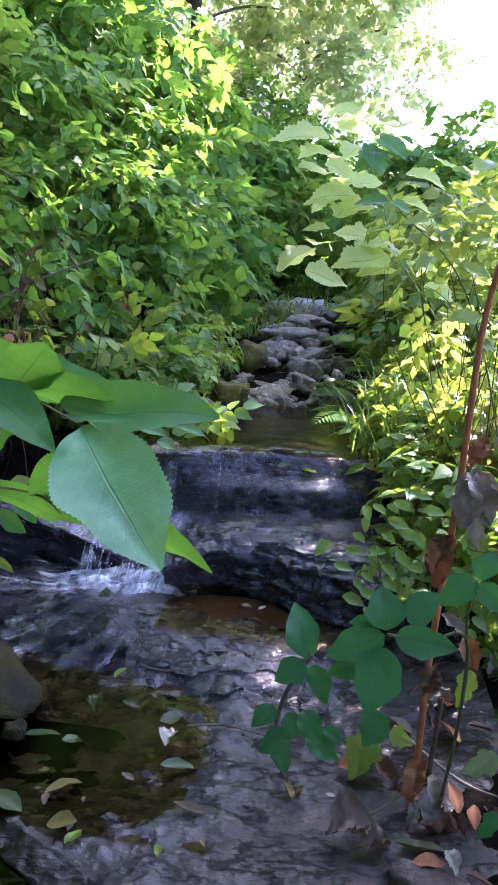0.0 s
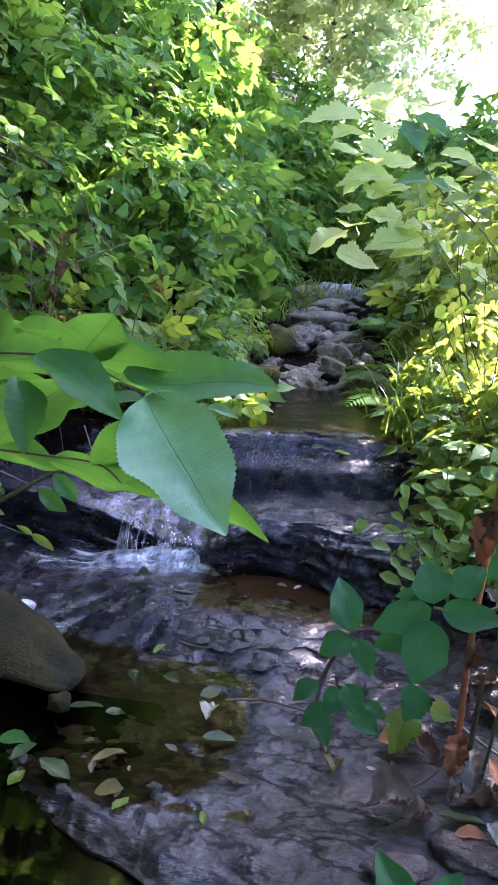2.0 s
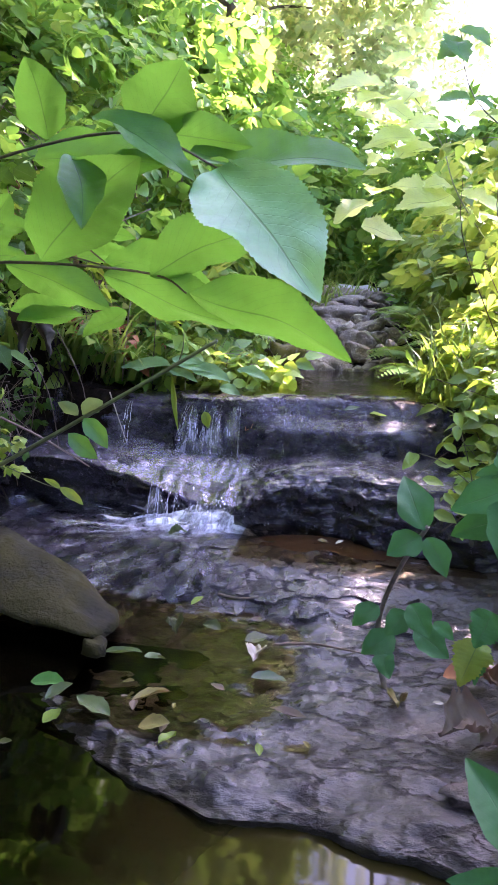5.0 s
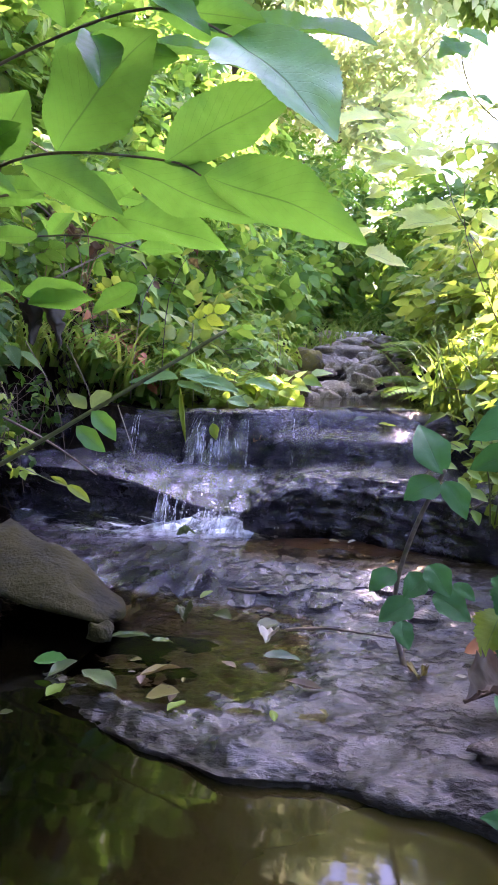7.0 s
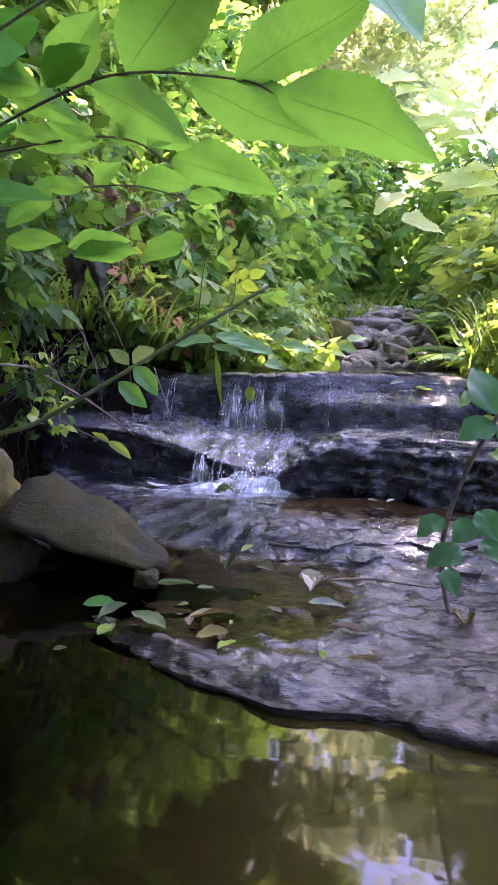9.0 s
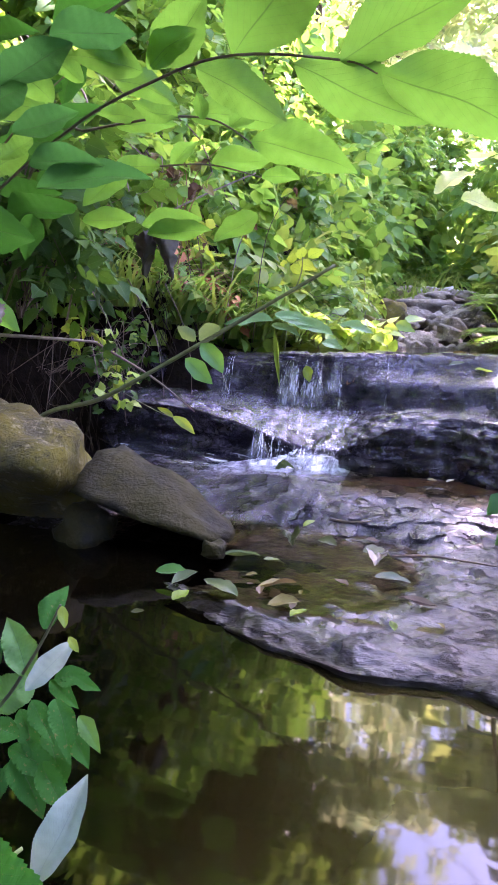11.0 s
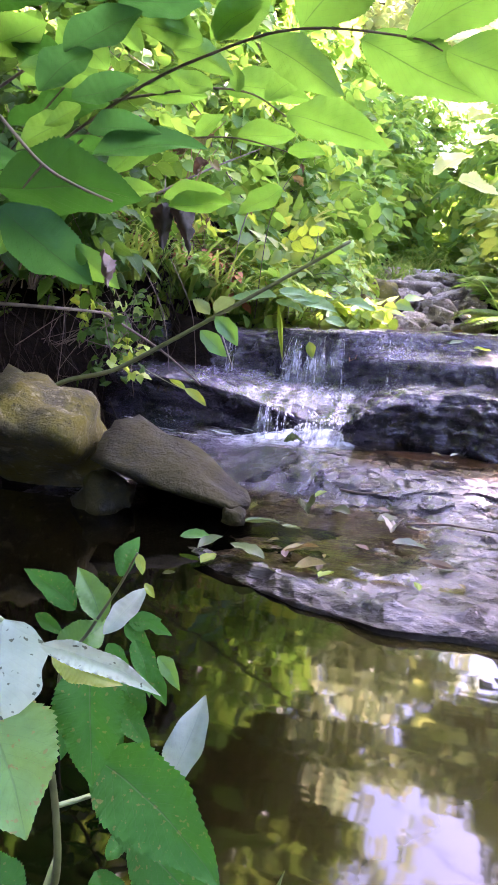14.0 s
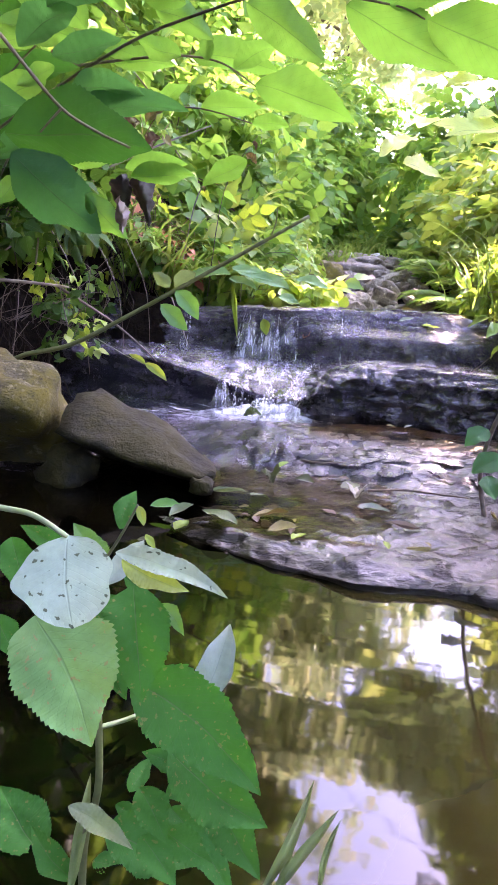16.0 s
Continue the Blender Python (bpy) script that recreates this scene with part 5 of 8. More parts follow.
leaf_on(bough, (-0.027, 0.570, 0.738), (0.091, 0.550, 0.796), 0.46, (-0.12, 0.75, 0.64), M_HERO, ELM)
leaf_on(bough, (0.011, 0.562, 0.722), (0.152, 0.600, 0.673), 0.44, (-0.06, 0.81, 0.58), M_HERO, ELM)
leaf_on(bough, (-0.069, 0.565, 0.735), (0.058, 0.600, 0.685), 0.42, (-0.17, 0.79, 0.59), M_HERO, ELM)
leaf_on(bough, (-0.173, 0.585, 0.746), (-0.088, 0.620, 0.696), 0.46, (-0.30, 0.76, 0.58), M_HERO, ELM)
leaf_on(bough, (-0.225, 0.600, 0.752), (-0.156, 0.560, 0.790), 0.60, (-0.35, 0.70, 0.62), M_HERO, ELM)
leaf_on(bough, (-0.245, 0.620, 0.757), (-0.315, 0.600, 0.781), 0.50, (-0.42, 0.68, 0.60), M_HERO, ELM)
leaf_on(bough, (-0.283, 0.630, 0.756), (-0.221, 0.660, 0.733), 0.45, (-0.39, 0.72, 0.58), M_HERO, ELM)
leaf_on(bough, (-0.376, 0.660, 0.745), (-0.417, 0.620, 0.800), 0.55, (-0.36, 0.60, 0.72), M_HERO, ELM)
leaf_on(bough, (-0.315, 0.620, 0.750), (-0.349, 0.600, 0.804), 0.50, (-0.32, 0.60, 0.73), M_HERO, ELM)
leaf_on(bough, (-0.259, 0.620, 0.759), (-0.283, 0.580, 0.780), 0.50, (-0.28, 0.62, 0.73), M_HERO, ELM)
leaf_on(bough, (-0.231, 0.600, 0.754), (-0.171, 0.580, 0.776), 0.50, (-0.23, 0.64, 0.73), M_HERO, ELM)
leaf_on(bough, (-0.394, 0.680, 0.743), (-0.482, 0.660, 0.776), 0.50, (-0.38, 0.60, 0.70), M_HERO, ELM)
leaf_on(bough, (-0.442, 0.720, 0.723), (-0.479, 0.700, 0.689), 0.50, (-0.39, 0.63, 0.67), M_HERO, ELM)
leaf_on(bough, (-0.462, 0.740, 0.711), (-0.536, 0.720, 0.666), 0.50, (-0.41, 0.63, 0.66), M_HERO, ELM)
leaf_on(bough, (-0.379, 0.560, 0.731), (-0.284, 0.540, 0.749), 0.50, (-0.29, 0.51, 0.81), M_VINE, ELM)
leaf_on(bough, (-0.421, 0.580, 0.700), (-0.346, 0.560, 0.729), 0.50, (-0.33, 0.51, 0.80), M_VINE, ELM)
leaf_on(bough, (-0.371, 0.600, 0.662), (-0.305, 0.580, 0.616), 0.50, (-0.31, 0.56, 0.77), M_VINE, ELM)
leaf_on(bough, (-0.375, 0.620, 0.642), (-0.243, 0.620, 0.622), 0.32, (-0.29, 0.57, 0.77), M_VINE, ELM)
leaf_on(bough, (-0.388, 0.560, 0.613), (-0.418, 0.540, 0.558), 0.55, (-0.37, 0.54, 0.75), M_VINE, ELM)
leaf_on(bough, (-0.391, 0.600, 0.698), (-0.318, 0.580, 0.673), 0.50, (-0.31, 0.53, 0.79), M_VINE, ELM)
leaf_on(bough, (-0.314, 0.550, 0.771), (-0.249, 0.530, 0.719), 0.55, (-0.27, 0.51, 0.82), M_VINE, ELM)

bough_high = thing("leafy_branch", (-0.550, 0.700, 0.740), "branch with drooping toothed elm-like leaves", "branch", "branches over the pool")
part("stem", tube([(-0.800, 0.820, 0.660), (-0.550, 0.700, 0.740), (-0.300, 0.610, 0.805), (-0.150, 0.565, 0.838), (-0.027, 0.527, 0.845), (0.042, 0.526, 0.818)], 0.0023, 7, 0.35), M_TWIG, bough_high)
leaf_on(bough_high, (0.042, 0.526, 0.816), (0.134, 0.440, 0.746), 0.66, (0.10, -0.72, 0.68), M_MINT, ELM)
leaf_on(bough_high, (0.015, 0.545, 0.832), (0.150, 0.586, 0.806), 0.44, (0.05, -0.55, 0.83), M_HERO, ELM)
leaf_on(bough_high, (-0.085, 0.600, 0.842), (0.042, 0.605, 0.862), 0.42, (-0.02, -0.50, 0.86), M_HERO, ELM)
leaf_on(bough_high, (-0.049, 0.500, 0.850), (0.038, 0.460, 0.854), 0.50, (0.25, -0.53, 0.81), M_HERO, ELM)
leaf_on(bough_high, (-0.077, 0.520, 0.827), (-0.052, 0.480, 0.766), 0.50, (0.36, -0.65, 0.67), M_HERO, ELM)
leaf_on(bough_high, (-0.024, 0.527, 0.844), (0.021, 0.500, 0.885), 0.85, (-0.26, 0.82, 0.52), M_HERO, ELM)
leaf_on(bough_high, (-0.110, 0.550, 0.845), (-0.113, 0.520, 0.905), 0.62, (-0.38, 0.77, 0.51), M_HERO, ELM)
leaf_on(bough_high, (-0.021, 0.530, 0.845), (0.058, 0.570, 0.851), 0.45, (-0.22, 0.84, 0.49), M_HERO, ELM)
leaf_on(bough_high, (-0.129, 0.560, 0.831), (-0.018, 0.580, 0.827), 0.42, (-0.33, 0.83, 0.46), M_HERO, ELM)

bough_low = thing("leafy_branch", (-0.620, 1.100, 0.620), "slender branch with toothed leaves hanging over the bank", "branch", "branches over the pool")
part("stem", tube([(-0.950, 1.250, 0.500), (-0.622, 1.050, 0.816), (-0.526, 1.000, 0.810), (-0.425, 0.980, 0.815), (-0.340, 0.960, 0.814), (-0.272, 0.950, 0.801), (-0.216, 0.940, 0.766)], 0.0030, 7, 0.40), M_TWIG, bough_low)
leaf_on(bough_low, (-0.216, 0.940, 0.765), (-0.087, 0.900, 0.668), 0.44, (-0.21, 0.72, 0.67), M_HERO, ELM)
leaf_on(bough_low, (-0.253, 0.950, 0.792), (-0.184, 0.930, 0.820), 0.50, (-0.23, 0.67, 0.70), M_HERO, ELM)
leaf_on(bough_low, (-0.340, 0.960, 0.814), (-0.403, 0.940, 0.845), 0.50, (-0.32, 0.64, 0.70), M_HERO, ELM)
leaf_on(bough_low, (-0.321, 0.960, 0.811), (-0.204, 0.930, 0.748), 0.42, (-0.26, 0.68, 0.69), M_HERO, ELM)
leaf_on(bough_low, (-0.415, 0.980, 0.815), (-0.481, 0.960, 0.842), 0.50, (-0.35, 0.63, 0.70), M_HERO, ELM)
leaf_on(bough_low, (-0.460, 0.990, 0.812), (-0.377, 0.960, 0.768), 0.45, (-0.34, 0.65, 0.68), M_HERO, ELM)
leaf_on(bough_low, (-0.295, 0.950, 0.803), (-0.299, 0.930, 0.845), 0.50, (-0.28, 0.65, 0.70), M_HERO, ELM)

bough_back = thing("leafy_branch", (-0.700, 1.300, 0.600), "slender branch with broad green leaves near the bank", "branch", "branches over the pool")
part("stem", tube([(-1.000, 1.400, 0.450), (-0.701, 1.200, 0.783), (-0.568, 1.180, 0.787), (-0.454, 1.160, 0.788), (-0.348, 1.140, 0.783), (-0.247, 1.120, 0.755)], 0.0028, 7, 0.40), M_TWIG, bough_back)
leaf_on(bough_back, (-0.247, 1.120, 0.755), (-0.191, 1.100, 0.724), 0.50, (-0.20, 0.67, 0.72), M_HERO, ELM)
leaf_on(bough_back, (-0.254, 1.130, 0.693), (-0.309, 1.100, 0.624), 0.55, (-0.24, 0.68, 0.69), M_HERO, ELM)
leaf_on(bough_back, (-0.348, 1.140, 0.783), (-0.260, 1.100, 0.730), 0.50, (-0.24, 0.65, 0.72), M_HERO, ELM)
leaf_on(bough_back, (-0.454, 1.160, 0.788), (-0.545, 1.140, 0.807), 0.45, (-0.32, 0.61, 0.73), M_HERO, ELM)
leaf_on(bough_back, (-0.432, 1.160, 0.787), (-0.374, 1.140, 0.831), 0.50, (-0.27, 0.62, 0.73), M_HERO, ELM)
leaf_on(bough_back, (-0.568, 1.180, 0.787), (-0.615, 1.140, 0.734), 0.55, (-0.36, 0.60, 0.71), M_HERO, ELM)
leaf_on(bough_back, (-0.527, 1.170, 0.786), (-0.558, 1.120, 0.684), 0.50, (-0.34, 0.62, 0.71), M_HERO, ELM)
leaf_on(bough_back, (-0.509, 1.200, 0.685), (-0.391, 1.180, 0.656), 0.45, (-0.31, 0.66, 0.69), M_HERO, ELM)
leaf_on(bough_back, (-0.498, 1.200, 0.669), (-0.388, 1.160, 0.618), 0.45, (-0.31, 0.67, 0.68), M_HERO, ELM)
leaf_on(bough_back, (-0.617, 1.160, 0.691), (-0.525, 1.140, 0.646), 0.50, (-0.36, 0.63, 0.69), M_HERO, ELM)

twig = thing("twig", (-0.620, 1.360, 0.250), "bare green twig with a few small leaves over the ledge", "branch")
part("stem", tube([(-0.850, 1.340, 0.255), (-0.796, 1.350, 0.288), (-0.685, 1.360, 0.319), (-0.552, 1.375, 0.394), (-0.422, 1.385, 0.472), (-0.298, 1.395, 0.547), (-0.154, 1.405, 0.635)], 0.0065, 7, 0.60), M_STEM, twig)
part("stem", tube([(-0.237, 1.400, 0.584), (-0.227, 1.400, 0.617), (-0.225, 1.400, 0.650)], 0.0020, 7, 0.50), M_STEM, twig)
part("stem", tube([(-0.626, 1.370, 0.336), (-0.558, 1.400, 0.296), (-0.522, 1.420, 0.279)], 0.0012, 7, 0.50), M_STEM, twig)
leaf_on(twig, (-0.473, 1.360, 0.424), (-0.404, 1.330, 0.389), 0.50, (0.26, -0.90, 0.35), M_HERO, SMALL)
leaf_on(twig, (-0.442, 1.370, 0.458), (-0.381, 1.340, 0.408), 0.50, (0.24, -0.91, 0.34), M_HERO, SMALL)
leaf_on(twig, (-0.458, 1.380, 0.461), (-0.496, 1.380, 0.500), 0.55, (-0.28, 0.91, 0.32), M_PALELEAF, SMALL)
leaf_on(twig, (-0.448, 1.380, 0.464), (-0.397, 1.360, 0.491), 0.70, (-0.25, 0.91, 0.32), M_PALELEAF, SMALL)
leaf_on(twig, (-0.525, 1.420, 0.283), (-0.466, 1.410, 0.251), 0.32, (0.27, -0.87, 0.42), M_YELLOWG, SMALL)
leaf_on(twig, (-0.522, 1.420, 0.281), (-0.566, 1.430, 0.296), 0.30, (0.29, -0.87, 0.41), M_YELLOWG, SMALL)

vine = thing("climbing_vine", (0.225, 1.040, 0.090), "climbing vine with dull blue-green leaves rooted on the shelf", "vine")
part("stem", tube([(0.226, 1.040, 0.085), (0.206, 1.030, 0.170), (0.208, 1.000, 0.250), (0.228, 0.940, 0.345), (0.256, 0.875, 0.430)], 0.0046, 8, 0.65), M_DEADWOOD, vine)
leaf_on(vine, (0.252, 0.872, 0.426), (0.232, 0.862, 0.510), 0.55, (0.01, -0.78, 0.62), M_VINE, VINE)
leaf_on(vine, (0.249, 0.875, 0.416), (0.207, 0.870, 0.384), 0.75, (0.02, -0.75, 0.66), M_VINE, VINE)
leaf_on(vine, (0.256, 0.875, 0.415), (0.280, 0.860, 0.365), 0.60, (-0.01, -0.75, 0.67), M_VINE, VINE)
leaf_on(vine, (0.203, 1.000, 0.257), (0.165, 0.980, 0.227), 0.70, (0.05, -0.72, 0.70), M_VINE, VINE)
leaf_on(vine, (0.245, 0.980, 0.260), (0.217, 0.970, 0.221), 0.80, (0.02, -0.71, 0.70), M_VINE, VINE)
leaf_on(vine, (0.230, 1.000, 0.212), (0.181, 0.980, 0.181), 0.70, (0.03, -0.70, 0.72), M_VINE, VINE)
leaf_on(vine, (0.258, 0.980, 0.231), (0.310, 0.960, 0.200), 0.70, (-0.02, -0.70, 0.71), M_VINE, VINE)
leaf_on(vine, (0.248, 0.970, 0.278), (0.276, 0.950, 0.233), 0.70, (-0.01, -0.71, 0.70), M_VINE, VINE)
leaf_on(vine, (0.216, 1.020, 0.174), (0.226, 1.000, 0.132), 0.70, (0.02, -0.69, 0.73), M_VINE, VINE)
leaf_on(vine, (0.285, 0.970, 0.252), (0.314, 0.950, 0.239), 0.60, (-0.03, -0.71, 0.70), M_VINE, VINE)

creeper = thing("wild_plant", (0.460, 0.920, 0.100), "broad-leaved creeper with blue-green three-part leaves", "plant")
part("stem", tube([(0.469, 0.920, 0.164), (0.468, 0.860, 0.373), (0.453, 0.820, 0.513), (0.404, 0.810, 0.507), (0.350, 0.800, 0.515)], 0.0030, 7, 0.70), M_STEM, creeper)
part("stem", tube([(0.453, 0.820, 0.513), (0.449, 0.810, 0.567), (0.453, 0.800, 0.603)], 0.0022, 7, 0.50), M_STEM, creeper)
leaf_on(creeper, (0.349, 0.800, 0.520), (0.338, 0.800, 0.578), 0.85, (-0.09, -0.83, 0.55), M_VINE, VINE)
leaf_on(creeper, (0.347, 0.800, 0.514), (0.272, 0.780, 0.488), 0.58, (-0.05, -0.81, 0.59), M_VINE, VINE)
leaf_on(creeper, (0.350, 0.790, 0.501), (0.333, 0.770, 0.421), 0.72, (-0.08, -0.78, 0.62), M_VINE, VINE)
leaf_on(creeper, (0.360, 0.800, 0.513), (0.439, 0.790, 0.511), 0.52, (-0.14, -0.81, 0.57), M_VINE, VINE)
leaf_on(creeper, (0.376, 0.810, 0.530), (0.412, 0.820, 0.574), 0.70, (-0.14, -0.83, 0.54), M_VINE, VINE)
leaf_on(creeper, (0.347, 0.820, 0.468), (0.278, 0.810, 0.443), 0.55, (-0.05, -0.79, 0.61), M_VINE, VINE)
leaf_on(creeper, (0.453, 0.800, 0.602), (0.409, 0.790, 0.568), 0.70, (-0.18, -0.84, 0.52), M_VINE, VINE)
leaf_on(creeper, (0.452, 0.800, 0.605), (0.470, 0.800, 0.643), 0.70, (-0.21, -0.85, 0.48), M_VINE, VINE)
leaf_on(creeper, (0.457, 0.800, 0.600), (0.485, 0.790, 0.566), 0.70, (-0.21, -0.83, 0.52), M_VINE, VINE)
leaf_on(creeper, (0.340, 0.810, 0.526), (0.300, 0.810, 0.521), 0.50, (-0.06, -0.82, 0.56), M_VINE, VINE)
leaf_on(creeper, (0.380, 1.040, 0.247), (0.359, 1.030, 0.189), 0.90, (-0.08, -0.72, 0.69), M_VINE, LOBED)
leaf_on(creeper, (0.370, 1.060, 0.187), (0.345, 1.050, 0.109), 0.75, (-0.07, -0.70, 0.72), M_YELLOWG, LOBED)
leaf_on(creeper, (0.374, 1.060, 0.184), (0.366, 1.050, 0.116), 0.50, (-0.07, -0.70, 0.71), M_VINE, LOBED)
leaf_on(creeper, (0.393, 1.000, 0.238), (0.428, 0.980, 0.236), 0.80, (-0.11, -0.71, 0.70), M_YELLOWG, LOBED)
leaf_on(creeper, (0.485, 0.900, 0.423), (0.474, 0.900, 0.368), 0.50, (-0.18, -0.74, 0.65), M_YELLOWG, LOBED)
leaf_on(creeper, (0.543, 0.900, 0.287), (0.486, 0.880, 0.273), 0.55, (-0.19, -0.69, 0.70), M_PALELEAF, LOBED)
leaf_on(creeper, (0.551, 0.900, 0.195), (0.521, 0.880, 0.159), 0.50, (-0.19, -0.65, 0.74), M_VINE, LOBED)

stalk = thing("dry_stalk", (0.440, 0.980, 0.130), "reddish dead stalk hung with withered brown leaves", "plant")
part("stem", tube([(0.439, 0.985, 0.120), (0.438, 0.975, 0.241), (0.435, 0.962, 0.400), (0.443, 0.955, 0.607), (0.446, 0.950, 0.745), (0.448, 0.945, 0.904), (0.463, 0.940, 1.015)], 0.0058, 7, 0.75), M_REDSTEM, stalk)
part("stem", tube([(0.458, 0.980, 0.089), (0.459, 0.970, 0.216), (0.461, 0.960, 0.336)], 0.0055, 7, 0.60), M_WOODY, stalk)
part("stem", tube([(0.439, 0.990, 0.100), (0.403, 0.970, 0.077)], 0.0020, 7, 0.50), M_WOODY, stalk)
leaf_on(stalk, (0.440, 0.950, 0.607), (0.425, 0.940, 0.533), 0.55, (-0.15, -0.83, 0.54), M_DRYRED, CURLED, "withered_leaf")
leaf_on(stalk, (0.443, 0.955, 0.607), (0.411, 0.950, 0.543), 0.40, (-0.14, -0.83, 0.53), M_DRYBROWN, CURLED, "withered_leaf")
leaf_on(stalk, (0.465, 0.945, 0.711), (0.455, 0.930, 0.626), 0.60, (-0.18, -0.86, 0.47), M_DRYGREY, CURLED, "withered_leaf")
leaf_on(stalk, (0.468, 0.945, 0.711), (0.487, 0.930, 0.634), 0.55, (-0.20, -0.86, 0.47), M_DRYGREY, CURLED, "withered_leaf")
leaf_on(stalk, (0.476, 0.935, 0.652), (0.474, 0.930, 0.598), 0.40, (-0.19, -0.84, 0.50), M_DRYPALE, CURLED, "withered_leaf")
leaf_on(stalk, (0.472, 0.940, 0.758), (0.449, 0.930, 0.713), 0.50, (-0.19, -0.89, 0.42), M_DRYRED, CURLED, "withered_leaf")
leaf_on(stalk, (0.480, 0.950, 0.450), (0.496, 0.940, 0.403), 0.60, (-0.18, -0.77, 0.62), M_DRYRED, CURLED, "withered_leaf")
leaf_on(stalk, (0.444, 0.950, 0.483), (0.475, 0.940, 0.455), 0.50, (-0.16, -0.79, 0.60), M_DRYGREY, CURLED, "withered_leaf")
leaf_on(stalk, (0.446, 0.965, 0.223), (0.428, 0.950, 0.158), 0.55, (-0.12, -0.68, 0.72), M_DRYRED, CURLED, "withered_leaf")
leaf_on(stalk, (0.464, 0.965, 0.200), (0.461, 0.955, 0.122), 0.45, (-0.14, -0.67, 0.73), M_DRYGREY, CURLED, "withered_leaf")
leaf_on(stalk, (0.451, 0.970, 0.140), (0.437, 0.960, 0.092), 0.45, (-0.12, -0.65, 0.75), M_DRYGREY, CURLED, "withered_leaf")
leaf_on(stalk, (0.448, 0.960, 0.393), (0.435, 0.950, 0.344), 0.50, (-0.14, -0.75, 0.65), M_DRYBROWN, CURLED, "withered_leaf")

weed = thing("wild_plant", (-0.165, 0.160, 0.060), "tall weed with torn green and white-backed leaves", "plant")
part("stem", tube([(-0.175, 0.170, 0.030), (-0.170, 0.160, 0.107), (-0.160, 0.155, 0.152), (-0.158, 0.150, 0.194), (-0.157, 0.140, 0.236), (-0.160, 0.130, 0.271), (-0.166, 0.120, 0.309)], 0.0027, 7, 0.60), M_STEM, weed)
part("stem", tube([(-0.208, 0.100, 0.345), (-0.191, 0.100, 0.342), (-0.174, 0.100, 0.340), (-0.157, 0.100, 0.331)], 0.0016, 7, 0.80), M_PALESTEM, weed)
part("stem", tube([(-0.158, 0.150, 0.198), (-0.143, 0.170, 0.195), (-0.129, 0.185, 0.199), (-0.118, 0.195, 0.206)], 0.0016, 7, 0.70), M_PALESTEM, weed)
part("stem", tube([(-0.126, 0.185, 0.201), (-0.114, 0.185, 0.189), (-0.101, 0.190, 0.177)], 0.0012, 7, 0.70), M_PALESTEM, weed)
leaf_on(weed, (-0.157, 0.100, 0.332), (-0.150, 0.090, 0.291), 1.00, (0.33, -0.79, 0.52), M_WHITEBACK, ROUND)
leaf_on(weed, (-0.127, 0.082, 0.333), (-0.079, 0.094, 0.313), 0.20, (0.21, -0.83, 0.52), M_WHITEBACK, WEEDL)
leaf_on(weed, (-0.127, 0.090, 0.327), (-0.099, 0.100, 0.311), 0.35, (0.23, -0.82, 0.52), M_YELLOWG, WEEDL)
leaf_on(weed, (-0.176, 0.105, 0.286), (-0.146, 0.100, 0.226), 0.78, (0.31, -0.72, 0.62), M_PALEWEED, WEEDL)
leaf_on(weed, (-0.143, 0.160, 0.283), (-0.134, 0.150, 0.223), 0.62, (0.24, -0.77, 0.59), M_WEED, WEEDL)
leaf_on(weed, (-0.108, 0.190, 0.190), (-0.094, 0.200, 0.247), 0.40, (0.14, -0.78, 0.61), M_GREYBACK, ELM)
leaf_on(weed, (-0.144, 0.165, 0.222), (-0.071, 0.170, 0.157), 0.48, (0.15, -0.73, 0.67), M_WEED, WEEDL)
leaf_on(weed, (-0.122, 0.175, 0.171), (-0.065, 0.180, 0.126), 0.50, (0.11, -0.69, 0.71), M_WEED, WEEDL)
leaf_on(weed, (-0.133, 0.150, 0.163), (-0.119, 0.150, 0.133), 0.60, (0.18, -0.66, 0.73), M_WEED, WEEDL)
leaf_on(weed, (-0.168, 0.130, 0.160), (-0.130, 0.130, 0.139), 0.30, (0.23, -0.64, 0.74), M_PALELEAF, WEEDL)
leaf_on(weed, (-0.117, 0.150, 0.137), (-0.088, 0.150, 0.120), 0.60, (0.13, -0.65, 0.75), M_WEED, WEEDL)
leaf_on(weed, (-0.128, 0.140, 0.140), (-0.110, 0.140, 0.113), 0.60, (0.16, -0.63, 0.76), M_WEED, WEEDL)
leaf_on(weed, (-0.206, 0.140, 0.312), (-0.193, 0.130, 0.282), 0.55, (0.39, -0.77, 0.51), M_WEED, WEEDL)
leaf_on(weed, (-0.205, 0.120, 0.276), (-0.188, 0.110, 0.261), 0.60, (0.38, -0.72, 0.57), M_WEED, WEEDL)
leaf_on(weed, (-0.115, 0.180, 0.157), (-0.141, 0.180, 0.165), 0.50, (0.18, -0.70, 0.69), M_WEED, WEEDL)
leaf_on(weed, (-0.093, 0.180, 0.145), (-0.069, 0.180, 0.096), 0.50, (0.09, -0.67, 0.74), M_WEED, WEEDL)
leaf_on(weed, (-0.173, 0.150, 0.091), (-0.198, 0.150, 0.126), 0.40, (0.27, -0.61, 0.75), M_WEED, WEEDL)
leaf_on(weed, (-0.164, 0.180, 0.103), (-0.145, 0.205, 0.050), 0.57, (0.15, -0.46, 0.87), M_WEED, WEEDL)
leaf_on(weed, (-0.181, 0.192, 0.029), (-0.212, 0.236, 0.024), 0.59, (0.18, -0.44, 0.88), M_WEED, WEEDL)
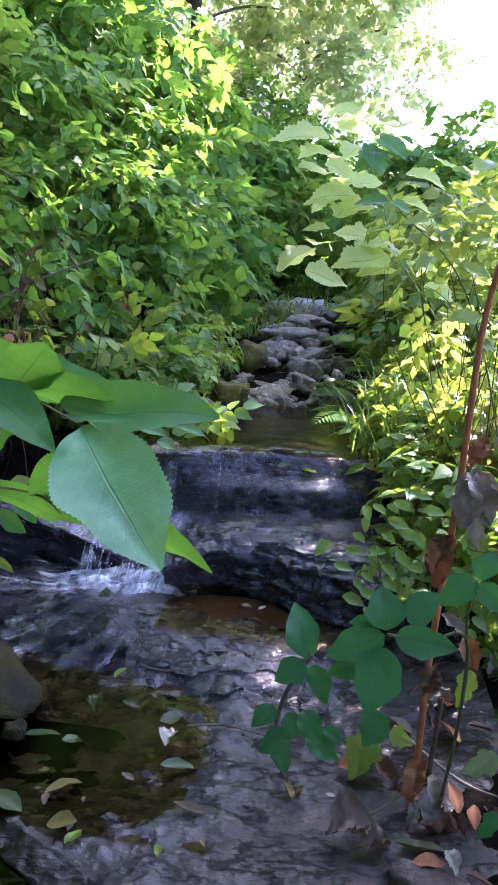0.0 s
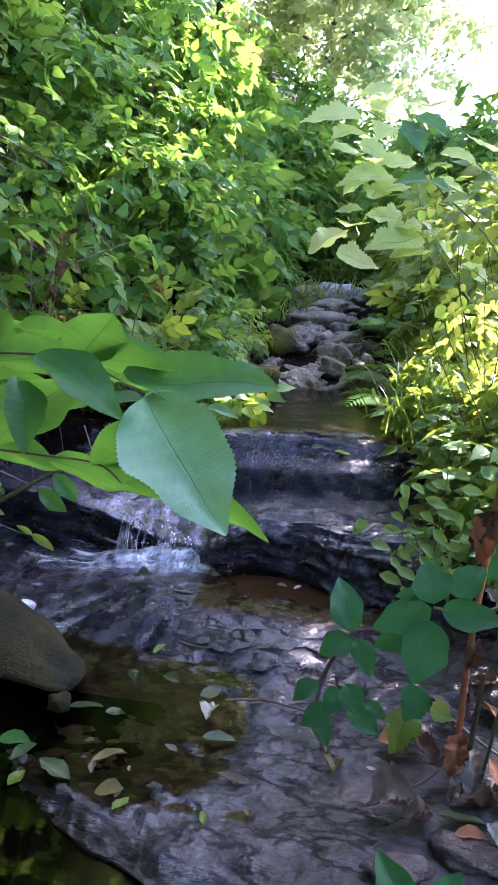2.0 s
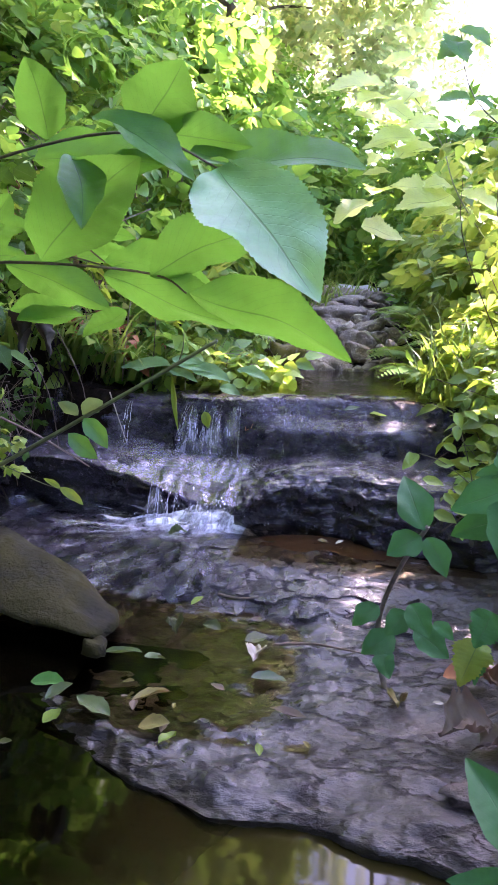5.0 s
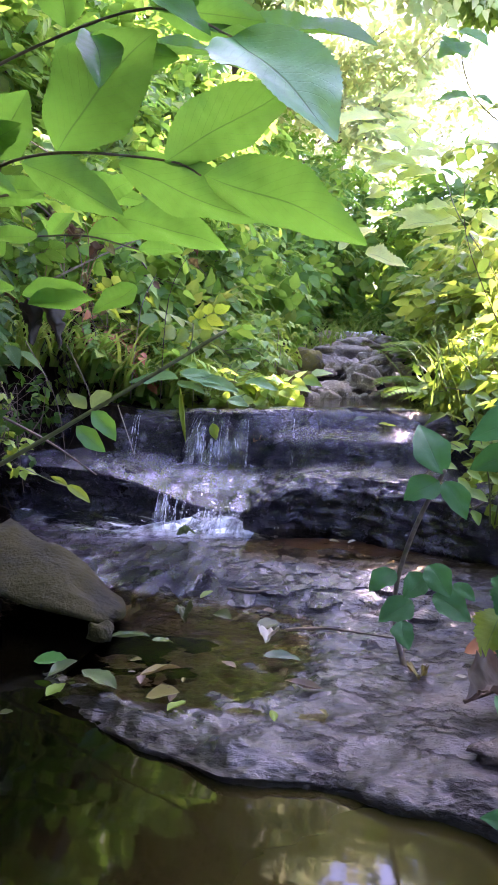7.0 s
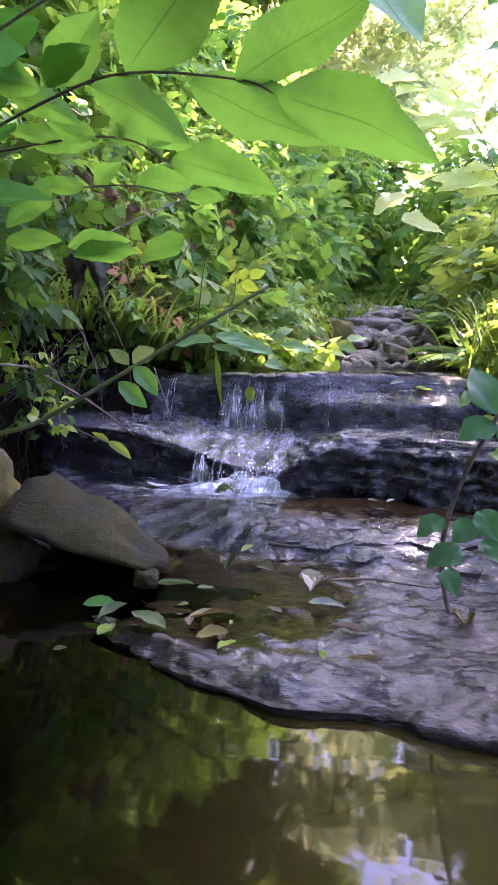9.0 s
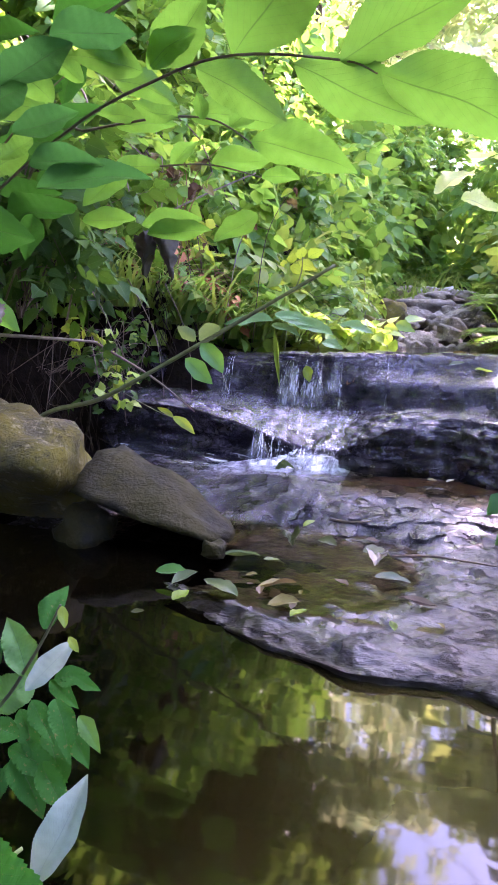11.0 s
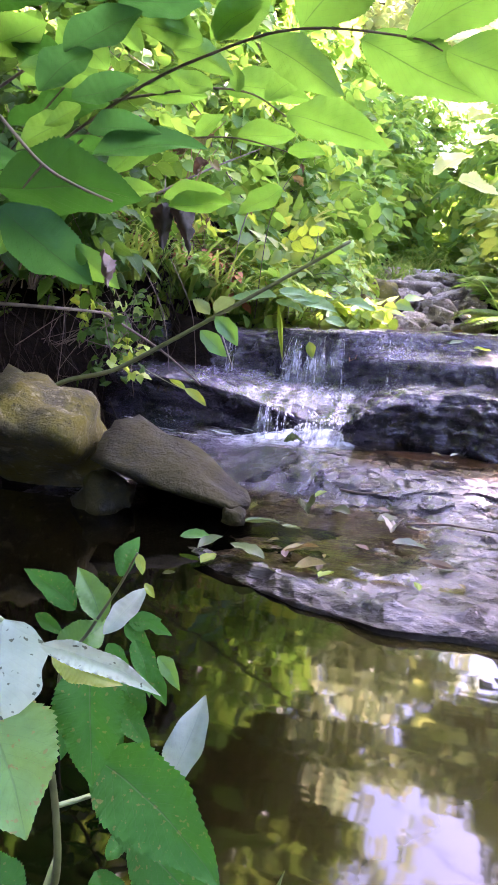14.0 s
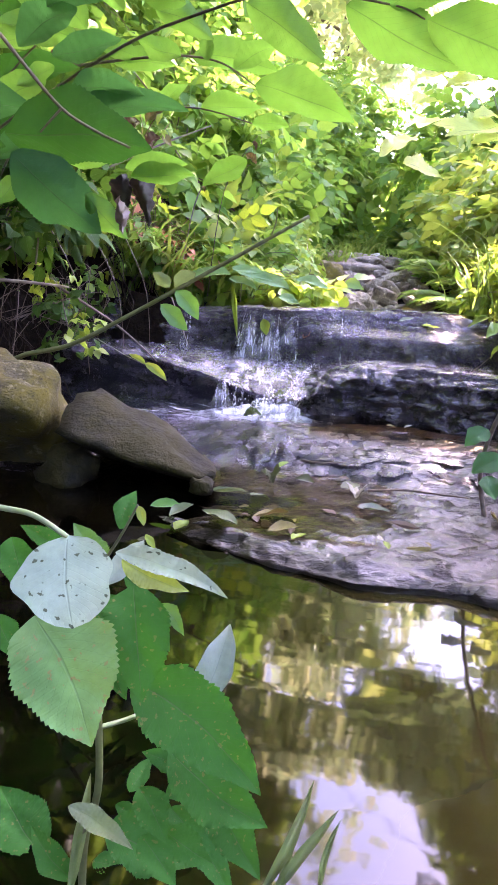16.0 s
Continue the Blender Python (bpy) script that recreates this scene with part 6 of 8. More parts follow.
leaf_on(weed, (-0.224, 0.245, 0.053), (-0.184, 0.211, 0.064), 0.54, (0.19, -0.47, 0.86), M_WEED, WEEDL)
leaf_on(weed, (-0.133, 0.196, 0.041), (-0.119, 0.226, 0.030), 0.57, (0.10, -0.45, 0.89), M_WEED, WEEDL)
leaf_on(weed, (-0.130, 0.230, 0.065), (-0.126, 0.170, 0.098), 0.45, (0.12, -0.47, 0.87), M_WEED, WEEDL)
leaf_on(weed, (-0.141, 0.240, 0.084), (-0.136, 0.237, 0.042), 0.35, (0.12, -0.49, 0.87), M_WEED, WEEDL)
leaf_on(weed, (-0.130, 0.218, 0.096), (-0.099, 0.171, 0.138), 0.37, (0.11, -0.50, 0.86), M_WEED, WEEDL)
leaf_on(weed, (-0.175, 0.234, 0.076), (-0.146, 0.219, 0.081), 0.39, (0.15, -0.49, 0.86), M_WEED, WEEDL)
leaf_on(weed, (-0.216, 0.199, 0.058), (-0.256, 0.240, 0.032), 0.60, (0.22, -0.45, 0.87), M_WEED, WEEDL)
leaf_on(weed, (-0.131, 0.215, 0.076), (-0.113, 0.222, 0.090), 0.56, (0.11, -0.49, 0.87), M_WEED, WEEDL)
leaf_on(weed, (-0.128, 0.195, 0.125), (-0.107, 0.184, 0.157), 0.59, (0.11, -0.51, 0.85), M_WEED, WEEDL)
leaf_on(weed, (-0.178, 0.196, 0.062), (-0.153, 0.189, 0.073), 0.55, (0.16, -0.45, 0.88), M_WEED, WEEDL)
leaf_on(weed, (-0.165, 0.235, 0.088), (-0.158, 0.227, 0.118), 0.47, (0.15, -0.50, 0.85), M_WEED, WEEDL)
leaf_on(weed, (-0.053, 0.130, 0.120), (-0.021, 0.140, 0.175), 0.10, (0.01, -0.69, 0.72), M_PALELEAF, SMALL, "blade")
leaf_on(weed, (-0.059, 0.130, 0.118), (-0.036, 0.140, 0.188), 0.08, (0.03, -0.70, 0.72), M_PALELEAF, SMALL, "blade")
leaf_on(weed, (-0.050, 0.130, 0.117), (-0.041, 0.140, 0.157), 0.10, (0.03, -0.68, 0.74), M_PALELEAF, SMALL, "blade")
leaf_on(weed, (-0.168, 0.130, 0.095), (-0.161, 0.140, 0.166), 0.10, (0.26, -0.65, 0.72), M_PALELEAF, SMALL, "blade")
leaf_on(weed, (-0.025, 0.130, 0.125), (-0.017, 0.140, 0.168), 0.08, (-0.02, -0.69, 0.72), M_PALELEAF, SMALL, "blade")

sprig_plant = thing("wild_plant", (-0.300, 0.420, 0.060), "small leafy sprig growing from the pool's edge", "plant")
part("stem", tube([(-0.300, 0.420, 0.030), (-0.293, 0.400, 0.119), (-0.262, 0.400, 0.171), (-0.233, 0.400, 0.220), (-0.216, 0.400, 0.254)], 0.0022, 7, 0.50), M_STEM, sprig_plant)
part("stem", tube([(-0.287, 0.400, 0.120), (-0.239, 0.400, 0.147), (-0.197, 0.390, 0.133)], 0.0016, 7, 0.50), M_STEM, sprig_plant)
leaf_on(sprig_plant, (-0.277, 0.400, 0.189), (-0.311, 0.380, 0.240), 0.42, (0.45, -0.65, 0.62), M_WEED, WEEDL)
leaf_on(sprig_plant, (-0.250, 0.400, 0.181), (-0.261, 0.390, 0.241), 0.50, (0.40, -0.66, 0.63), M_HERO, WEEDL)
leaf_on(sprig_plant, (-0.233, 0.400, 0.229), (-0.216, 0.400, 0.271), 0.45, (0.38, -0.70, 0.60), M_WEED, WEEDL)
leaf_on(sprig_plant, (-0.292, 0.390, 0.148), (-0.253, 0.380, 0.194), 0.60, (0.41, -0.63, 0.66), M_HERO, WEEDL)
leaf_on(sprig_plant, (-0.239, 0.380, 0.180), (-0.207, 0.370, 0.231), 0.36, (0.38, -0.66, 0.65), M_GREYBACK, ELM)
leaf_on(sprig_plant, (-0.223, 0.400, 0.184), (-0.195, 0.400, 0.199), 0.60, (0.35, -0.67, 0.65), M_WEED, WEEDL)
leaf_on(sprig_plant, (-0.227, 0.400, 0.182), (-0.195, 0.390, 0.172), 0.45, (0.35, -0.66, 0.67), M_WEED, WEEDL)
leaf_on(sprig_plant, (-0.210, 0.410, 0.184), (-0.183, 0.410, 0.177), 0.40, (0.33, -0.68, 0.66), M_WEED, WEEDL)
leaf_on(sprig_plant, (-0.239, 0.390, 0.166), (-0.211, 0.380, 0.135), 0.45, (0.35, -0.63, 0.69), M_WEED, WEEDL)
leaf_on(sprig_plant, (-0.251, 0.390, 0.156), (-0.231, 0.380, 0.110), 0.40, (0.36, -0.62, 0.70), M_WEED, WEEDL)
leaf_on(sprig_plant, (-0.200, 0.380, 0.154), (-0.173, 0.370, 0.128), 0.50, (0.31, -0.63, 0.71), M_WEED, WEEDL)
leaf_on(sprig_plant, (-0.215, 0.400, 0.253), (-0.212, 0.400, 0.234), 0.50, (0.37, -0.70, 0.61), M_YELLOWG, ELM)
leaf_on(sprig_plant, (-0.208, 0.400, 0.226), (-0.199, 0.400, 0.213), 0.50, (0.35, -0.69, 0.63), M_YELLOWG, ELM)
leaf_on(sprig_plant, (-0.319, 0.400, 0.178), (-0.285, 0.390, 0.177), 0.40, (0.44, -0.62, 0.65), M_WEED, WEEDL)
leaf_on(sprig_plant, (-0.245, 0.370, 0.124), (-0.211, 0.360, 0.080), 0.50, (0.35, -0.59, 0.73), M_WEED, WEEDL)
leaf_on(sprig_plant, (-0.256, 0.370, 0.110), (-0.216, 0.360, 0.130), 0.40, (0.36, -0.60, 0.72), M_WEED, WEEDL)

leaf_on(sprig_plant, (-0.250, 0.370, 0.131), (-0.193, 0.355, 0.133), 0.42, (0.30, -0.62, 0.70), M_WEED, WEEDL)
leaf_on(sprig_plant, (-0.204, 0.370, 0.185), (-0.184, 0.355, 0.143), 0.45, (0.30, -0.62, 0.70), M_WEED, WEEDL)
leaf_on(sprig_plant, (-0.238, 0.370, 0.144), (-0.265, 0.355, 0.168), 0.50, (0.30, -0.62, 0.70), M_WEED, WEEDL)
leaf_on(sprig_plant, (-0.200, 0.370, 0.104), (-0.204, 0.355, 0.160), 0.50, (0.30, -0.62, 0.70), M_WEED, WEEDL)
leaf_on(sprig_plant, (-0.218, 0.370, 0.124), (-0.179, 0.355, 0.092), 0.42, (0.30, -0.62, 0.70), M_WEED, WEEDL)
leaf_on(sprig_plant, (-0.256, 0.370, 0.110), (-0.264, 0.355, 0.068), 0.50, (0.30, -0.62, 0.70), M_WEED, WEEDL)
leaf_on(sprig_plant, (-0.182, 0.370, 0.174), (-0.155, 0.355, 0.159), 0.40, (0.30, -0.62, 0.70), M_HERO, WEEDL)
leaf_on(sprig_plant, (-0.167, 0.370, 0.054), (-0.147, 0.355, 0.016), 0.35, (0.30, -0.62, 0.70), M_WEED, WEEDL)

near_branch = thing("leafy_branch", (-0.420, 0.300, 0.500), "brown bare stick with one big toothed leaf", "branch", "branches over the pool")
part("stem", tube([(-0.353, 0.250, 0.659), (-0.296, 0.252, 0.626), (-0.274, 0.256, 0.604), (-0.258, 0.260, 0.586), (-0.235, 0.268, 0.561), (-0.214, 0.276, 0.549), (-0.193, 0.285, 0.541)], 0.0015, 7, 0.60), M_TWIG, near_branch)
part("stem", tube([(-0.234, 0.268, 0.561), (-0.242, 0.268, 0.553), (-0.250, 0.270, 0.546)], 0.0010, 7, 0.60), M_TWIG, near_branch)
leaf_on(near_branch, (-0.291, 0.300, 0.551), (-0.193, 0.290, 0.519), 0.58, (-0.33, 0.71, 0.62), M_DEEP, ELM)
leaf_on(near_branch, (-0.284, 0.295, 0.537), (-0.224, 0.285, 0.482), 0.60, (-0.41, 0.83, 0.37), M_VINE, ELM)
leaf_on(near_branch, (-0.287, 0.310, 0.524), (-0.306, 0.310, 0.503), 0.60, (-0.44, 0.78, 0.45), M_HERO, ELM)
leaf_on(near_branch, (-0.335, 0.290, 0.573), (-0.276, 0.285, 0.547), 0.50, (-0.40, 0.66, 0.64), M_VINE, ELM)
leaf_on(near_branch, (-0.347, 0.300, 0.554), (-0.300, 0.300, 0.535), 0.50, (-0.46, 0.74, 0.49), M_DEEP, ELM)
leaf_on(near_branch, (-0.238, 0.320, 0.515), (-0.210, 0.310, 0.482), 0.50, (-0.34, 0.84, 0.43), M_HERO, ELM)
leaf_on(near_branch, (-0.201, 0.290, 0.511), (-0.197, 0.285, 0.486), 0.35, (-0.34, 0.89, 0.29), M_DRYPINK, CURLED, "withered_leaf")

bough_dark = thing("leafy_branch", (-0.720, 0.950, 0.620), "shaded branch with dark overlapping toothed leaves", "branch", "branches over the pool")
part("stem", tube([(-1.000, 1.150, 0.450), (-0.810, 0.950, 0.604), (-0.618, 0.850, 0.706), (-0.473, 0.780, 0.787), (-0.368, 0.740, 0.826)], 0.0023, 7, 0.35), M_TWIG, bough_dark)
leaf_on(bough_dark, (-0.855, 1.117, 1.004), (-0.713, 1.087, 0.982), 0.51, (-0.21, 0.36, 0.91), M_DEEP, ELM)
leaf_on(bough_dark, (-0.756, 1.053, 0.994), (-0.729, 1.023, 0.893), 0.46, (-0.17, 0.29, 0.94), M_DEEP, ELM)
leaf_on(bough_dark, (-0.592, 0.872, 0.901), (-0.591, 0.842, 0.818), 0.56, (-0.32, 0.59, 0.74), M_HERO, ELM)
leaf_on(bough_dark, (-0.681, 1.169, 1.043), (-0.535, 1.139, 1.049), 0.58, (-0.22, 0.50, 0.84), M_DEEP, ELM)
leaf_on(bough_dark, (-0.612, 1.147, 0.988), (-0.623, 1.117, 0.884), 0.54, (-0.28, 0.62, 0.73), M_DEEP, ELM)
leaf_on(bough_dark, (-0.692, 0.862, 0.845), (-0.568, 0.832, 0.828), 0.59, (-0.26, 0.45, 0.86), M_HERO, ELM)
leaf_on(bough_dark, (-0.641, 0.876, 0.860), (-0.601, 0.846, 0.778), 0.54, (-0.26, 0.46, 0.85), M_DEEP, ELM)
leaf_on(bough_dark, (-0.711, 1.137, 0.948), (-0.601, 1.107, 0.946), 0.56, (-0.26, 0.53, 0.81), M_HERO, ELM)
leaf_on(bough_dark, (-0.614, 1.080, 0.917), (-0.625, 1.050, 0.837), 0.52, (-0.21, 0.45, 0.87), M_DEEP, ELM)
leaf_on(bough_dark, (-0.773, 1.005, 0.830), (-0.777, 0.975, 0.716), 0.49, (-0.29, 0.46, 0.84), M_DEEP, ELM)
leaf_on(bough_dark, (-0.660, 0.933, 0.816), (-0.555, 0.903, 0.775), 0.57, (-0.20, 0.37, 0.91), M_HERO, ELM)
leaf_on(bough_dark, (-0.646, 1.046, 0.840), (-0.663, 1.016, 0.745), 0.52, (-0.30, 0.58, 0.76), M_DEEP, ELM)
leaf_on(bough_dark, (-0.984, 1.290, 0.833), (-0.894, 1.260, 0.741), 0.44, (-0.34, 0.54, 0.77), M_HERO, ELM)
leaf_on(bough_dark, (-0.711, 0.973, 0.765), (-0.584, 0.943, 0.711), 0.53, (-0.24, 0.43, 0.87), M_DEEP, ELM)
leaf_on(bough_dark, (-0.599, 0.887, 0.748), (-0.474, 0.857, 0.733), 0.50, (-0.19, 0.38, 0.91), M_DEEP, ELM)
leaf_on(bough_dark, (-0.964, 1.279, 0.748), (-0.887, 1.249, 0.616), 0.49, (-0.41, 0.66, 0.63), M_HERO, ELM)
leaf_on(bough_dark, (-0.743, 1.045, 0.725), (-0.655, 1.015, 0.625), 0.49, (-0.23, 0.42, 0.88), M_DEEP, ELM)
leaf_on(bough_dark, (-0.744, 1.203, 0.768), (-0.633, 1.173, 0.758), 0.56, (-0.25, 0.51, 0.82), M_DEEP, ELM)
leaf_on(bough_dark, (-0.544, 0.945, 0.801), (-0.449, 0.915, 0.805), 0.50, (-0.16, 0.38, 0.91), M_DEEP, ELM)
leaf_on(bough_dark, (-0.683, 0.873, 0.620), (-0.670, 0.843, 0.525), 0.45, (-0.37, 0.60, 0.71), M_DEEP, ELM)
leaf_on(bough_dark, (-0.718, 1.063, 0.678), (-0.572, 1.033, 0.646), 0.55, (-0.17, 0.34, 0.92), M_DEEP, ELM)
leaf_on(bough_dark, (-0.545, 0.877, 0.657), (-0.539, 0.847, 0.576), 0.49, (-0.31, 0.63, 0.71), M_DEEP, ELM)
leaf_on(bough_dark, (-0.555, 1.300, 0.693), (-0.541, 1.280, 0.599), 0.50, (-0.30, 0.83, 0.48), M_DRYDARK, CURLED, "withered_leaf")
leaf_on(bough_dark, (-0.519, 1.300, 0.691), (-0.487, 1.280, 0.599), 0.50, (-0.27, 0.84, 0.48), M_DRYDARK, CURLED, "withered_leaf")

jewel = thing("wild_plant", (0.370, 1.380, 0.280), "small bright green plant with oval leaves on the ledge", "plant")
part("stem", tube([(0.400, 1.400, 0.250), (0.389, 1.370, 0.339), (0.369, 1.360, 0.419), (0.343, 1.350, 0.495)], 0.0018, 7, 0.50), M_STEM, jewel)
part("stem", tube([(0.410, 1.410, 0.250), (0.420, 1.380, 0.391), (0.425, 1.360, 0.500), (0.420, 1.350, 0.587)], 0.0018, 7, 0.50), M_STEM, jewel)
part("stem", tube([(0.386, 1.370, 0.365), (0.322, 1.360, 0.413), (0.273, 1.350, 0.431)], 0.0014, 7, 0.50), M_STEM, jewel)
leaf_on(jewel, (0.344, 1.360, 0.491), (0.342, 1.340, 0.461), 0.52, (-0.05, -0.74, 0.67), M_JEWEL, SMALL)
leaf_on(jewel, (0.336, 1.360, 0.515), (0.349, 1.340, 0.487), 0.52, (-0.05, -0.75, 0.66), M_JEWEL, SMALL)
leaf_on(jewel, (0.318, 1.360, 0.451), (0.343, 1.340, 0.443), 0.52, (-0.04, -0.73, 0.68), M_JEWEL, SMALL)
leaf_on(jewel, (0.273, 1.360, 0.427), (0.242, 1.340, 0.398), 0.52, (-0.00, -0.72, 0.69), M_JEWEL, SMALL)
leaf_on(jewel, (0.255, 1.360, 0.432), (0.256, 1.340, 0.408), 0.52, (-0.00, -0.73, 0.69), M_JEWEL, SMALL)
leaf_on(jewel, (0.304, 1.360, 0.412), (0.334, 1.340, 0.431), 0.52, (-0.03, -0.73, 0.69), M_JEWEL, SMALL)
leaf_on(jewel, (0.283, 1.360, 0.377), (0.321, 1.340, 0.385), 0.52, (-0.03, -0.71, 0.70), M_JEWEL, SMALL)
leaf_on(jewel, (0.344, 1.360, 0.365), (0.371, 1.340, 0.358), 0.52, (-0.05, -0.71, 0.71), M_JEWEL, SMALL)
leaf_on(jewel, (0.342, 1.360, 0.325), (0.385, 1.340, 0.314), 0.52, (-0.05, -0.69, 0.72), M_JEWEL, SMALL)
leaf_on(jewel, (0.384, 1.360, 0.388), (0.415, 1.340, 0.367), 0.52, (-0.07, -0.71, 0.70), M_JEWEL, SMALL)
leaf_on(jewel, (0.382, 1.360, 0.520), (0.406, 1.340, 0.514), 0.52, (-0.08, -0.75, 0.65), M_JEWEL, SMALL)
leaf_on(jewel, (0.393, 1.360, 0.527), (0.431, 1.340, 0.526), 0.52, (-0.09, -0.75, 0.65), M_JEWEL, SMALL)
leaf_on(jewel, (0.421, 1.360, 0.536), (0.423, 1.340, 0.516), 0.52, (-0.09, -0.75, 0.65), M_JEWEL, SMALL)
leaf_on(jewel, (0.431, 1.360, 0.549), (0.464, 1.340, 0.556), 0.52, (-0.11, -0.76, 0.64), M_JEWEL, SMALL)
leaf_on(jewel, (0.385, 1.360, 0.489), (0.430, 1.340, 0.485), 0.52, (-0.08, -0.74, 0.66), M_JEWEL, SMALL)
leaf_on(jewel, (0.411, 1.360, 0.467), (0.456, 1.340, 0.462), 0.52, (-0.09, -0.73, 0.67), M_JEWEL, SMALL)
leaf_on(jewel, (0.446, 1.360, 0.465), (0.463, 1.340, 0.434), 0.52, (-0.10, -0.73, 0.68), M_JEWEL, SMALL)
leaf_on(jewel, (0.409, 1.360, 0.423), (0.435, 1.340, 0.393), 0.52, (-0.09, -0.72, 0.69), M_JEWEL, SMALL)
leaf_on(jewel, (0.436, 1.360, 0.388), (0.461, 1.340, 0.396), 0.52, (-0.10, -0.71, 0.70), M_JEWEL, SMALL)
leaf_on(jewel, (0.451, 1.360, 0.364), (0.439, 1.340, 0.342), 0.52, (-0.10, -0.70, 0.71), M_JEWEL, SMALL)
leaf_on(jewel, (0.351, 1.360, 0.417), (0.381, 1.340, 0.433), 0.52, (-0.06, -0.73, 0.69), M_JEWEL, SMALL)
leaf_on(jewel, (0.377, 1.360, 0.457), (0.405, 1.340, 0.448), 0.52, (-0.07, -0.73, 0.68), M_JEWEL, SMALL)
leaf_on(jewel, (0.328, 1.360, 0.350), (0.352, 1.340, 0.332), 0.52, (-0.04, -0.70, 0.71), M_JEWEL, SMALL)
leaf_on(jewel, (0.357, 1.360, 0.288), (0.369, 1.340, 0.259), 0.52, (-0.05, -0.68, 0.73), M_JEWEL, SMALL)
leaf_on(jewel, (0.387, 1.360, 0.357), (0.426, 1.340, 0.339), 0.52, (-0.08, -0.70, 0.71), M_JEWEL, SMALL)
leaf_on(jewel, (0.307, 1.360, 0.308), (0.355, 1.340, 0.302), 0.52, (-0.04, -0.69, 0.72), M_JEWEL, SMALL)
leaf_on(jewel, (0.471, 1.360, 0.442), (0.516, 1.340, 0.454), 0.52, (-0.12, -0.73, 0.68), M_JEWEL, SMALL)
leaf_on(jewel, (0.353, 1.360, 0.517), (0.380, 1.340, 0.510), 0.52, (-0.06, -0.75, 0.66), M_JEWEL, SMALL)
leaf_on(jewel, (0.452, 1.360, 0.515), (0.496, 1.340, 0.525), 0.52, (-0.12, -0.75, 0.65), M_JEWEL, SMALL)

bank_weed = thing("wild_plant", (0.362, 0.620, 0.124), "weed with pointed green leaves at the water's edge", "plant")
part("stem", tube([(0.386, 0.630, 0.041), (0.362, 0.620, 0.124), (0.349, 0.610, 0.177)], 0.0022, 7, 0.50), M_STEM, bank_weed)
leaf_on(bank_weed, (0.352, 0.615, 0.161), (0.314, 0.600, 0.272), 0.45, (-0.14, -0.57, 0.81), M_VINE, ELM)
leaf_on(bank_weed, (0.355, 0.615, 0.158), (0.367, 0.600, 0.266), 0.45, (-0.16, -0.57, 0.81), M_VINE, ELM)
leaf_on(bank_weed, (0.347, 0.615, 0.142), (0.281, 0.600, 0.155), 0.45, (-0.12, -0.54, 0.83), M_VINE, ELM)
leaf_on(bank_weed, (0.349, 0.615, 0.138), (0.311, 0.600, 0.123), 0.40, (-0.13, -0.53, 0.84), M_VINE, ELM)
leaf_on(bank_weed, (0.352, 0.615, 0.150), (0.336, 0.600, 0.140), 0.60, (-0.14, -0.53, 0.83), M_VINE, ELM)
leaf_on(bank_weed, (0.355, 0.615, 0.173), (0.395, 0.600, 0.195), 0.45, (-0.17, -0.55, 0.82), M_VINE, ELM)

maple_shoot = thing("leafy_branch", (0.620, 1.620, 0.450), "shoot with a few lobed green leaves against the sky", "branch", "branches over the pool")
part("stem", tube([(0.750, 1.750, 0.300), (0.620, 1.680, 0.750), (0.500, 1.600, 1.000), (0.344, 1.560, 1.139), (0.302, 1.530, 1.259)], 0.0026, 7, 0.40), M_STEM, maple_shoot)
leaf_on(maple_shoot, (0.302, 1.520, 1.257), (0.362, 1.490, 1.223), 0.80, (0.15, -0.62, 0.77), M_HERO, LOBED)
leaf_on(maple_shoot, (0.307, 1.520, 1.235), (0.260, 1.490, 1.178), 0.80, (0.15, -0.62, 0.77), M_HERO, LOBED)
leaf_on(maple_shoot, (0.295, 1.500, 1.228), (0.308, 1.470, 1.162), 0.70, (0.15, -0.62, 0.77), M_HERO, LOBED)
leaf_on(maple_shoot, (0.337, 1.550, 1.138), (0.265, 1.520, 1.139), 0.60, (0.15, -0.62, 0.77), M_HERO, LOBED)
leaf_on(maple_shoot, (0.343, 1.550, 1.138), (0.380, 1.520, 1.146), 0.80, (0.15, -0.62, 0.77), M_HERO, LOBED)
leaf_on(maple_shoot, (0.453, 1.500, 1.199), (0.484, 1.470, 1.221), 0.60, (0.10, -0.60, 0.80), M_YELLOWG, LOBED)
leaf_on(maple_shoot, (0.503, 1.500, 1.200), (0.526, 1.470, 1.275), 0.60, (0.10, -0.60, 0.80), M_YELLOWG, LOBED)
leaf_on(maple_shoot, (0.490, 1.500, 1.167), (0.515, 1.470, 1.148), 0.60, (0.10, -0.60, 0.80), M_YELLOWG, LOBED)
leaf_on(maple_shoot, (0.547, 1.500, 1.070), (0.506, 1.470, 1.088), 0.70, (0.10, -0.60, 0.80), M_YELLOWG, LOBED)
leaf_on(maple_shoot, (0.553, 1.500, 1.115), (0.518, 1.470, 1.164), 0.50, (0.10, -0.60, 0.80), M_YELLOWG, LOBED)
leaf_on(maple_shoot, (0.419, 1.500, 1.098), (0.369, 1.470, 1.113), 0.50, (0.10, -0.60, 0.80), M_YELLOWG, LOBED)
leaf_on(maple_shoot, (0.545, 1.500, 0.909), (0.481, 1.470, 0.924), 0.70, (0.10, -0.60, 0.80), M_YELLOWG, LOBED)
leaf_on(maple_shoot, (0.438, 1.500, 1.025), (0.398, 1.470, 0.994), 0.60, (0.10, -0.60, 0.80), M_YELLOWG, LOBED)
leaf_on(maple_shoot, (0.498, 1.500, 1.011), (0.547, 1.470, 1.029), 0.60, (0.10, -0.60, 0.80), M_YELLOWG, LOBED)

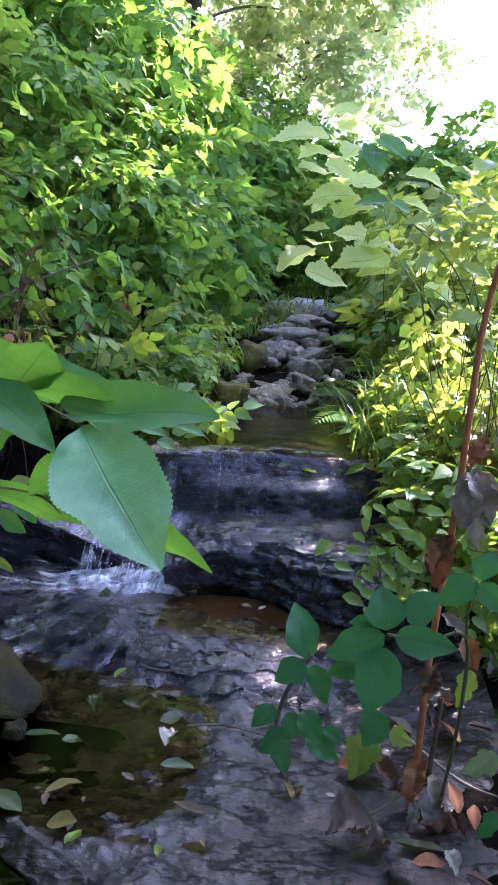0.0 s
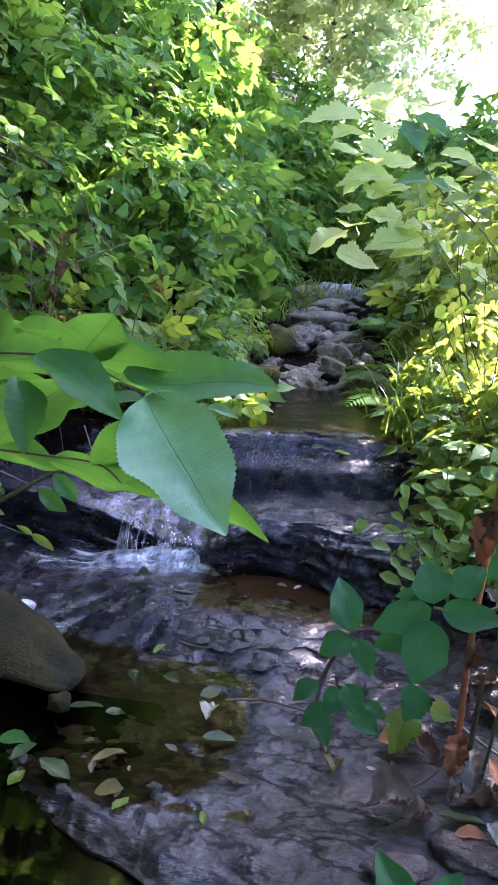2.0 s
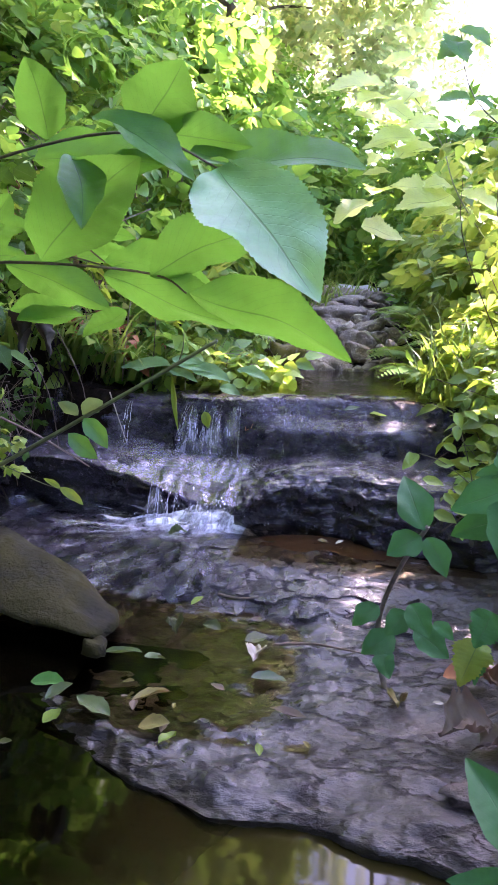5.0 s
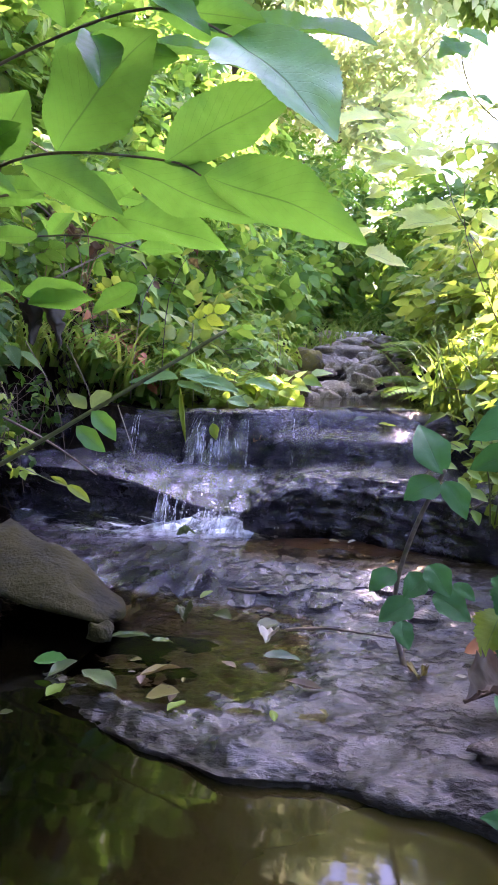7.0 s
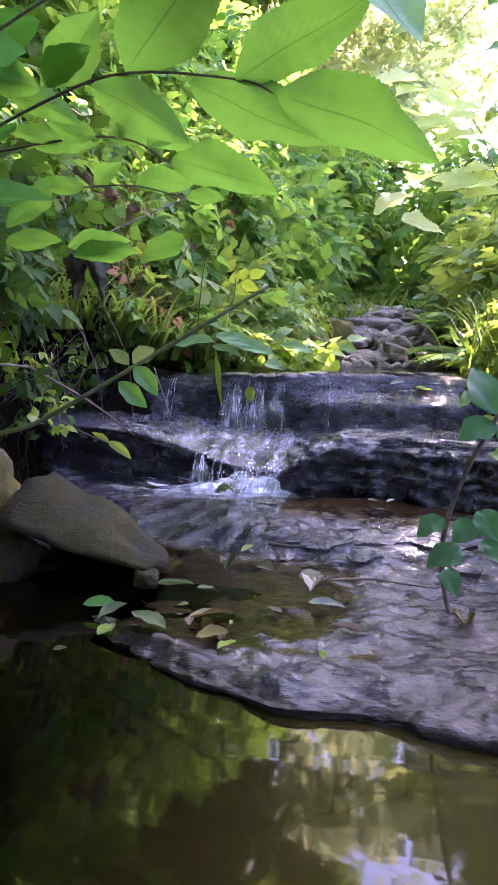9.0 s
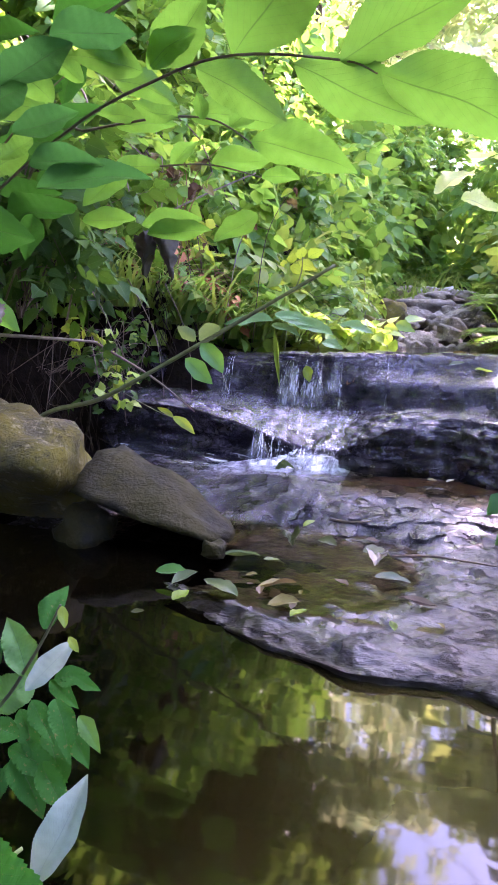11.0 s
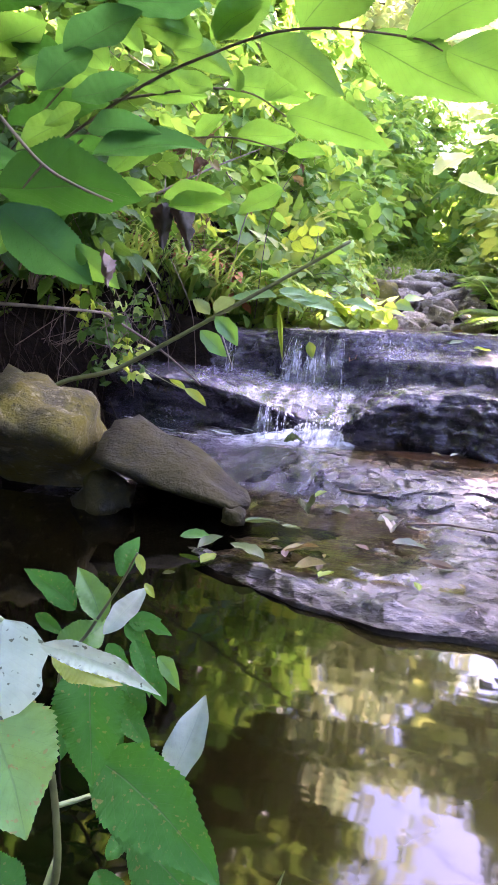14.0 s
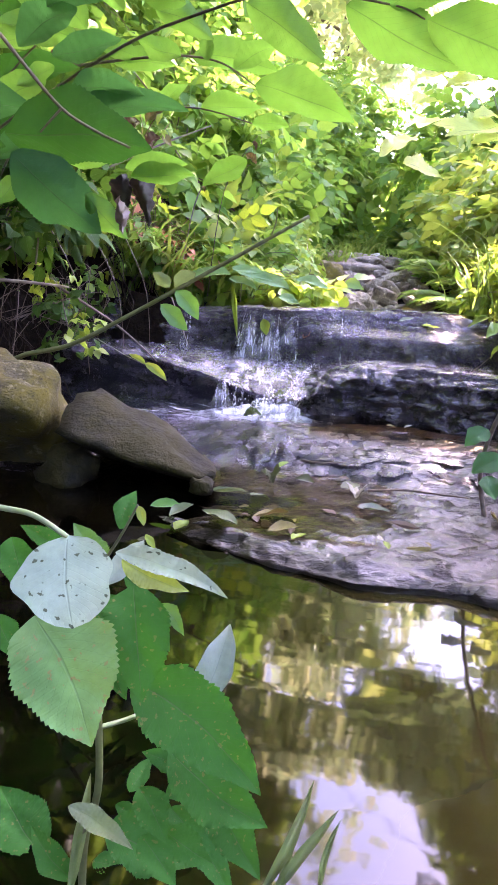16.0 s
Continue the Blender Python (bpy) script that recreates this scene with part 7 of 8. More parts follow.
sunlit_shoot = thing("leafy_branch", (0.72, 2.75, 0.55), "shoot with broad lobed leaves over the upper pool, sunlight in their pale colour", "branch", "branches over the pool")
part("stem", tube([(0.740, 2.800, 0.500), (0.640, 2.650, 0.800), (0.421, 2.500, 1.083), (0.360, 2.600, 1.268), (0.257, 2.700, 1.452), (0.169, 2.750, 1.527)], 0.0030, 7, 0.40), M_STEM, sunlit_shoot)
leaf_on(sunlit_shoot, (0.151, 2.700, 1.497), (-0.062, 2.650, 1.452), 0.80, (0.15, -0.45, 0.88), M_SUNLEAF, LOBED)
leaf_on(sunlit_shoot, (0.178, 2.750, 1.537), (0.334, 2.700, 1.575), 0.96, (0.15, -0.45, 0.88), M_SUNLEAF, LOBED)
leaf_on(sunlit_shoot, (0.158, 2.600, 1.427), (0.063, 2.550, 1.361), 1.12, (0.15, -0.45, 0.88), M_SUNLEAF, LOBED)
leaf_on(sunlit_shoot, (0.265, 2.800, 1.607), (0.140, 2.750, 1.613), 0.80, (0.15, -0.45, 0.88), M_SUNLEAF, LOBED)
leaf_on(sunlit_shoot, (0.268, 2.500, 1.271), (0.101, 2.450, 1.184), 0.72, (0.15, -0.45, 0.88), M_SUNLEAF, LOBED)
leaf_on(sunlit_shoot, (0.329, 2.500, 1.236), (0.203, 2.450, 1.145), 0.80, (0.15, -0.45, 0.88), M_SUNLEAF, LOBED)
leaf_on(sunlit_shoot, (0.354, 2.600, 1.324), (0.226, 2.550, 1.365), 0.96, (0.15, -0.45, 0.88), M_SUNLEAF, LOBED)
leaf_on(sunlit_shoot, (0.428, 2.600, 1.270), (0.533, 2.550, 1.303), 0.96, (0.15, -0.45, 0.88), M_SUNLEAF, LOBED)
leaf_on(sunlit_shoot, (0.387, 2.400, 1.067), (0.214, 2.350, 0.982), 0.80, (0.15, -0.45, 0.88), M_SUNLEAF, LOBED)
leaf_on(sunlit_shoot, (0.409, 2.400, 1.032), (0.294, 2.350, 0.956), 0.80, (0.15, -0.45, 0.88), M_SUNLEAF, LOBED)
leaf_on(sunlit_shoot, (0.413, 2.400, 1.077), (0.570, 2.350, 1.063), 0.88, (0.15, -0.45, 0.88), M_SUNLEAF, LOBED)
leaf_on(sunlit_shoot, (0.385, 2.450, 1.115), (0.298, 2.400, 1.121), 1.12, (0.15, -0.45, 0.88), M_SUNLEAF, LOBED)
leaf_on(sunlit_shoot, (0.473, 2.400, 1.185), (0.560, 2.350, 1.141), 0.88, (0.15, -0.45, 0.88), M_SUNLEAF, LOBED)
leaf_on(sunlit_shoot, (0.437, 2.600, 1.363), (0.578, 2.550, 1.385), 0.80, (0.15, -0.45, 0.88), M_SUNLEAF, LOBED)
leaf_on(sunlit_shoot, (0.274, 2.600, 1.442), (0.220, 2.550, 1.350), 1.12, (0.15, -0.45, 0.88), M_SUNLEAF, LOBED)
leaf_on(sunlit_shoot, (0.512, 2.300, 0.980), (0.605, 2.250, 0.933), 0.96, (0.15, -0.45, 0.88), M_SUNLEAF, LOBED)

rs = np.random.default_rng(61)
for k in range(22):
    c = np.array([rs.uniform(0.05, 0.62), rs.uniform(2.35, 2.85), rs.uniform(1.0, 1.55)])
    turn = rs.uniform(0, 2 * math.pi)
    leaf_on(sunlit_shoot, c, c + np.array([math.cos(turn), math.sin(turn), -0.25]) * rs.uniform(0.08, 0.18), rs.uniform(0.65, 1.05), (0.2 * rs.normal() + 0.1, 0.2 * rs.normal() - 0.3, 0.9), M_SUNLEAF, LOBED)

# ---- fallen leaves and sticks ----


def fallen(at, length, turn, width, mat, label, style=None, lift=0.006, tilt=0.15):
    global leaf_count
    leaf_count += 1
    r = np.random.default_rng(leaf_count)
    c, s = math.cos(radians(turn)), math.sin(radians(turn))
    a = np.array([at[0] - c * length / 2, at[1] - s * length / 2, at[2] + lift])
    b = np.array([at[0] + c * length / 2, at[1] + s * length / 2, at[2] + lift + 0.1 * length])
    g = leaf_shape(a, b, width, (tilt * r.normal(), tilt * r.normal() - 0.1, 1), style or LITTER, leaf_count, 0.22 if style is CURLED else 0.08)
    return solid("fallen_leaf", g, mat, label, "leaf", "fallen leaves")


LITTER = leaf_geo(14, 2, 1.0, 0.25, -0.05, 9, 0.06, 0.45)
fallen((0.0, 1.10, 0.084), 0.046, 75, 0.75, M_DRYPALE, "pale curled leaf lying on the wet shelf", CURLED, 0.008)
fallen((-0.148, 0.945, 0.080), 0.066, 25, 0.5, M_TANLEAF, "tan spotted leaf floating on shallow water", lift=0.003)
fallen((-0.228, 0.895, 0.080), 0.070, 160, 0.5, M_SODDEN, "green leaf floating at the shelf's edge", lift=0.003)
fallen((-0.118, 0.865, 0.082), 0.050, 10, 0.6, M_TANLEAF, "wet tan leaf caught on the rim", lift=0.004)
fallen((-0.092, 0.845, 0.083), 0.036, 60, 0.6, M_YELLOWG, "small yellow-green leaf on the wet rim", lift=0.004)
fallen((-0.164, 1.305, 0.083), 0.036, 55, 0.45, M_YELLOWG, "small yellow-green leaf below the falls", lift=0.004)
fallen((-0.109, 1.206, 0.080), 0.042, 165, 0.55, M_OLIVE, "olive leaf floating on shallow water", lift=0.003)
fallen((-0.028, 1.257, 0.083), 0.024, 0, 0.6, M_DRYPINK, "small pinkish leaf on wet rock", lift=0.004)
fallen((-0.176, 1.183, 0.082), 0.045, 100, 0.7, M_OLIVE, "dark green leaf sunk in shallow water", CURLED, 0.004)
fallen((-0.185, 1.077, 0.080), 0.040, 20, 0.8, M_SODDEN, "round pale leaf in shallow water", lift=0.002)
fallen((-0.245, 1.075, 0.080), 0.070, 12, 0.25, M_SODDEN, "narrow pale leaf drifting in shallow water", lift=0.002)
fallen((-0.014, 1.164, 0.086), 0.046, 30, 0.6, M_OLIVE, "dark green leaf on the wet shelf", lift=0.006)
fallen((0.030, 1.035, 0.086), 0.062, 10, 0.4, M_SODDEN, "pale green leaf pressed on wet rock", lift=0.003)
fallen((0.075, 0.935, 0.088), 0.060, 170, 0.3, M_DRYPINK, "pinkish leaf pressed on wet rock", lift=0.003)
fallen((0.245, 1.0, 0.092), 0.045, 80, 0.6, M_TANLEAF, "tan curled leaf on damp mud", CURLED, 0.006)
fallen((0.307, 1.005, 0.094), 0.018, 0, 0.5, M_DRYPALE, "tiny pale leaf on damp mud")
fallen((0.34, 0.915, 0.100), 0.080, 15, 0.75, M_DRYPINK, "large crumpled pinkish dry leaf on mud", CURLED, 0.012)
fallen((0.375, 0.895, 0.100), 0.060, 200, 0.7, M_DRYPINK, "crumpled pinkish dry leaf on mud", CURLED, 0.010)
fallen((0.449, 0.905, 0.108), 0.085, 5, 0.32, M_OLIVE, "fallen dark green leaf on mud", lift=0.008)
fallen((0.455, 0.868, 0.108), 0.050, 5, 0.5, M_DRYRED, "dark red-brown leaf on mud", lift=0.008)
fallen((0.488, 0.868, 0.110), 0.045, 100, 0.5, M_DRYPALE, "pale dry leaf on its edge in mud", CURLED, 0.010)
fallen((0.360, 1.075, 0.100), 0.085, 10, 0.5, M_DRYRED, "reddish brown leaf beside the vine", lift=0.012)
fallen((0.40, 1.05, 0.104), 0.070, 120, 0.5, M_DRYBROWN, "brown curled leaf on dark soil", CURLED, 0.010)
fallen((0.505, 0.985, 0.122), 0.060, 100, 0.4, M_DRYRED, "rusty narrow leaf on dark soil", lift=0.014)
fallen((0.535, 0.955, 0.124), 0.065, 80, 0.35, M_DRYRED, "rusty narrow leaf on dark soil", lift=0.014)
fallen((0.12, 2.015, 0.400), 0.045, 10, 0.55, M_SODDEN, "pale leaf stuck on the wet ledge", lift=0.010)
fallen((0.196, 2.030, 0.388), 0.050, 0, 0.55, M_YELLOWG, "yellow-green leaf stuck on the wet ledge", lift=0.014)
fallen((0.125, 2.085, 0.440), 0.040, 0, 0.5, M_TANLEAF, "tan leaf floating at the lip", lift=0.006)
fallen((-0.180, 1.975, 0.335), 0.045, 80, 0.6, M_DRYRED, "orange-brown leaf pressed on the falls' rock", CURLED, 0.004)
fallen((-0.301, 0.930, 0.068), 0.050, 45, 0.45, M_SODDEN, "pale olive leaf at the boulder's foot", lift=0.008)
fallen((-0.336, 0.960, 0.066), 0.060, 5, 0.55, M_HERO, "fresh green leaf at the boulder's foot", lift=0.010)
fallen((-0.287, 0.875, 0.066), 0.035, 60, 0.7, M_YELLOWG, "small olive leaf at the pool's edge", lift=0.006)
fallen((-0.332, 0.812, 0.062), 0.022, 10, 0.5, M_OLIVE, "olive scrap of leaf floating on the pool", lift=0.002)
fallen((-0.27, 1.52, 0.152), 0.045, 10, 0.45, M_SODDEN, "olive leaf caught below the fall", CURLED, 0.008)
fallen((0.08, 1.57, 0.1545), 0.030, 0, 0.5, M_TANLEAF, "pale scrap floating on thin water", lift=0.002)
fallen((0.12, 1.56, 0.1545), 0.022, 30, 0.5, M_DRYPALE, "tiny pale scrap floating on thin water", lift=0.002)
rr = np.random.default_rng(77)
for i in range(46):
    x, y = rr.uniform(0.34, 0.75), rr.uniform(0.78, 1.5)
    fallen((x, y, gz(x, y) + 0.022), rr.uniform(0.03, 0.075), rr.uniform(0, 360), rr.uniform(0.35, 0.65), (M_DRYBROWN, M_DRYBROWN, M_DRYRED, M_DRYGREY, M_DRYPINK)[rr.integers(5)],
           "dry fallen leaf on dark bank soil", CURLED if rr.random() < 0.6 else LITTER, 0.010, 0.4)
for i in range(9):
    x, y = rr.uniform(-0.22, 0.12), rr.uniform(0.80, 1.0)
    fallen((x, y, 0.083), rr.uniform(0.012, 0.03), rr.uniform(0, 360), 0.5, (M_TANLEAF, M_YELLOWG, M_DRYBROWN, M_DRYPINK)[rr.integers(4)], "small wet leaf scrap on the shelf", LITTER, 0.003, 0.1)


def stick(pts, r, label, mat=None):
    v, f = tube(pts, r, 7, 0.5)
    return solid("stick", (v, f), mat or M_WOODY, label, "stick", "fallen sticks")


stick([(0.02, 1.148, 0.092), (0.09, 1.160, 0.097), (0.15, 1.150, 0.098), (0.21, 1.135, 0.100)], 0.0030, "thin dark stick lying on the wet shelf")
stick([(-0.125, 1.330, 0.100), (-0.06, 1.318, 0.102), (0.03, 1.345, 0.116)], 0.0028, "thin black stick lying on cracked rock")
stick([(0.30, 0.91, 0.105), (0.40, 0.97, 0.125), (0.47, 1.06, 0.14)], 0.0030, "dry stick leaning on bank soil")
stick([(0.42, 1.15, 0.15), (0.52, 1.02, 0.15), (0.60, 0.96, 0.17)], 0.0035, "dry grey stick on bank soil", M_DEADWOOD)
stick([(-0.92, 2.10, 0.82), (-0.74, 2.16, 0.92), (-0.56, 2.20, 1.00)], 0.0045, "bare pale stick poking out of the bramble", M_DEADWOOD)
stick([(-0.78, 1.50, 0.45), (-0.66, 1.60, 0.36), (-0.58, 1.72, 0.26)], 0.004, "dead brown stick leaning on the bank", M_WOODY)
stick([(-0.95, 1.30, 0.46), (-0.78, 1.35, 0.455), (-0.70, 1.38, 0.45)], 0.005, "bare grey stick above the boulders", M_DEADWOOD)
stick([(-0.60, 1.93, 0.44), (-0.53, 1.88, 0.30)], 0.002, "thin pale twig hanging by the fall", M_DEADWOOD)
for k, (a, b) in enumerate([((-0.86, 1.60), (-0.74, 1.62)), ((-0.80, 1.75), (-0.70, 1.80)), ((-0.92, 1.50), (-0.86, 1.40)), ((-0.75, 1.90), (-0.66, 1.92))]):
    stick([(*a, 0.62), ((a[0] + b[0]) / 2 + 0.03, (a[1] + b[1]) / 2, 0.45), (*b, 0.22)], 0.0018, "dead brown stem hanging down the dark bank", M_WOODY)

# ---- bank details ----


def grass_tuft(base, n, length, lean, mat, label, seed, spread=0.05, width=0.006):
    r = np.random.default_rng(seed)
    ob = thing("grass_tuft", base, label, "grass", "grass on the banks")
    geos = []
    for i in range(n):
        a = np.array(base) + np.array([r.normal() * spread, r.normal() * spread, 0])
        d = unit(np.array([lean[0] + 0.6 * r.normal(), lean[1] + 0.6 * r.normal(), 0]))
        ln = length * r.uniform(0.55, 1.1)
        t = np.linspace(0, 1, 8)
        p = a + d * (ln * 0.75 * t[:, None] ** 1.5) + np.array([0, 0, 1.0]) * (ln * (0.95 * t - 0.62 * r.uniform(0.6, 1.2) * t ** 2.6))[:, None]
        s = np.cross(d, [0, 0, 1.0])
        w = width * r.uniform(0.6, 1.2) * (1 - t ** 2)[:, None]
        v = np.stack([p - s * w, p + s * w], 1).reshape(-1, 3)
        f = [(2 * k, 2 * k + 1, 2 * k + 3, 2 * k + 2) for k in range(7)]
        geos.append((v, f, np.zeros((len(v), 2))))
    tagged(part("blade_tuft", join(geos), mat, ob), kind="stuff")
    return ob


for k, (b, n, ln, le) in enumerate([((-0.78, 2.12, 0.50), 60, 0.34, (0.9, -0.5)), ((-0.62, 2.16, 0.46), 50, 0.28, (0.9, -0.4)), ((-0.92, 1.95, 0.55), 50, 0.34, (0.8, -0.6)),
                                     ((-0.48, 2.30, 0.46), 40, 0.24, (0.7, -0.5)), ((-1.0, 1.7, 0.58), 40, 0.30, (0.8, -0.6)), ((0.50, 2.5, 0.48), 36, 0.40, (-0.5, 0.0)), ((0.55, 2.9, 0.52), 40, 0.45, (-0.4, 0.0))]):
    grass_tuft(b, n, ln, le, M_GRASS, "long arching green grass over the dark bank", 60 + k)
for k, (x, y) in enumerate([(-0.16, 4.9), (-0.22, 5.3), (-0.02, 5.9), (-0.3, 4.4), (0.28, 5.4)]):
    grass_tuft((x, y, gz(x, y)), 70, 0.35, (0.1, -0.3), M_GRASS, "pale dry grass beside the upper stones", 70 + k, 0.10, 0.005)
blade = thing("hanging_grass", (-0.38, 2.03, 0.45), "single broad grass blade hanging over the fall", "grass")
leaf_on(blade, (-0.424, 1.985, 0.501), (-0.392, 1.925, 0.332), 0.085, (0.0, -1.0, 0.35), M_YELLOWG, SMALL)
leaf_on(blade, (-0.317, 1.965, 0.391), (-0.302, 1.945, 0.346), 0.60, (0.0, -1.0, 0.35), M_YELLOWG, SMALL)

broad_leaf = thing("wild_plant", (-0.420, 2.120, 0.440), "plant with broad pale mint-green leaves at the lip of the ledge", "plant")
part("stem", tube([(-0.420, 2.120, 0.430), (-0.410, 2.080, 0.500), (-0.426, 2.000, 0.512)], 0.0022, 7, 0.5), M_STEM, broad_leaf)
leaf_on(broad_leaf, (-0.432, 2.000, 0.522), (-0.577, 1.960, 0.591), 0.36, (-0.05, -0.55, 0.83), M_BROAD, ELM)
leaf_on(broad_leaf, (-0.429, 2.000, 0.528), (-0.297, 1.960, 0.538), 0.42, (-0.05, -0.55, 0.83), M_BROAD, ELM)
leaf_on(broad_leaf, (-0.375, 2.000, 0.518), (-0.238, 1.960, 0.489), 0.40, (-0.05, -0.55, 0.83), M_BROAD, ELM)
leaf_on(broad_leaf, (-0.435, 2.000, 0.508), (-0.338, 1.960, 0.487), 0.40, (-0.05, -0.55, 0.83), M_BROAD, ELM)
leaf_on(broad_leaf, (-0.429, 2.000, 0.539), (-0.375, 1.960, 0.589), 0.50, (-0.05, -0.55, 0.83), M_BROAD, ELM)
leaf_on(broad_leaf, (-0.226, 2.000, 0.516), (-0.125, 1.960, 0.520), 0.40, (-0.05, -0.55, 0.83), M_BROAD, ELM)
leaf_on(broad_leaf, (-0.279, 2.000, 0.461), (-0.218, 1.960, 0.474), 0.60, (-0.05, -0.55, 0.83), M_BROAD, ELM)


def fern(base, n, length, seed, lean=(0, 0)):
    r = np.random.default_rng(seed)
    ob = thing("fern", base, "bright green fern with feathery fronds on the bank", "fern", "ferns by the stream")
    for i in range(n):
        a = 2 * math.pi * i / n + r.uniform(-0.3, 0.3)
        d = unit(np.array([math.cos(a) + lean[0], math.sin(a) + lean[1], 0]))
        ln = length * r.uniform(0.7, 1.1)
        t = np.linspace(0.12, 1, 20)
        p = np.array(base) + d * (ln * 0.8 * t[:, None]) + np.array([0, 0, 1.0]) * (ln * (0.9 * t - 0.75 * t ** 2))[:, None]
        s = np.cross(d, [0, 0, 1.0])
        pos, nor, head, size = [], [], [], []
        for k in range(len(t)):
            for sg in (-1, 1):
                pos.append(p[k])
                head.append(s * sg + d * 0.35 + np.array([0, 0, -0.15]))
                nor.append(np.array([0, 0, 1.0]) + d * 0.2)
                size.append(ln * 0.30 * math.sin(math.pi * min(1, 0.18 + 0.82 * t[k])) ** 0.8 + 0.004)
        v, f, u = place(LEAF_FERN, frames(np.array(nor), np.array(head)), np.array(pos), np.array(size))
        tv, tf = tube([base, p[5], p[10], p[-1]], 0.0016, 5, 0.3)
        g = join([(v, f, u), (tv, tf)])
        part("frond", g, M_FERN, ob)
    return ob


LEAF_FERN = leaf_geo(6, 1, 0.22, 0.15, 0.12, 3, 0.25)
for k, (x, y, ln) in enumerate([(0.42, 2.62, 0.34), (0.40, 3.05, 0.36), (0.50, 3.35, 0.40), (0.42, 3.9, 0.42), (0.62, 2.85, 0.40), (0.50, 4.6, 0.45)]):
    fern((x, y, gz(x, y) + 0.02), 8, ln, 90 + k, (-0.35, -0.2))

bush("low_plant", (-0.42, 2.32, 0.43), [(-0.40, 2.26, 0.50, 0.20, 0.10, 0.07), (-0.22, 2.30, 0.50, 0.10, 0.08, 0.06)],
     [(SPRAY, 46, (0.10, 0.15)), (TRI, 40, (0.05, 0.07))], "pale broad-leaved plant at the lip of the ledge", M_JEWEL, 41, 10, 0.002, "plant", LB)
bush("low_plant", (-0.62, 2.30, 0.48), [(-0.62, 2.26, 0.56, 0.18, 0.14, 0.12), (-0.85, 2.15, 0.58, 0.16, 0.14, 0.12)],
     [(SPRAY, 90, (0.06, 0.10)), (TRI, 90, (0.03, 0.055))], "leafy plant hanging over the dark bank", M_LEAF, 42, 12, 0.002, "plant", LB)
bush("low_plant", (-0.34, 2.75, 0.46), [(-0.36, 2.72, 0.60, 0.14, 0.22, 0.14), (-0.36, 3.2, 0.68, 0.12, 0.25, 0.16)],
     [(SPRAY, 160, (0.05, 0.09)), (TRI, 160, (0.03, 0.05))], "yellow-green plant beside the upper pool", M_JEWEL, 43, 14, 0.002, "plant", LB)
bush("low_plant", (-0.80, 1.62, 0.35), [(-0.72, 1.50, 0.34, 0.07, 0.06, 0.05), (-0.84, 1.60, 0.46, 0.08, 0.08, 0.06)],
     [(TRI, 26, (0.022, 0.04))], "small green seedling on the dark bank", M_YELLOWG, 44, 8, 0.0014, "plant", LB)
bush("low_plant", (0.45, 2.2, 0.45), [(0.45, 2.2, 0.50, 0.12, 0.18, 0.08), (0.52, 1.9, 0.46, 0.10, 0.14, 0.08)],
     [(TRI, 120, (0.03, 0.05)), (SPRAY, 50, (0.06, 0.09))], "low green plant beside the ledge", M_JEWEL, 45, 12, 0.002, "plant", RB)
bush("low_plant", (0.50, 1.45, 0.25), [(0.48, 1.45, 0.34, 0.10, 0.14, 0.08), (0.56, 1.65, 0.42, 0.10, 0.12, 0.10)],
     [(TRI, 90, (0.025, 0.045)), (TWIGLET, 50, (0.02, 0.035))], "small round-leaved plant on the bank", M_JEWEL, 46, 10, 0.002, "plant", RB)

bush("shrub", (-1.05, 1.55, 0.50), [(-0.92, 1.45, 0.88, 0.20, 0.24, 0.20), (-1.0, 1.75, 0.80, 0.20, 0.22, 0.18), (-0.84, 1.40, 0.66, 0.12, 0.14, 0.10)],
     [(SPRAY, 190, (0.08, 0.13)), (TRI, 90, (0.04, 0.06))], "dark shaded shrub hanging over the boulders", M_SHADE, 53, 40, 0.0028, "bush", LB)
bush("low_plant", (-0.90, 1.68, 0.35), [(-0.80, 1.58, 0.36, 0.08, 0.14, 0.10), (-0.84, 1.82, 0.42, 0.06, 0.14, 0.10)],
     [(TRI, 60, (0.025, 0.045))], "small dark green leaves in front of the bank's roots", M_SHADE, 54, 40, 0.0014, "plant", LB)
bush("low_plant", (-0.66, 2.50, 0.55), [(-0.62, 2.42, 0.62, 0.22, 0.14, 0.12), (-0.50, 2.62, 0.66, 0.14, 0.16, 0.14), (-0.85, 2.40, 0.72, 0.16, 0.14, 0.14)],
     [(SPRAY, 70, (0.10, 0.15))], "larger pale leaves in the front of the bramble", M_LEAFY, 55, 16, 0.002, "plant", LB)
bush("low_plant", (-0.70, 2.45, 0.55), [(-0.70, 2.36, 0.60, 0.24, 0.12, 0.12), (-0.48, 2.42, 0.54, 0.14, 0.10, 0.08), (-0.95, 2.30, 0.80, 0.16, 0.14, 0.16)],
     [(SPRAY, 34, (0.08, 0.12)), (TRI, 60, (0.03, 0.05))], "yellowing leaves among the green bramble", M_YELLOWG, 56, 16, 0.002, "plant", LB)
bush("dry_bracken", (-0.95, 2.30, 0.62), [(-0.84, 2.18, 0.66, 0.16, 0.10, 0.10), (-0.68, 2.20, 0.58, 0.12, 0.08, 0.08), (-1.0, 2.05, 0.74, 0.12, 0.10, 0.12)],
     [(SPRAY, 60, (0.04, 0.08))], "dry reddish-brown dead stems among green leaves", M_DRYRED, 47, 90, 0.0022, "plant", LB, M_DRYSTALK)
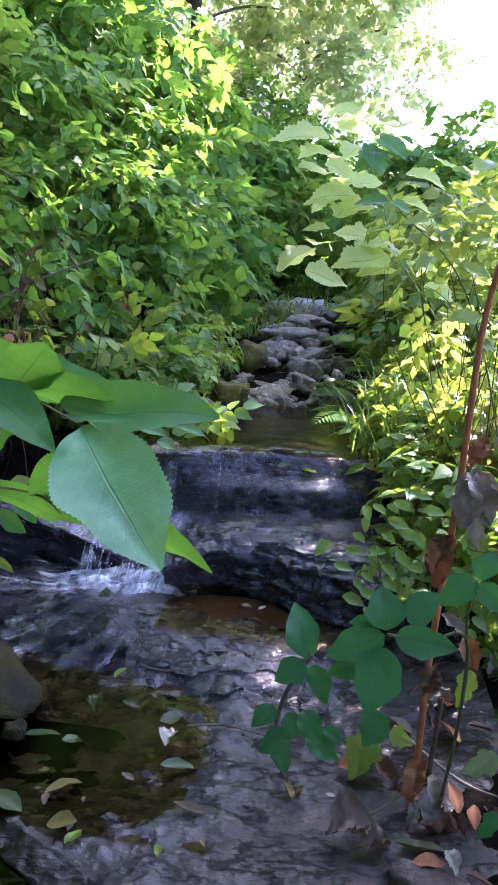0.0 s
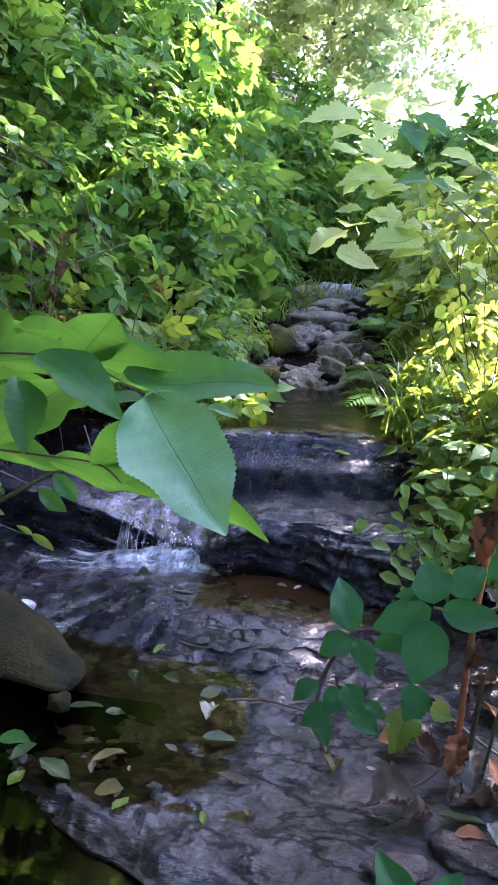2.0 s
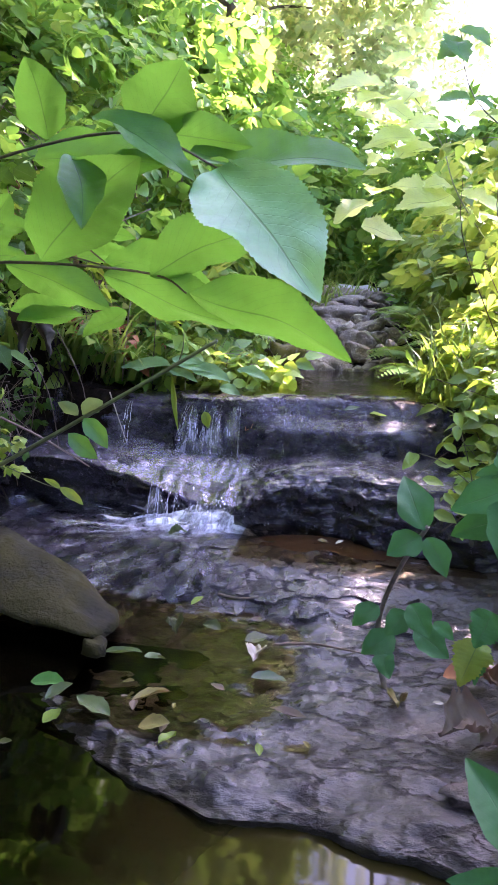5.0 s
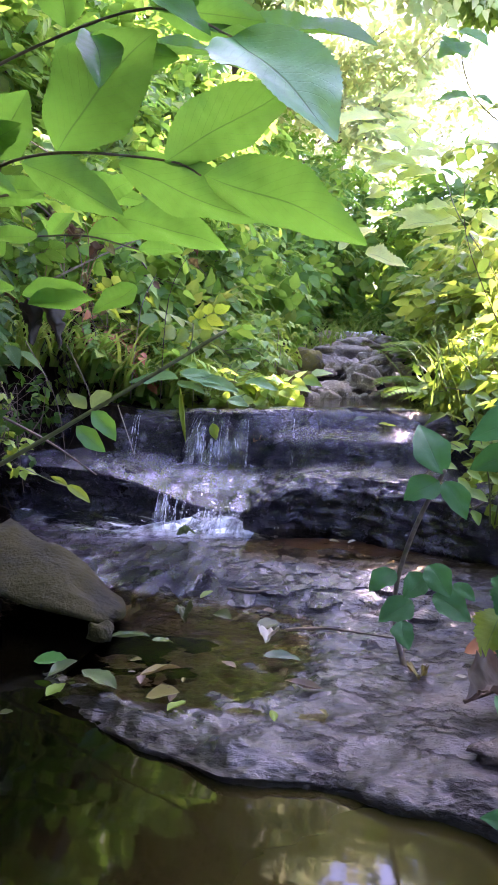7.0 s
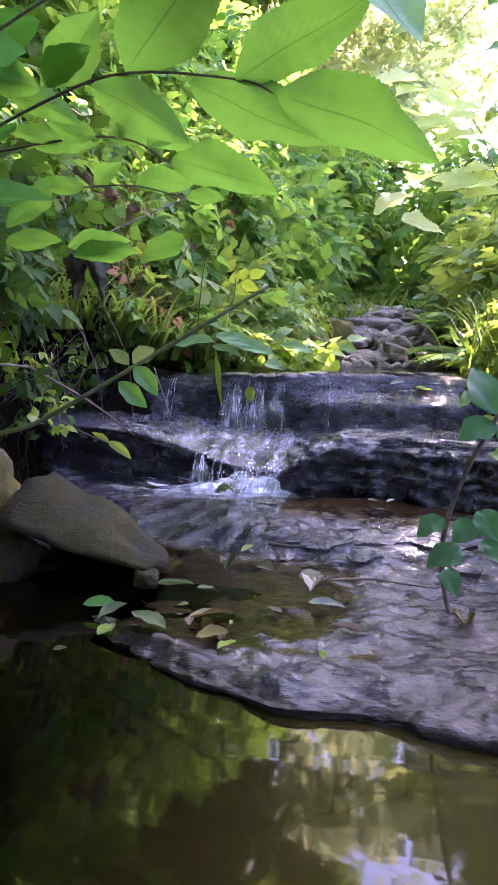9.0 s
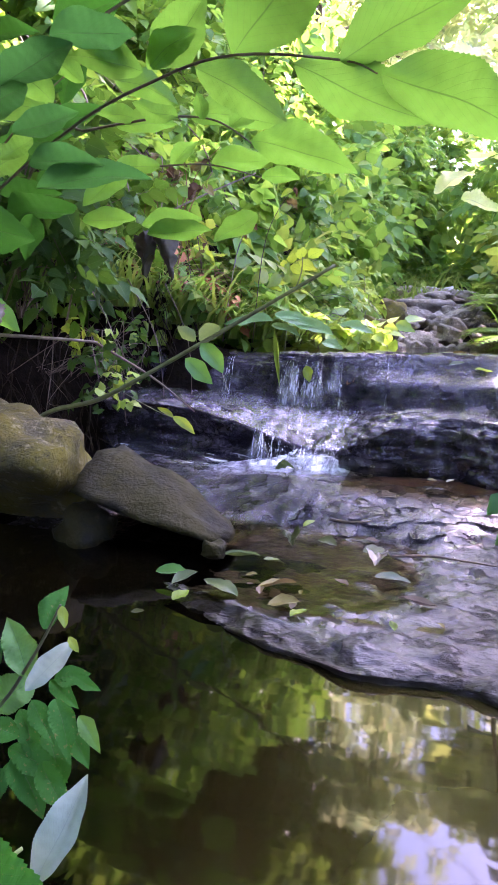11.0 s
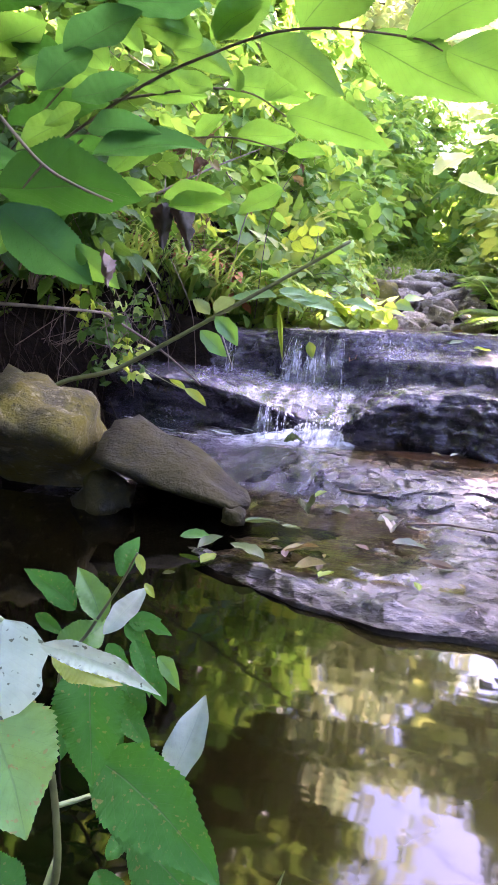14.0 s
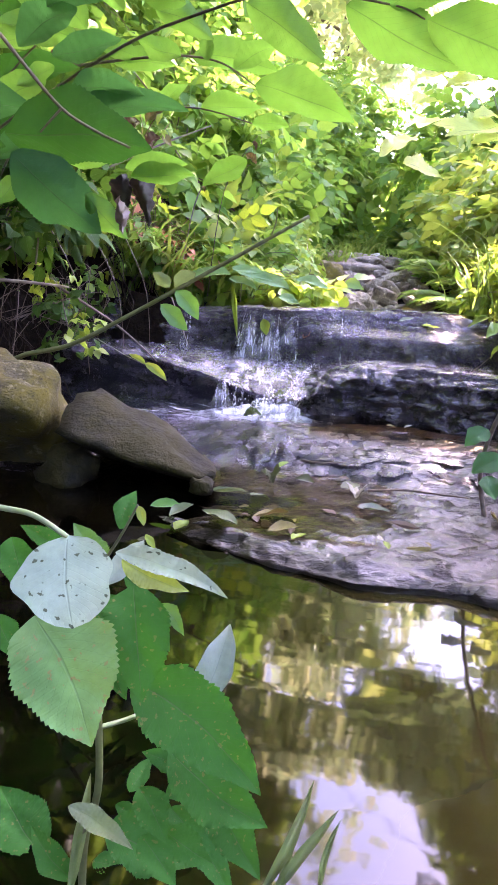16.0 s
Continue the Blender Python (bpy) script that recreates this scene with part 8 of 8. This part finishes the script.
bush("dry_bracken", (0.66, 2.05, 0.42), [(0.66, 2.0, 0.55, 0.12, 0.16, 0.12), (0.78, 1.7, 0.50, 0.14, 0.2, 0.14)],
     [(SPRAY, 40, (0.05, 0.08))], "dry rusty dead stalks on the low bank", M_DRYRED, 48, 60, 0.0022, "plant", RB, M_DRYSTALK)

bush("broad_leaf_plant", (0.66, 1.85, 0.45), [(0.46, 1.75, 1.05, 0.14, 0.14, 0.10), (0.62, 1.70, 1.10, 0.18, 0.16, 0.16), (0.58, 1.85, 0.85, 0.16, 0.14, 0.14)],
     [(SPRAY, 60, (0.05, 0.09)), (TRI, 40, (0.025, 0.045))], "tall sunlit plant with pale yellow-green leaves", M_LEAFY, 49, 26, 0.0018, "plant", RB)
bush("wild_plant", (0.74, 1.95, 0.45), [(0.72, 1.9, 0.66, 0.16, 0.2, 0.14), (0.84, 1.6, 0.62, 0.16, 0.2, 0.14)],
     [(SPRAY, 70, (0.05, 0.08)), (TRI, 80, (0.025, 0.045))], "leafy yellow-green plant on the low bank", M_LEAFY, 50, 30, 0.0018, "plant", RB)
bush("wild_plant", (0.56, 1.62, 0.30), [(0.55, 1.62, 0.40, 0.10, 0.14, 0.08), (0.64, 1.42, 0.36, 0.10, 0.12, 0.08), (0.50, 1.85, 0.47, 0.08, 0.12, 0.06)],
     [(TRI, 210, (0.022, 0.04)), (SPRAY, 50, (0.04, 0.07))], "low bright green plant with oval leaflets beside the ledge", M_JEWEL, 51, 26, 0.0014, "plant", RB)
bush("wild_plant", (0.66, 1.70, 0.36), [(0.62, 1.72, 0.52, 0.14, 0.16, 0.12), (0.70, 1.48, 0.46, 0.12, 0.14, 0.10), (0.58, 2.0, 0.56, 0.10, 0.14, 0.10)],
     [(SPRAY, 90, (0.07, 0.11))], "leafy plant with oval mint-green leaves on the low bank", M_JEWEL, 57, 24, 0.0016, "plant", RB)
bush("dry_grass", (0.72, 1.75, 0.42), [(0.74, 1.75, 0.66, 0.10, 0.14, 0.08), (0.80, 1.95, 0.62, 0.10, 0.12, 0.08)],
     [(SPRAY_LONG, 16, (0.05, 0.08))], "dry straw-coloured stems fallen across the bank", M_DRYPALE, 58, 50, 0.0016, "grass", RB, M_STRAW)
bush("wild_plant", (0.55, 2.15, 0.46), [(0.52, 2.12, 0.56, 0.10, 0.12, 0.09), (0.48, 2.35, 0.58, 0.08, 0.14, 0.10)],
     [(TRI, 200, (0.025, 0.04)), (SPRAY, 60, (0.04, 0.07))], "yellow-green plant leaning over the upper pool", M_YELLOWG, 52, 20, 0.0014, "plant", RB)
grass_tuft((0.42, 2.15, 0.45), 40, 0.55, (0.0, 0.1), M_GRASS, "tall thin green grass stalks by the ledge", 78, 0.07, 0.003)

rk = np.random.default_rng(33)
for k in range(16):
    x, y = rk.uniform(-1.15, -0.50), rk.uniform(2.12, 2.30)
    z = max(gz(x, y), 0.45)
    top = np.array([x + rk.uniform(-0.05, 0.22), y - rk.uniform(0.05, 0.16), z + rk.uniform(0.22, 0.50)])
    cane = thing("dry_cane", (x, y, z), "thin reddish-brown dead cane leaning out of the bramble", "plant", "dead canes on the bank")
    mid = np.array([x, y, z]) * 0.45 + top * 0.55 + np.array([rk.uniform(-0.05, 0.05), -0.02, 0.06])
    part("stem", tube([(x, y, z), mid, top], rk.uniform(0.0016, 0.0032), 6, 0.4), (M_DRYSTALK, M_DEADWOOD, M_DRYSTALK, M_WOODY)[k % 4], cane)
    for j in range(3):
        p = mid + (top - mid) * rk.uniform(0.2, 1.0)
        leaf_on(cane, p, p + np.array([rk.uniform(-0.05, 0.05), rk.uniform(-0.03, 0.01), -rk.uniform(0.016, 0.036)]), rk.uniform(0.35, 0.6), (0.1 * rk.normal(), -0.8, 0.5), (M_DRYBROWN, M_TANLEAF, M_YELLOWG)[(j + k) % 3], CURLED if j < 2 else SMALL, "withered_leaf")
rr = np.random.default_rng(8)
roots = thing("root_tangle", (-0.85, 1.75, 0.3), "tangle of thin dark roots hanging from the undercut bank", "roots")
geos = []
for i in range(150):
    y = rr.uniform(1.25, 2.15)
    x = np.interp(y, LEFT_Y, LEFT_X) + rr.uniform(-0.14, 0.03)
    z = gz(x - 0.08, y) + rr.uniform(-0.05, 0.12)
    p = [np.array([x, y, z])]
    for k in range(4):
        p.append(p[-1] + np.array([rr.uniform(-0.03, 0.06), rr.uniform(-0.05, 0.03), -rr.uniform(0.02, 0.10)]))
    geos.append(tube(p, rr.uniform(0.0008, 0.0025), 4, 0.4))
v, f, _ = join(geos)
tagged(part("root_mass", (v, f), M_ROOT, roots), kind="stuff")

# ground cover on the slopes
rc = np.random.default_rng(19)
n = 15000
px_ = rc.uniform(-1, 1, n) ** 3 * 7
py_ = 1.2 + 14 * rc.random(n) ** 1.8
px_ = np.concatenate([px_, rc.uniform(-7, 7, 7000)])
py_ = np.concatenate([py_, rc.uniform(-3.5, 9, 7000)])
dl_ = np.interp(py_, LEFT_Y, LEFT_X) - px_
dr_ = px_ - np.interp(py_, RIGHT_Y, RIGHT_X)
far_side = np.where(py_ < 1.2, 0.55, 0.0)
ok = (dl_ > far_side + np.where(py_ < 2.2, 0.22, 0.03)) | (dr_ > far_side + np.where(py_ < 1.9, 0.25, 0.03)) | ((py_ > 6.0))
px_, py_ = px_[ok], py_[ok]
pos = np.stack([px_, py_, ground_height(px_, py_) + rc.uniform(0.0, 0.10, len(px_)) * np.clip(py_ / 4, 0.5, 2.5)], -1)
nor = unit(np.array([0, -0.3, 1.0]) + 0.5 * rc.normal(size=pos.shape))
head = rc.normal(size=pos.shape)
cover = place(SPRAY, frames(nor, head), pos, rc.uniform(0.05, 0.10, len(pos)) * np.clip(py_ / 3, 0.8, 3))
solid("ground_cover", cover, M_LEAF, "low mixed green leaves covering the slopes", "plants", kind="stuff")
